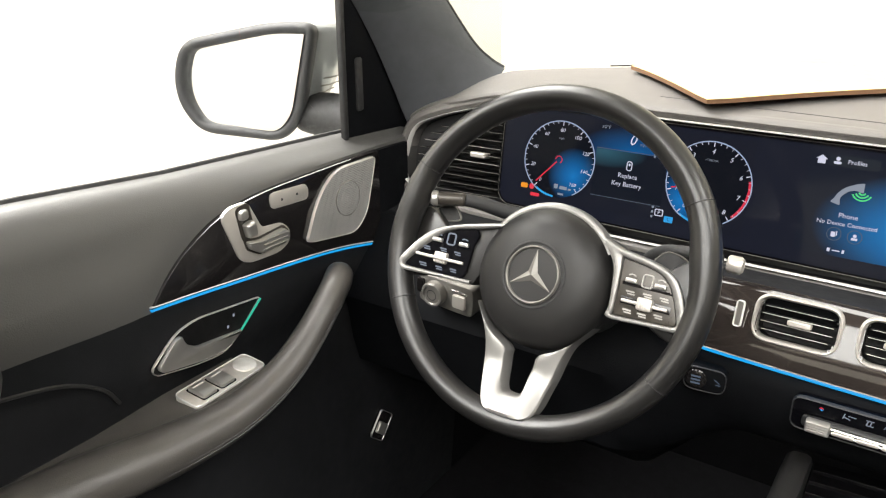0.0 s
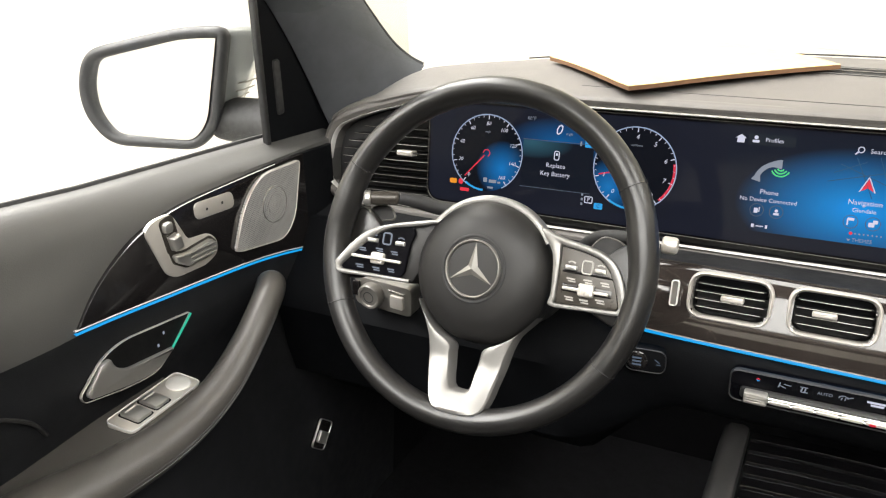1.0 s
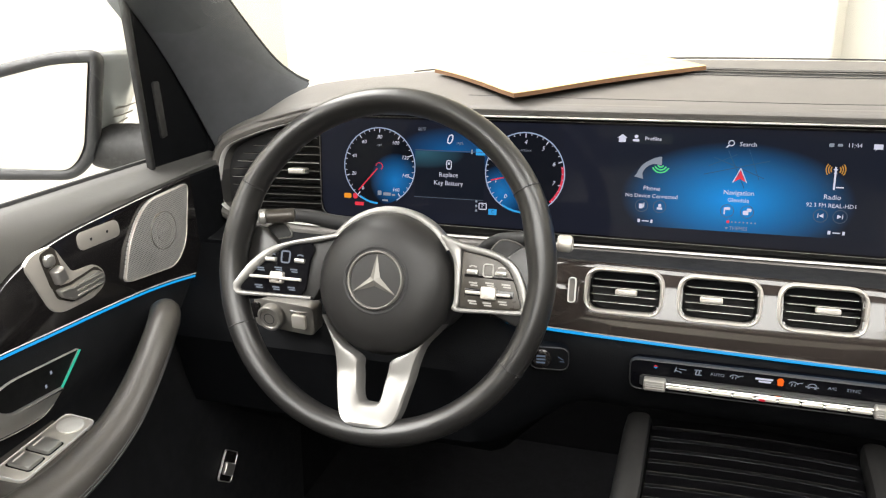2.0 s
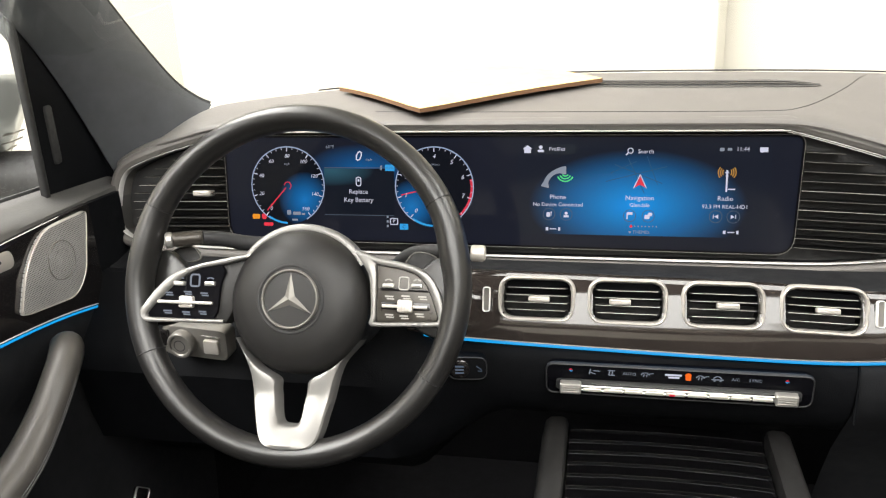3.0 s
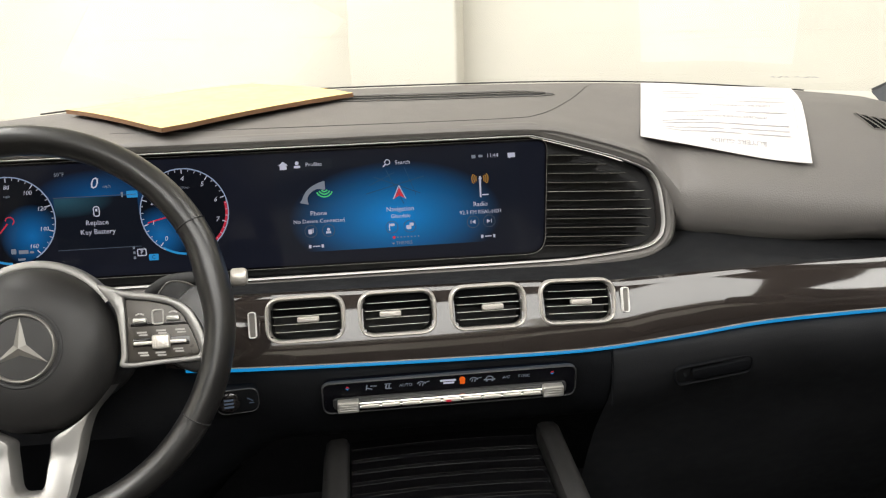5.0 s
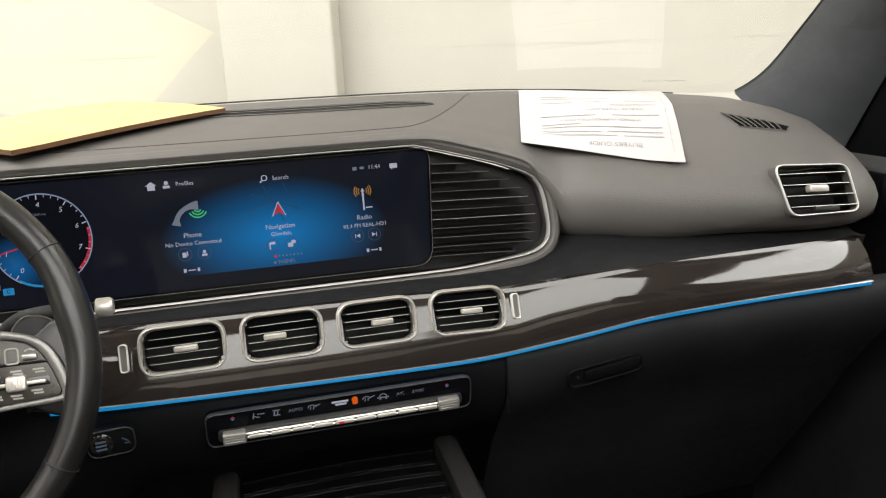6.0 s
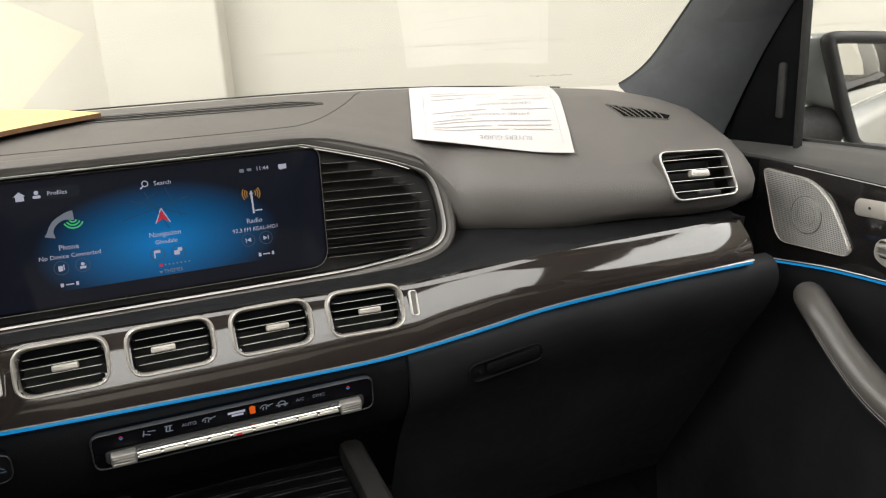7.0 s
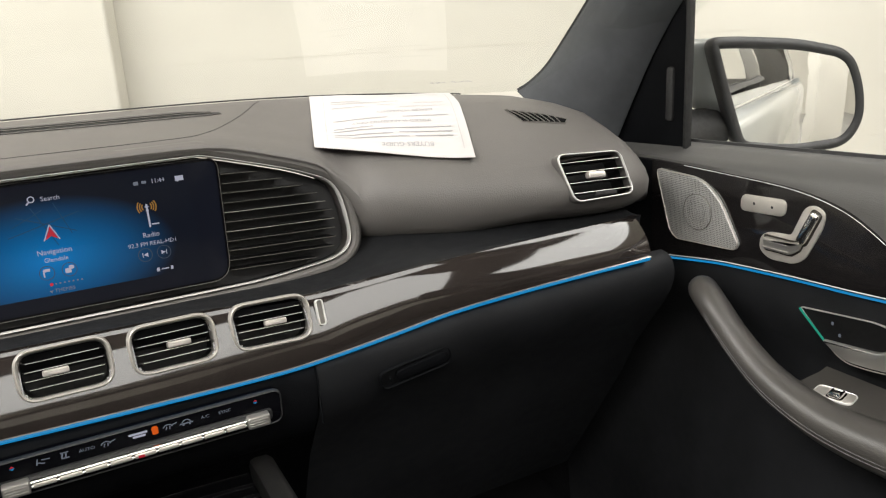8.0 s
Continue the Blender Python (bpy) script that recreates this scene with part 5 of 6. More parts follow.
for a in (90, 210, 330):
    c, s_ = math.cos(radians(a)), math.sin(radians(a))
    u, v = Vector((c, s_, 0)), Vector((-s_, c, 0))
    bm = bmesh.new()
    tip, l, r, top, low = [bm.verts.new(p) for p in (u * 0.0278 + Vector((0, 0, 0.002)), v * 0.0056 + Vector((0, 0, 0.0016)) + u * 0.002, -v * 0.0056 + Vector((0, 0, 0.0016)) + u * 0.002, Vector((0, 0, 0.0052)), Vector((0, 0, 0.0016)))]
    for f in ((tip, l, top), (top, r, tip), (tip, r, low), (low, l, tip), (l, low, top), (r, top, low)):
        bm.faces.new(f)
    part("emblem_arm", moved(bm, 0.003, 0, 0), SWITCH, wheel, smooth=False, m=WM)

# side spokes: a silver frame round a switch pod
def band(outer, inner, edge=-0.0155, crown=-0.0118, back=-0.032, closed=False, n=4, bend=None, lean=None):
    """A raised metal band between two lines, with rounded edges."""
    if closed:
        k = n * len(outer)
        outer, inner = [(smooth_curve(q[-2:] + q + q[:3], n)[2 * n:2 * n + k + 1]) for q in (outer, inner)]
    else:
        outer, inner = smooth_curve(outer, n), smooth_curve(inner, n)
    rows = []
    for p, q in zip(outer, inner):
        row = [(p.x, p.y, back), (p.x, p.y, edge)]
        for k, c in ((0.07, 0.72), (0.20, 0.92), (0.5, 1.0), (0.80, 0.92), (0.93, 0.72)):
            row.append((p.x + (q.x - p.x) * k, p.y + (q.y - p.y) * k, edge + (crown - edge) * c))
        row += [(q.x, q.y, edge), (q.x, q.y, back)]
        rows.append([(a, b, z + (bend(b) if bend else 0.0)) for a, b, z in row])
        if lean:
            rows[-1] = [lean(*v) for v in rows[-1]]
    return grid(rows)


LEFT_FRAME = ([(-0.0464, 0.0470), (-0.0813, 0.0400), (-0.1115, 0.0325), (-0.1326, 0.0239), (-0.1503, 0.0078), (-0.1645, -0.0129), (-0.1700, -0.0217), (-0.1680, -0.0275), (-0.1603, -0.0298), (-0.118, -0.0290), (-0.0746, -0.0282)],
              [(-0.0520, 0.0410), (-0.0820, 0.0335), (-0.1063, 0.0285), (-0.1242, 0.0195), (-0.1417, 0.0021), (-0.1555, -0.0150), (-0.1590, -0.0200), (-0.1588, -0.0228), (-0.1540, -0.0242), (-0.118, -0.0246), (-0.0760, -0.0242)])
RIGHT_FRAME = ([(0.0852, -0.0238), (0.1200, -0.0230), (0.1561, -0.0219), (0.1625, -0.0177), (0.1630, -0.011), (0.1560, 0.011), (0.1455, 0.0280), (0.1317, 0.0365), (0.1143, 0.0418), (0.0852, 0.0470), (0.0640, 0.0530), (0.0795, 0.030), (0.0835, 0.005), (0.0845, -0.012)],
               [(0.0910, -0.0196), (0.120, -0.0184), (0.1492, -0.0169), (0.1530, -0.0155), (0.1536, -0.012), (0.1475, 0.006), (0.1395, 0.0215), (0.1290, 0.0304), (0.1130, 0.0350), (0.0950, 0.0375), (0.0890, 0.0379), (0.0893, 0.025), (0.0900, 0.005), (0.0903, -0.0155)])


def to_rim(a, b, z):
    """The end of a side frame rises over the rim's inner edge."""
    k = max(0.0, min(1.0, (abs(a) - 0.120) / 0.045))
    return a + 0.0080 * k, b, z + 0.022 * k


def leaning(bm, sx):
    """Let the pieces inside the driver's outer frame follow its rise."""
    if sx < 0:
        for v in bm.verts:
            v.co = to_rim(*v.co)
    return bm


def pod_sheet(outline):
    """The driver's outer switch field, drawn as narrow upright strips that follow the frame's rise."""
    pts = list(outline)
    x0, x1 = min(p.x for p in pts) + 0.0002, max(p.x for p in pts) - 0.0002
    rows = []
    for a in steps(x0, x1, 40):
        cuts = []
        for p, q in zip(pts, pts[1:] + pts[:1]):
            if (p.x - a) * (q.x - a) < 0:
                cuts.append(p.y + (q.y - p.y) * (a - p.x) / (q.x - p.x))
        lo, hi = min(cuts), max(cuts)
        e = min(0.0006, (hi - lo) / 4)
        rows.append([to_rim(a, b, z) for b, z in ((lo, -0.020), (lo, -0.0151), (lo + e, -0.0145), (hi - e, -0.0145), (hi, -0.0151), (hi, -0.020))])
    return grid([[(x, y, z - 0.005) for x, y, z in rows[0]]] + rows + [[(x, y, z - 0.005) for x, y, z in rows[-1]]])


LEFT_KEYS = ((-0.1274, 0.0122), (-0.0932, 0.0129), (-0.1111, 0.0160), (-0.1183, -0.0072), 0.030)
RIGHT_KEYS = ((0.1019, 0.0177), (0.1316, 0.0183), (0.1179, 0.0203), (0.1203, -0.0024), 0.0235)
for sx, frames, keys in ((-1, LEFT_FRAME, LEFT_KEYS), (1, RIGHT_FRAME, RIGHT_KEYS)):
    outer, inner = frames
    body = ccw(rounded(outer + ([(-0.060, 0.0)] if sx < 0 else []), 0.002, 2)) if sx < 0 else ccw(rounded([outer[10]] + outer[11:] + outer[:10], 0.002, 2))
    part("spoke_body", prism(body, -0.034, -0.0185, 0.003), HUB, wheel, "black spoke backing", m=WM)
    part("spoke", band(list(outer), list(inner), closed=sx > 0, lean=to_rim if sx < 0 else None), SPOKE, wheel, "satin silver spoke frame", m=WM)
    pod = [Vector(p) for p in inner] + ([Vector((-0.0835, -0.017)), Vector((-0.0850, 0.006)), Vector((-0.0770, 0.027))] if sx < 0 else [])
    pod = pod if sx > 0 else pod[1:-4] + [Vector((-0.0880, -0.0243))] + pod[-3:]
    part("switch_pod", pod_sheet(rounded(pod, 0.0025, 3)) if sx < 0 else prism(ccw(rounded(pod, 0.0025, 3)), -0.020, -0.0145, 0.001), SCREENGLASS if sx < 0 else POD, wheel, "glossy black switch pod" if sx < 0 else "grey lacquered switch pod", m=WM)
    (ax, ay), (bx, by), (tx, ty), (rx, ry), half = keys
    if sx > 0:
        part("roller_slot", prism(rrect(2 * half + 0.004, 0.0078, 0.002, rx, ry), -0.0148, -0.0141, 0.0003), GLOSS, wheel, m=WM)
        part("key_gap", prism(ccw([(0.0935, 0.0125), (0.1455, 0.0120), (0.1400, 0.0152), (0.0935, 0.0158)]), -0.0148, -0.0141, 0.0002), GLOSS, wheel, m=WM)
    part("roller_bar", leaning(prism(rrect(2 * half, 0.0034, 0.0012, rx - 0.001, ry - 0.0005), -0.0148, -0.0118, 0.001), sx), BRUSHED, wheel, "satin metal rocker", m=WM)
    part("roller", leaning(join(prism(rrect(0.0160, 0.0130, 0.0028, rx, ry), -0.0148, -0.0092, 0.0022), *[prism(rrect(0.0012, 0.0100, 0.0004, rx - 0.0045 + 0.003 * q, ry), -0.0094, -0.0086, 0.0003) for q in range(4)]), sx), BRUSHED, wheel, "ribbed satin metal roller", m=WM)
    for kx, ky in ((ax, ay), (bx, by)):
        part("key", leaning(prism(rrect(0.0120, 0.0050, 0.0016, kx, ky), -0.0148, -0.0108, 0.0014), sx), SATIN, wheel, "bright key", m=WM)
    part("touch_key", leaning(round_frame(rrect(0.0100, 0.0125, 0.0026, tx, ty), 0.0018, -0.0148, -0.0132), sx), GREY_PIX if sx < 0 else GRAPHIC, wheel, m=WM)
    marks = []
    for mx, my in (((-0.1385, 0.0010), (-0.1183, 0.0026), (-0.0993, 0.0018), (-0.1385, -0.0181), (-0.1189, -0.0188), (-0.1000, -0.0178)) if sx < 0 else ((0.1035, 0.0060), (0.1206, 0.0069), (0.1377, 0.0067), (0.1041, -0.0124), (0.1196, -0.0131), (0.1354, -0.0106))):
        marks += [bar(mx - 0.0048, my + 0.0010, mx + 0.0040, my + 0.0008, 0.0016), bar(mx - 0.0030, my - 0.0014, mx + 0.0048, my - 0.0016, 0.0014)]
    for kx, ky in ((ax, ay), (bx, by)):
        marks += [bar(kx - 0.0040, ky + 0.0052, kx - 0.0005, ky + 0.0066, 0.0014), bar(kx - 0.0002, ky + 0.0066, kx + 0.0038, ky + 0.0052, 0.0014)]
    for a, b in zip(marks[::2], marks[1::2]):
        part("key_mark", leaning(moved(join(a, b), 0, 0, -0.0138), sx), GREY_PIX if sx < 0 else GRAPHIC, wheel, smooth=False, m=WM)
    part("rim_bridge", prism(ccw(rounded([(sx * x + 0.002, y) for x, y in ((0.120, 0.026), (0.152, 0.052), (0.174, 0.034), (0.174, -0.030), (0.150, -0.036), (0.118, -0.020))], 0.012, 4)), -0.027, -0.0165, 0.004), LEATHER_SMOOTH, wheel, m=WM)
# bright crescent over the hub, merging with the side frames
crest_out = [(0.004 + 0.0800 * math.cos(radians(a)), 0.0005 + 0.0800 * math.sin(radians(a))) for a in steps(30, 146, 24)]
crest_in = [(0.003 + 0.0715 * math.cos(radians(a)), -0.0015 + 0.0715 * math.sin(radians(a))) for a in steps(30, 146, 24)]
part("hub_trim", band(crest_out, crest_in, -0.030, -0.0245, -0.040, n=2), SPOKE, wheel, "satin silver crescent", m=WM)
# forked lower spoke: its arms thin out along the hub, its foot bends up to the rim
FORK_OUT = [(-0.0600, -0.0419), (-0.0508, -0.0570), (-0.0434, -0.0727), (-0.0389, -0.0894), (-0.0347, -0.1085), (-0.0267, -0.1289), (-0.0187, -0.1420), (-0.0083, -0.1487), (0.0043, -0.1497), (0.0258, -0.1484), (0.0374, -0.1431), (0.0417, -0.1328), (0.0434, -0.1162), (0.0462, -0.0987), (0.0505, -0.0780), (0.0562, -0.0625), (0.0656, -0.0505), (0.0756, -0.0383)]
FORK_IN = [(-0.0587, -0.0430), (-0.0483, -0.0581), (-0.0333, -0.0723), (-0.0149, -0.0824), (-0.0132, -0.0941), (-0.0089, -0.1129), (-0.0054, -0.1221), (-0.0014, -0.1260), (0.0040, -0.1268), (0.0120, -0.1265), (0.0167, -0.1248), (0.0188, -0.1196), (0.0190, -0.1066), (0.0208, -0.0929), (0.0238, -0.0811), (0.0460, -0.0687), (0.0640, -0.0525), (0.0745, -0.0400)]
part("lower_spoke", band(FORK_OUT, FORK_IN, -0.0150, -0.0115, -0.034, bend=lambda b: 0.0245 * max(0.0, min(1.0, (-b - 0.095) / 0.050)) ** 1.5), SPOKE, wheel, "satin silver forked lower spoke", m=WM)

# ================= centre console =================
console = thing("centre_console", (0, -0.3, 0.5), "black centre console with glossy slatted roller cover", "console")
CX = 0.005
for s in (-1, 1):
    rows = []
    for y in steps(0.075, -0.9, 24):
        k = (0.075 - y)
        z = 0.850 - 0.05 * k
        w = 0.119 + 0.004 * k
        rows.append([(CX + s * (w + 0.004), y, z - 0.06), (CX + s * w, y, z - 0.010), (CX + s * (w + 0.002), y, z - 0.002), (CX + s * (w + 0.008), y, z + 0.001), (CX + s * (w + 0.022), y, z), (CX + s * (w + 0.029), y, z - 0.006), (CX + s * (w + 0.034), y, z - 0.03), (CX + s * (w + 0.045), y, z - 0.4)])
    part("side_rail", grid(rows), LEATHER, console, "padded black console rail")
part("cover_bed", box(CX - 0.12, CX + 0.12, -0.9, 0.10, 0.60, 0.805), SLAT, console)
for i in range(26):
    y0, z = 0.0749 - 0.0222 * i, 0.832 - 0.0012 * i
    arch = lambda x: 0.006 * (1 - ((x - CX) / 0.118) ** 2)
    xs = steps(CX - 0.1175, CX + 0.1175, 16)
    slat = part("cover_slat", grid([[(x, y0 + dy + arch(x), z + dz) for dy, dz in ((0.0206, -0.006), (0.0206, -0.0016), (0.0196, -0.0004), (0.012, 0.0003), (0.0017, 0.0), (0.0014, -0.0004), (0.0014, -0.006))] for x in xs]), COVER, console)
    part("slat_line", grid([[(x, y0 + q + arch(x), z + 0.0004 - dz) for q, dz in ((0.0016, 0.0003), (0.0015, 0.0), (0.0008, 0.00004), (0.0007, 0.0004))] for x in xs]), GRAPHITE, slat, "thin bright edge")
part("tunnel", box(-0.17, 0.17, -1.1, 0.35, 0.45, 0.60), CARPET, console)


# ================= doors =================
BELT = [(0.26, 1.146), (0.08, 1.156), (0.0, 1.160), (-0.28, 1.172), (-0.45, 1.186), (-0.7, 1.195), (-1.0, 1.20)]
TRIM_TOP = [(0.105, 1.136), (0.04, 1.139), (-0.09, 1.1375), (-0.19, 1.134), (-0.252, 1.122), (-0.295, 1.102), (-0.325, 1.080), (-0.352, 1.050)]
STRIP_LEFT = [(0.045, 1.000), (0.0232, 1.0048), (-0.0325, 1.0162), (-0.0894, 1.0250), (-0.1619, 1.0328), (-0.2268, 1.0388), (-0.2929, 1.0452), (-0.354, 1.0500)]
STRIP_RIGHT = [(0.045, 1.000), (0.017, 1.0045), (-0.0681, 1.0176), (-0.115, 1.0228), (-0.198, 1.0286), (-0.271, 1.0322), (-0.3145, 1.0350), (-0.354, 1.0375)]


def door(s):
    STRIP_D = STRIP_LEFT if s < 0 else STRIP_RIGHT
    drop = 0.0 if s < 0 else 0.010
    d = thing("front_door", (s * 0.74, -0.3, 0.5), ("driver" if s < 0 else "front passenger") + " door in black leather with glossy trim and chrome switches", "car door", "front doors")
    M = Matrix(((0, 0, -s, s * 0.722), (1, 0, 0, 0), (0, 1, 0, 0), (0, 0, 0, 1)))
    rows = []
    for y in steps(0.26, -1.05, 64):
        zb = line_table(-y, [(-a, b) for a, b in BELT])[0]
        zt = 1.140 if y > -0.10 else lerp_table(-y, [(0.10, 1.140), (0.20, 1.134), (0.26, 1.122), (0.36, 1.10), (0.45, 1.09), (1.1, 1.09)])[0]
        soft = max(0.0, min(1.0, (-0.10 - y) / 0.28))
        tuck = max(0.0, min(1.0, (-0.37 - y) / 0.16))
        tuck = tuck * tuck * (3 - 2 * tuck)
        prof = [(0.790, zb - 0.02), (0.778, zb - 0.001), (0.770, zb + 0.001), (0.757, zb - 0.004), (0.743, zb - 0.012 - 0.004 * soft), (0.733, (zb + zt) / 2 - 0.004), (0.7275, zt + 0.002), (0.724 + 0.002 * tuck, min(zt, 1.10) - 0.004), (0.7225 + 0.015 * tuck, 1.045), (0.7235 + 0.022 * tuck, 1.018 - 0.012 * (1 - soft)), (0.7235 + 0.024 * tuck, 0.998), (0.727 + 0.021 * tuck, 0.968), (0.746, 0.938), (0.750, 0.90), (0.745, 0.84), (0.735, 0.74), (0.735, 0.6), (0.745, 0.45)]
        rows.append([(s * x, y, z) for x, z in prof])
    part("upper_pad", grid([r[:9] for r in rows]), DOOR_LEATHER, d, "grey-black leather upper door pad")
    # Darker leather than the pad: shade on the lower door is in the colour.
    part("door_card", grid([r[8:] for r in rows]), DEEP, d, "black lower door card, darkened for the shade low down")
    # belt edge
    part("belt_seal", tube([(s * 0.774, y, line_table(-y, [(-a, b) for a, b in BELT])[0] + 0.001) for y in steps(0.2, -1.0, 30)], 0.004, 6), RUBBER, d, "black rubber window seal")
    # glossy trim plate
    top = smooth_curve(TRIM_TOP, 5)
    low = smooth_curve(STRIP_D[::-1], 5)
    outline = [Vector((p[0], p[1])) for p in top] + [Vector((p[0], p[1] + 0.001)) for p in low[1:]] + [Vector((0.105, 1.0))]
    outline = [Vector((min(p.x, 0.036), p.y)) for p in outline]
    part("trim_end", prism([Vector((0.0365, 1.1385)), Vector((0.0365, 1.004)), Vector((0.105, 1.0)), Vector((0.105, 1.136))], -0.008, 0.002, 0.001), LOWER, d, "dull black end of the trim", m=M)
    part("trim_plate", prism(outline, -0.008, 0.003, 0.0004), GLOSS, d, "dark lacquered glossy trim plate", m=M)
    edge = [(p[0], p[1], 0.0022) for p in smooth_curve(TRIM_TOP, 6) if (-0.25 if s < 0 else -1.0) < p[0] < -0.012]
    part("trim_edge", tube(edge, 0.0005, 6, (0, 0, 1)), BRIGHT, d, "fine chrome edge", m=M)
    path = [(p[0], p[1], 0.003) for p in smooth_curve(STRIP_D[1:], 6)]
    part("chrome_line", ribbon([(a, b + 0.0025, c) for a, b, c in path], [(0, -0.0008, 0), (0, 0, 0.0012), (0, 0.0008, 0), (0, 0, -0.004)]), BRIGHT, d, m=M)
    part("light_strip", ribbon([(a, b - 0.001, c) for a, b, c in path], [(0, -0.0015, 0), (0, 0, 0.0010), (0, 0.0016, 0), (0, 0, -0.004)]), BLUE_STRIP, d, "glowing blue light strip", m=M)
    # loudspeaker grille
    sp_out = rounded([(0.026, 1.134), (-0.060, 1.1345), (-0.096, 1.103), (-0.119, 1.052), (-0.108, 1.0475), (-0.022, 1.035), (0.004, 1.058)], [0.010, 0.03, 0.05, 0.010, 0.006, 0.02, 0.03], 6)
    if s > 0:
        sp_out = rounded([(0.026, 1.130), (-0.058, 1.1275), (-0.088, 1.107), (-0.1225, 1.053), (-0.116, 1.0435), (-0.016, 1.037), (-0.003, 1.047)], [0.010, 0.02, 0.04, 0.006, 0.008, 0.012, 0.02], 5)
    grille = part("speaker_grille", prism(sp_out, 0.0, 0.0065, 0.0025), GRILLE, d, "perforated satin metal loudspeaker grille", False, m=M)
    part("grille_edge", round_frame(offset(ccw(sp_out), -0.0008), 0.0012, 0.003, 0.0072), BRUSHED, grille, m=M)
    for rr, rw in ((0.0238, 0.0013), (0.0135, 0.0009)):
        part("tweeter_ring", round_frame(disc(rr, -0.037 if s < 0 else -0.053, 1.089 if s < 0 else 1.082, 40), rw, 0.0062, 0.0080), SWITCH, grille, m=M)
    part("tweeter", moved(lathe([(0.0235, 0.0055), (0.0235, 0.0072), (0.021, 0.0078), (0.017, 0.0070), (0.013, 0.0078), (0.006, 0.0070), (0.002, 0.0082)], 36), -0.037 if s < 0 else -0.053, 1.089 if s < 0 else 1.082, 0), GRILLE, grille, "ringed metal tweeter cover", m=M)
    # memory keys
    mk = ccw(rrect(0.066, 0.021, 0.009, -0.142, 1.1195))
    a = radians(3 if s < 0 else 3)
    mk = [Vector((-0.142 + (p.x + 0.142) * math.cos(a) - (p.y - 1.1195) * math.sin(a), 1.1195 + (p.x + 0.142) * math.sin(-a) + (p.y - 1.1195) * math.cos(a))) for p in mk]
    if s > 0:
        mk = [Vector((p.x - 0.011, p.y - 0.0105)) for p in mk]
    plate = part("memory_switch", prism(mk, 0.0, 0.0048, 0.0012), BRUSHED, d, "satin metal memory key plate", m=M)
    part("key_dot", join(*[flat(disc(0.0018, q - (0.011 if s > 0 else 0), 1.1195 - (0.0105 if s > 0 else 0), 12)) for q in (-0.156, -0.130)]), PLASTIC, plate, smooth=False, m=M @ Matrix.Translation((0, 0, 0.0051)))
    # seat adjuster
    dy = 0.0 if s < 0 else -0.003
    if s < 0:
        seat = ccw(rounded([(-0.252, 1.122), (-0.238, 1.131), (-0.210, 1.132), (-0.191, 1.094), (-0.158, 1.091), (-0.145, 1.078), (-0.147, 1.062), (-0.166, 1.0535), (-0.214, 1.0555), (-0.230, 1.064)], [0.008, 0.012, 0.010, 0.006, 0.012, 0.008, 0.010, 0.012, 0.012, 0.012], 5))
        plate = part("seat_switch", prism(seat, 0.0, 0.0048, 0.0012), BRUSHED, d, "satin metal seat adjuster plate", m=M)
        part("lever_recess", join(moved(prism(rrect(0.022, 0.044, 0.007), 0.0046, 0.0052, 0.0002), -0.2165, 1.108, 0, 10), prism(rounded([(-0.223, 1.088), (-0.200, 1.0845), (-0.158, 1.088), (-0.148, 1.078), (-0.151, 1.0635), (-0.200, 1.062), (-0.219, 1.0735)], 0.004, 4), 0.0046, 0.0052, 0.0002)), POD, plate, "dark recess round the levers", m=M)
        part("back_lever", join(moved(prism(rrect(0.013, 0.013, 0.005), 0.0045, 0.011, 0.003), -0.2205, 1.1185, 0), moved(prism(rrect(0.014, 0.018, 0.003), 0.0045, 0.015, 0.003), -0.2135, 1.0995, 0, 12)), SATIN, plate, "satin seat-back lever", m=M)
        part("seat_lever", join(prism(rounded([(-0.220, 1.085), (-0.200, 1.0815), (-0.160, 1.085), (-0.151, 1.077), (-0.154, 1.066), (-0.200, 1.0645), (-0.216, 1.0745)], 0.004, 4), 0.0045, 0.012, 0.003), *[prism(rrect(0.040, 0.0016, 0.0005, -0.177, 1.0745 + q), 0.012, 0.0132, 0.0003) for q in (-0.0055, 0, 0.0055)]), SATIN, plate, "ribbed satin cushion lever", m=M)
    else:
        seat = ccw(rounded([(-0.210, 1.1165), (-0.223, 1.1225), (-0.238, 1.116), (-0.236, 1.098), (-0.216, 1.056), (-0.202, 1.047), (-0.166, 1.045), (-0.151, 1.055), (-0.153, 1.072), (-0.164, 1.079), (-0.195, 1.081)], [0.006, 0.008, 0.008, 0.01, 0.01, 0.01, 0.01, 0.008, 0.008, 0.008, 0.004], 5))
        plate = part("seat_switch", prism(seat, 0.0, 0.0048, 0.0012), BRUSHED, d, "satin metal seat adjuster plate", m=M)
        part("lever_recess", join(moved(prism(rrect(0.0155, 0.047, 0.006), 0.0046, 0.0052, 0.0002), -0.2185, 1.0945, 0, 25), prism(rounded([(-0.158, 1.0755), (-0.198, 1.0755), (-0.215, 1.079), (-0.211, 1.065), (-0.199, 1.0555), (-0.160, 1.0555)], 0.003, 4), 0.0046, 0.0050, 0.0002)), POD, plate, "dark recess round the levers", m=M)
        part("back_lever", moved(prism(rrect(0.0115, 0.042, 0.005), 0.0045, 0.012, 0.003), -0.2185, 1.0945, 0, 25), CHROME, plate, "chrome seat-back lever", m=M)
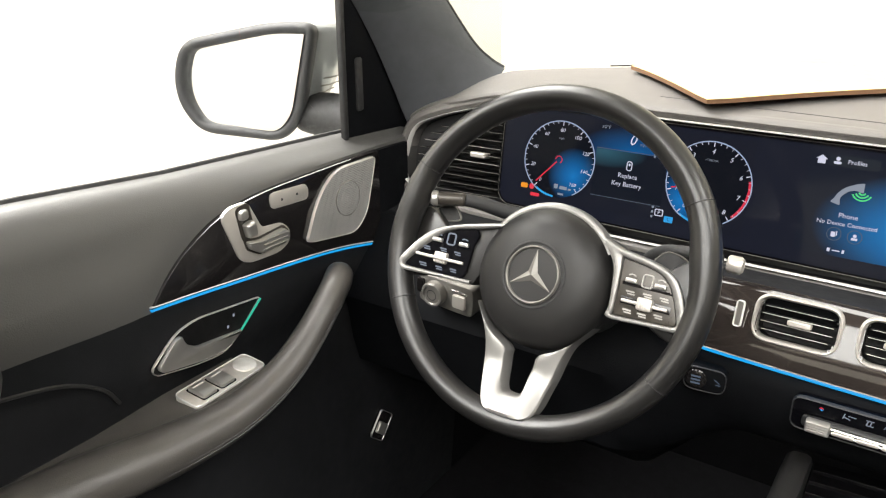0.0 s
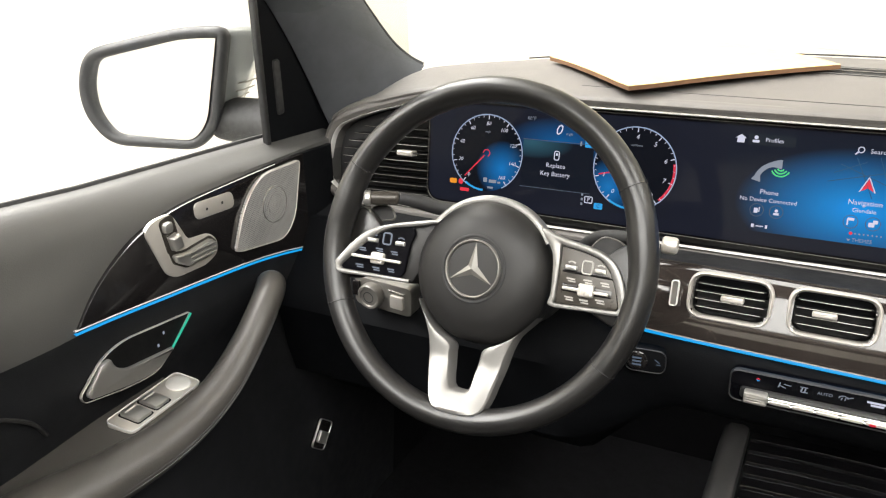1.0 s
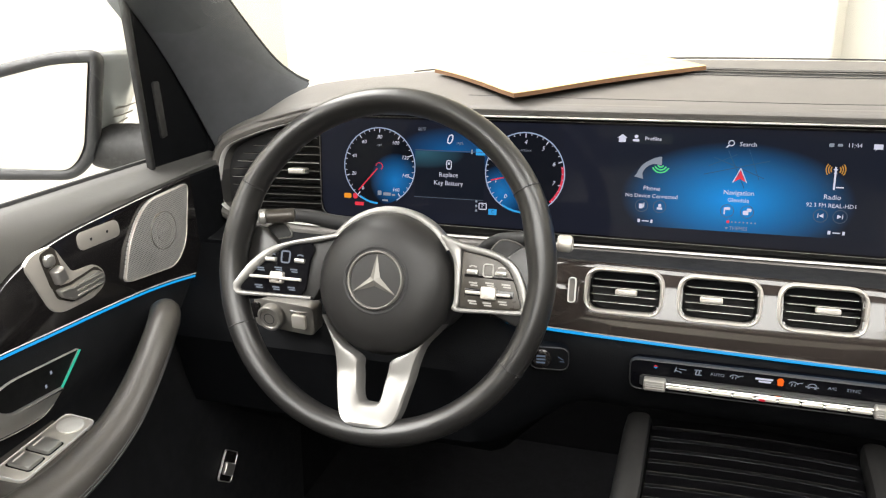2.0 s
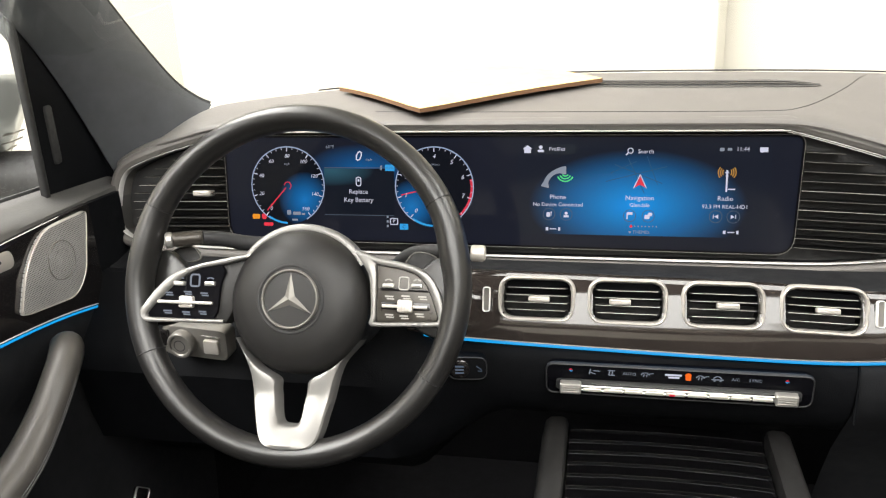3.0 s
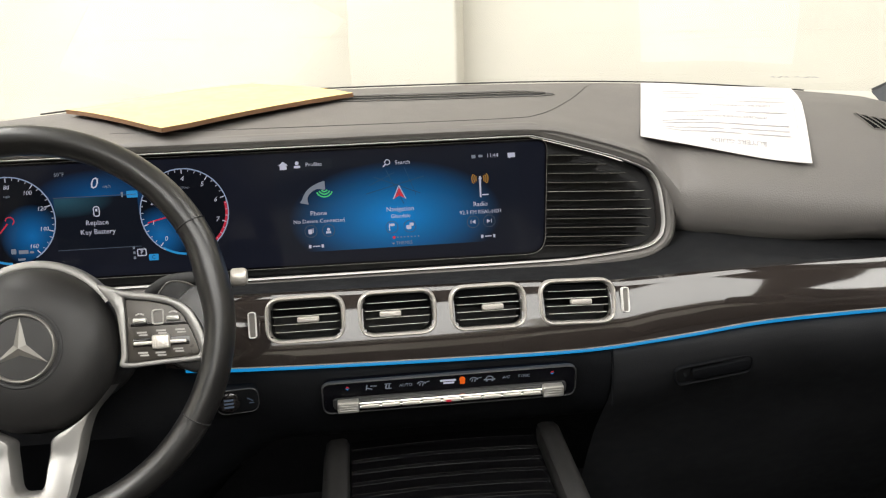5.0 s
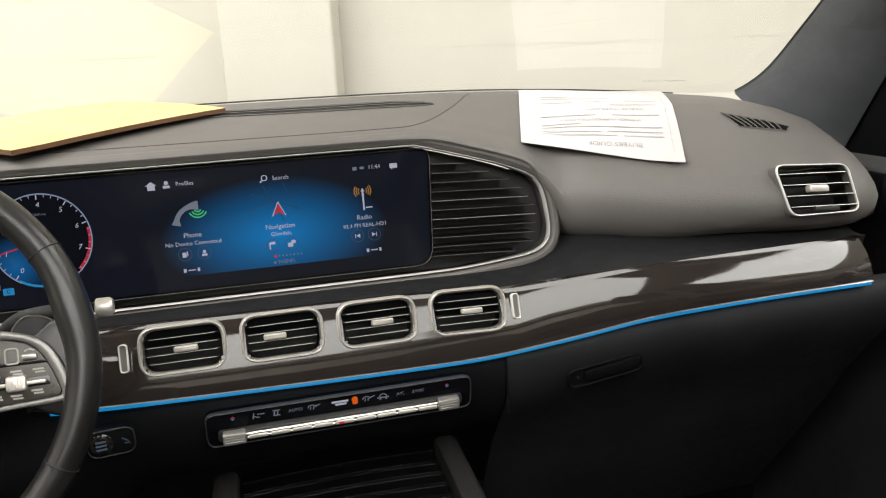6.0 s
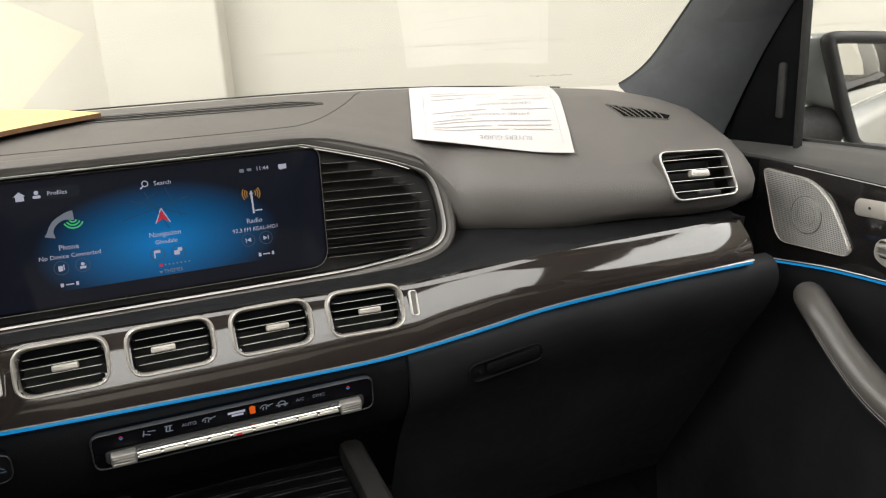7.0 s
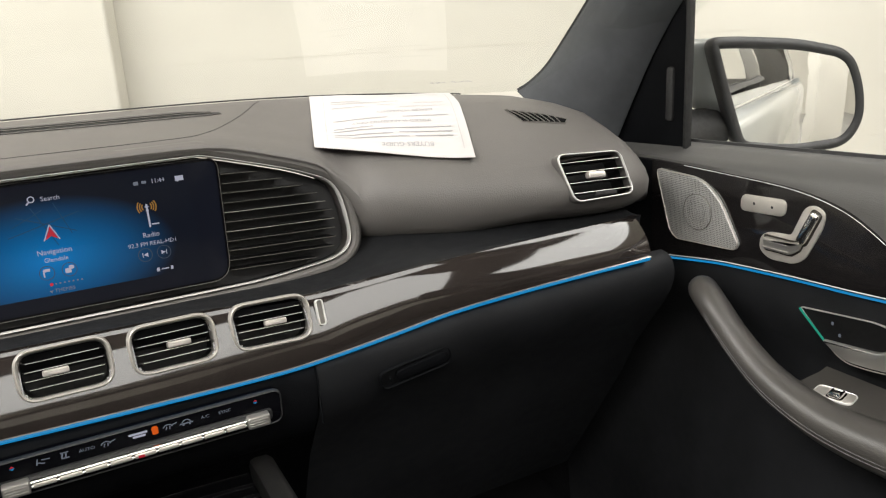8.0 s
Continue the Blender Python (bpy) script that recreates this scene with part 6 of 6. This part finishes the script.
        part("seat_lever", join(prism(rounded([(-0.160, 1.073), (-0.198, 1.073), (-0.213, 1.077), (-0.209, 1.066), (-0.198, 1.058), (-0.162, 1.058)], 0.003, 4), 0.0045, 0.011, 0.003), *[prism(rrect(0.036, 0.0014, 0.0004, -0.180, 1.0655 + q), 0.011, 0.0122, 0.0003) for q in (-0.004, 0.004)]), SATIN, plate, "ribbed satin cushion lever", m=M)
    # inner handle: bowl, chrome rim, lever
    MH = M @ Matrix.Translation((-drop, -0.9 * drop, 0.012))
    hd = ccw(rounded([(-0.203, 1.0065), (-0.300, 1.0165), (-0.330, 1.010), (-0.364, 0.981), (-0.360, 0.972), (-0.300, 0.960), (-0.262, 0.958), (-0.238, 0.976)], [0.003, 0.02, 0.02, 0.006, 0.006, 0.02, 0.02, 0.02], 5))
    part("handle_bowl", prism(hd, -0.026, -0.0105, 0.0), SLAT, d, "black handle bowl", False, m=MH)
    part("handle_rim", round_frame(hd, 0.0010, -0.0125, -0.0088, 6), BRUSHED, d, "fine chrome handle rim", m=MH)
    lever = ccw(rounded([(-0.236, 0.9775), (-0.305, 0.9845), (-0.318, 0.993), (-0.322, 1.006), (-0.332, 1.006), (-0.358, 0.980), (-0.352, 0.973), (-0.298, 0.963), (-0.262, 0.961)], [0.004, 0.006, 0.006, 0.004, 0.01, 0.006, 0.006, 0.02, 0.02], 5))
    part("door_handle", prism(lever, -0.012, -0.0055, 0.0025), SATIN, d, "satin silver door release lever", m=MH)
    part("green_light", tube([(-0.2035, 1.0055, -0.0085), (-0.2385, 0.9765, -0.0085)], 0.0014, 6, (0, 0, 1)), GREEN_GLOW, d, "thin green light line", m=MH)
    part("lock_marks", join(*[flat(rrect(0.003, 0.004, 0.001, q, w)) for q, w in ((-0.246, 0.9995), (-0.256, 0.988))]), GREY_PIX, d, smooth=False, m=MH @ Matrix.Translation((0, 0, -0.0100)))
    # armrest and pull bar
    base = [(-0.082, 0.702, 0.999, 0.015), (-0.098, 0.684, 1.005, 0.0185), (-0.130, 0.668, 0.997, 0.0190), (-0.175, 0.664, 0.963, 0.0198), (-0.230, 0.662, 0.932, 0.0220), (-0.300, 0.666, 0.912, 0.0255), (-0.380, 0.682, 0.904, 0.030), (-0.480, 0.710, 0.902, 0.034), (-0.62, 0.728, 0.90, 0.036), (-1.0, 0.73, 0.90, 0.036)]
    base = [(y, x, z - 1.1 * drop, r) for y, x, z, r in base]
    cur = smooth_curve([(s * x, y, z) for y, x, z, r in base], 6)
    rad = [v[0] for v in smooth_curve([(r, 0) for y, x, z, r in base], 6)]
    part("pull_bar", tube(cur, rad, 20, (0, 0, 1), 0.92), ARM_LEATHER, d, "padded black leather pull bar and armrest")
    for off in (0.0, 0.0045):
        st = []
        for p, r in zip(cur, rad):
            st.append((p.x - s * (r * 0.985 - off * 0.1), p.y, p.z - 0.0005 - off - 0.08 * r))
        part("stitching", tube(st, 0.0007, 5), THREAD, d, "grey stitched seam")
    shelf = []
    for y in steps(-0.235, -1.0, 24):
        xc, zc, r = curve_table(-y, [(-a, b, c, q) for a, b, c, q in base])
        k = max(0.0, min(1.0, (-0.31 - y) / 0.14))
        k = k * k * (3 - 2 * k)
        crown = zc + 0.90 * r
        plain = [(0.752, 0.930 - 0.7 * drop), (0.735, 0.9255 - 0.7 * drop), (0.70, 0.923 - 0.7 * drop), (0.66, 0.918 - 0.7 * drop)]
        low = 0.922 - drop
        full = [(0.752, low), (0.738, low - 0.0005), ((0.735 + xc) / 2, low + 0.45 * (crown - low)), (xc + 0.002, crown)]
        shelf.append([(s * (p[0] + (q[0] - p[0]) * k), y, p[1] + (q[1] - p[1]) * k) for p, q in zip(plain, full)])
    part("armrest_top", grid(shelf), ARM_LEATHER, d, "black leather armrest shelf")
    if s < 0:
        WSM = plane_m((-0.7165, -0.277, 0.9275), (-0.06, 1, 0.0), (-1, -0.10, 0.16))
        size = (0.112, 0.037)
    else:
        WSM = plane_m((0.699, -0.281, 0.9170), (0.22, -1, 0.0), (1, 0.22, 0.10))
        size = (0.044, 0.024)
    ws_plate = part("window_switch", prism(rrect(size[0], size[1], 0.008), -0.006, 0.0015, 0.0006), BRUSHED, d, "satin metal window switch plate", m=WSM)
    for q in ((-0.030, -0.002) if s < 0 else (0.002,)):
        part("key_well", prism(rrect(0.025 if s < 0 else 0.018, size[1] * 0.80, 0.004, q, 0), 0.0012, 0.0020, 0.0002), GLOSS, ws_plate, "dark key well", m=WSM)
        part("switch_key", join(prism(rrect(0.022 if s < 0 else 0.015, size[1] * 0.72, 0.004, q, 0), 0.001, 0.006, 0.0025)), SATIN if s < 0 else CHROME, ws_plate, "rocker key", m=WSM)
        part("key_edge", prism(rrect(0.016 if s < 0 else 0.010, 0.0016, 0.0005, q, size[1] * 0.2), 0.006, 0.0068, 0.0003), SILVER, ws_plate, m=WSM)
    part("plate_rim", round_frame(rrect(size[0], size[1], 0.008), 0.0012, 0.0, 0.0022), BRIGHT, ws_plate, m=WSM)
    if s < 0:
        part("mirror_knob", moved(lathe([(0.014, 0.001), (0.014, 0.003), (0.012, 0.004), (0.004, 0.004)], 28), 0.038, 0, 0), SILVER, ws_plate, "round mirror adjuster", m=WSM)
        TSM = plane_m((-0.7335, 0.034, 0.682), (0, 1, -0.85), (0, 0.85, 1))
        tail = part("tailgate_switch", prism(rrect(0.036, 0.046, 0.006), -0.002, 0.004, 0.001), GLOSS, d, "small tailgate switch with silver edge", m=TSM)
        part("switch_rim", round_frame(rrect(0.036, 0.046, 0.006), 0.0014, 0.002, 0.0050), SATIN, tail, m=TSM)
        part("switch_key", prism(rrect(0.024, 0.019, 0.003, 0, -0.004), 0.004, 0.009, 0.002), SATIN, tail, m=TSM)
    # side window
    rows = []
    for y in steps(0.010, -1.0, 10):
        zb = line_table(-y, [(-a, b) for a, b in BELT])[0]
        rows.append([(s * (0.782 - 0.32 * max(0, z - 1.15) ** 1.3), y, z) for z in [zb - 0.01, 1.25, 1.35, 1.45, 1.55, 1.6]])
    pane = part("window_pane", grid(rows), SIDEGLASS, d, "clear side window", toward=(0, -0.5, 1.2))
    pane.visible_shadow = False
    # small chrome-edged button ahead of the loudspeaker
    edge = smooth_curve([(-0.56, 1.030, -0.0005), (-0.513, 1.024, -0.0003), (-0.459, 1.010, -0.0003), (-0.420, 0.985, -0.002), (-0.399, 0.955, -0.0115)], 5)
    part("pocket_edge", tube(edge, 0.0022, 6, (0, 0, 1)), LEATHER, d, "padded pocket edge", m=M)
    return d


door(-1)
door(1)
for s in (-1, 1):
    rows = [[(s * (0.76 - 0.5 * max(0, z - 1.1) ** 1.4), y, z) for z in (0.45, 0.8, 1.1, 1.3, 1.5, 1.62)] for y in (-0.98, -1.02, -1.10)]
    setting(part("b_pillar", grid(rows), SOFT_GREY), "dark cloth-covered door pillar", "pillar")

# ================= door mirrors =================
def door_mirror(s):
    d = thing("door_mirror", (s * 0.95, 0.10, 1.13), "door mirror with black frame and silver shell", "door mirror", "door mirrors")
    MM = plane_m((s * 0.893, 0.118, 1.205), (s * 0.905, -0.42, 0.0), (0, 0.03, 1))
    if s < 0:
        MM = MM @ Matrix.Diagonal((1, 1, -1, 1))
    slide = 0.007 if s > 0 else 0.0
    if s < 0:
        pts = [(0.008, 0.084), (0.075, 0.084), (0.160, 0.068), (0.226, 0.054), (0.242, 0.004), (0.238, -0.040), (0.207, -0.084), (0.070, -0.094), (0.038, -0.060)]
        out = ccw(rounded(pts, [0.020, 0.03, 0.03, 0.034, 0.03, 0.03, 0.026, 0.022, 0.03], 6))
    else:
        pts = [(0.010, 0.083), (0.059, 0.082), (0.150, 0.074), (0.236, 0.054), (0.257, -0.005), (0.260, -0.052), (0.236, -0.090), (0.150, -0.099), (0.062, -0.090), (0.036, -0.010)]
        out = ccw(rounded(pts, [0.018, 0.03, 0.03, 0.034, 0.03, 0.03, 0.03, 0.03, 0.024, 0.04], 6))
    prof = [(0.0, -0.028), (0.003, -0.018), (0.0042, -0.008), (0.0040, -0.001), (0.0024, 0.0040), (-0.0004, 0.0072), (-0.0042, 0.0086), (-0.0080, 0.0080), (-0.0110, 0.0056), (-0.0130, 0.0015), (-0.0140, -0.004), (-0.0142, -0.012)]
    part("mirror_frame", moulding(out, prof), PLASTIC, d, "black plastic mirror frame", m=MM)
    if s < 0:
        part("mirror_glass", prism(offset(out, -0.0125), -0.004, 0.000, 0.0), MIRROR, d, "mirror glass", False, m=MM @ Matrix.Translation((0.13, 0, 0)) @ Matrix.Rotation(radians(5.0), 4, "Y") @ Matrix.Rotation(radians(-1.4), 4, "X") @ Matrix.Translation((-0.13, 0, 0)))
    else:
        # the passenger's glass is slightly convex
        pane = [(p.x - 0.13, p.y) for p in offset(out, -0.0125)]
        shrink = [1.0] + [1 - 0.05 * i for i in range(1, 20)]
        rings = [[(x * k, y * k, 0.002 - (x * x + y * y) * k * k / 2.8) for x, y in pane] for k in shrink]
        part("mirror_glass", loops([[(x, y, z - 0.004) for x, y, z in rings[0]]] + rings), MIRROR, d, "slightly convex mirror glass", True, m=MM @ Matrix.Translation((0.13, 0, 0)) @ Matrix.Rotation(radians(-4.0), 4, "Y") @ Matrix.Rotation(radians(0.5), 4, "X"))

    def shelled(x, y, k, z, pull):
        """A point of the shell: it draws in with depth and reaches towards the door above its foot."""
        near = max(0.0, min(1.0, (0.11 - x) / 0.08)) * max(0.0, min(1.0, (y + 0.045) / 0.02))
        return (0.12 + (x - 0.12) * k - pull * near, 0.002 + y * k, z)

    rings = [[shelled(p.x, p.y, k, z, pull) for p in offset(out, 0.0005)] for k, z, pull in ((1.0, -0.02, 0.0), (1.0, -0.035, 0.022), (0.99, -0.06, 0.040), (0.95, -0.10, 0.050), (0.80, -0.135, 0.040), (0.5, -0.152, 0.0))]
    shell = part("shell", loops(rings), CARPAINT, d, "silver painted mirror shell", m=MM)
    for i in range(3):
        y = -0.004 - 0.012 * i
        x = 0.021 + (0.072 - y) * 0.235 + slide
        line = [shelled(x - 0.0012, y, k, z, pull) for k, z, pull in ((1.0, -0.035, 0.022), (0.99, -0.06, 0.040), (0.95, -0.10, 0.050))]
        part("shell_groove", tube(line, 0.0012, 6, (0, 1, 0)), SWITCH, shell, m=MM)
    arm = smooth_curve([(s * 0.775, 0.14, 1.139), (s * 0.83, 0.15, 1.142), (s * 0.90, 0.15, 1.144), (s * 0.95, 0.14, 1.147)], 5)
    part("mirror_arm", tube(arm, [0.050, 0.050, 0.050, 0.049, 0.049, 0.048, 0.048, 0.047, 0.046, 0.046, 0.045, 0.045, 0.044, 0.043, 0.042, 0.04], 16, (0, 0, 1), 0.80), RUBBER, d, "black mirror foot")
    return d


for s in (-1, 1):
    door_mirror(s)

# ================= papers on the dash =================
def envelope():
    d = thing("paper_envelope", (-0.26, 0.25, 1.245), "yellow manila envelope lying on the dashboard top", "envelope")
    a, b, c = Vector((-0.300, 0.120)), Vector((-0.083, 0.295)), Vector((-0.452, 0.270))
    o = ccw([a, b, b + (c - a) * 1.0, c])

    def zz(p):
        yc, zc = crest(p.x)
        zb = brow_z(p.x)
        yb = 0.116 + SLOPE * (zb - 1.14) - 0.004
        k = max(0.0, min(1.0, (yc - p.y) / (yc - yb)))
        return zc + (zb + 0.004 - zc) * k ** 1.9

    n = 8
    def sheet(h, lift):
        rows = []
        for i in range(n + 1):
            row = []
            for j in range(n + 1):
                p = a + (b - a) * (i / n) + (c - a) * (j / n)
                row.append((p.x, p.y, zz(p) + h + lift * ((1 - i / n) * (1 - j / n)) * 0.006 + 0.0012 * math.sin(7 * i / n) * math.sin(5 * j / n)))
            rows.append(row)
        return rows
    topr, lowr = sheet(0.0100, 0.9), sheet(0.0045, 0.9)
    part("envelope_face", grid(topr), MANILA, d)
    rimt = [r[0] for r in topr] + topr[-1][1:] + [r[-1] for r in topr[::-1]][1:] + topr[0][::-1][1:]
    rimb = [r[0] for r in lowr] + lowr[-1][1:] + [r[-1] for r in lowr[::-1]][1:] + lowr[0][::-1][1:]
    part("envelope_edge", join(grid([rimt, rimb]), grid(lowr)), MANILA_EDGE, d, "brown paper edge")
    return d


envelope()


def guide():
    d = thing("paper_form", (0.38, 0.18, 1.225), "printed white buyers guide form lying on the dashboard", "paper")
    tl, tr, br, bl = Vector((0.338, 0.343)), Vector((0.538, 0.280)), Vector((0.4345, 0.036)), Vector((0.275, 0.160))
    n = 20

    rest = [pad_z(p.x, p.y) + up for p, up in ((tl, 0.003), (tr, 0.003), (br, 0.006), (bl, 0.003))]

    def at(u, v, h=0.0):
        """A stiff sheet over its four corners that never sinks into the leather; one corner curls."""
        p = (tl * (1 - u) + tr * u) * (1 - v) + (bl * (1 - u) + br * u) * v
        stiff = (rest[0] * (1 - u) + rest[1] * u) * (1 - v) + (rest[3] * (1 - u) + rest[2] * u) * v
        curl = 0.004 * max(0.0, u + v - 1.7) ** 2 / 0.09
        ripple = 0.0007 * math.sin(9 * u + 2 * v) * math.sin(5 * v + 1)
        p = Vector((p.x, p.y, max(stiff, pad_z(p.x, p.y) + 0.0025) + curl + ripple))
        return p + Vector((-0.1, -0.25, 0.96)) * h

    part("sheet", grid([[at(i / n, j / n) for j in range(n + 1)] for i in range(n + 1)]), PAPER, d, "white printed sheet")
    def laid(bm):
        for v in bm.verts:
            v.co = at(v.co.x, v.co.y, 0.0008)
        return bm
    def text(body, size, u, v):
        bm = lettering(body, size, 0, 0)
        bm.transform(Matrix.Translation((u, v, 0)) @ Matrix.Diagonal((-1.0, 1.0, 1, 1)))
        return laid(bm)
    part("print", text("BUYERS GUIDE", 0.050, 0.60, 0.885), INK, d, smooth=False)
    part("print", text("IMPLIED WARRANTIES ONLY", 0.040, 0.52, 0.655), INK, d, smooth=False)
    part("print", text("DEALER WARRANTY", 0.040, 0.62, 0.525), INK, d, smooth=False)
    for u0, u1, v in ((0.14, 0.62, 0.815), (0.66, 0.90, 0.815), (0.14, 0.52, 0.780), (0.56, 0.90, 0.775), (0.14, 0.90, 0.730), (0.14, 0.40, 0.700), (0.60, 0.90, 0.600), (0.14, 0.50, 0.600), (0.60, 0.90, 0.470), (0.14, 0.36, 0.405), (0.45, 0.55, 0.400), (0.70, 0.90, 0.395), (0.14, 0.60, 0.330), (0.14, 0.90, 0.170), (0.14, 0.34, 0.290), (0.55, 0.90, 0.100)):
        rows = [[(u, v - 0.0035, 0), (u, v + 0.0035, 0)] for u in steps(u0, u1, 8)]
        part("print_line", laid(grid(rows)), INK, d, "row of fine print", False)
    for u0, u1, v0, v1 in ((0.09, 0.092, 0.06, 0.93), (0.945, 0.947, 0.06, 0.93)):
        part("print_border", laid(grid([[(u, v, 0) for u in (u0, u1)] for v in steps(v0, v1, 12)])), INK, d, "fine border line", False)
    return d


guide()

# ================= front seats =================
def cushion(w, h, dpt, r=0.04):
    o = rrect(w, h, r, 0, 0, 6)
    return loops([[(p.x * k, p.y * k, z) for p in ccw(o)] for k, z in ((0.86, -dpt / 2), (0.97, -dpt * 0.36), (1.0, -dpt * 0.1), (1.0, dpt * 0.15), (0.96, dpt * 0.36), (0.86, dpt / 2))], True, True)


def front_seat(x, y, who):
    seat = thing("front_seat", (x + 0.07, y - 0.07, 0.5), "black leather " + who + " seat with headrest", "car seat", "front seats")
    part("headrest", cushion(0.26, 0.20, 0.10, 0.06), LEATHER, seat, m=plane_m((x - 0.025, y, 1.275), (1, 0, 0), (0, -0.12, 1)))
    part("backrest", cushion(0.46, 0.60, 0.12, 0.08), LEATHER, seat, m=plane_m((x, y - 0.127, 0.82), (1, 0, 0), (0, -0.16, 1)))
    part("seat_cushion", cushion(0.48, 0.46, 0.14, 0.08), LEATHER, seat, m=plane_m((x, y + 0.193, 0.60), (1, 0, 0), (0, -1, 0.1)))
    return seat


front_seat(-0.49, -0.704, "driver")
front_seat(0.47, -0.80, "front passenger")
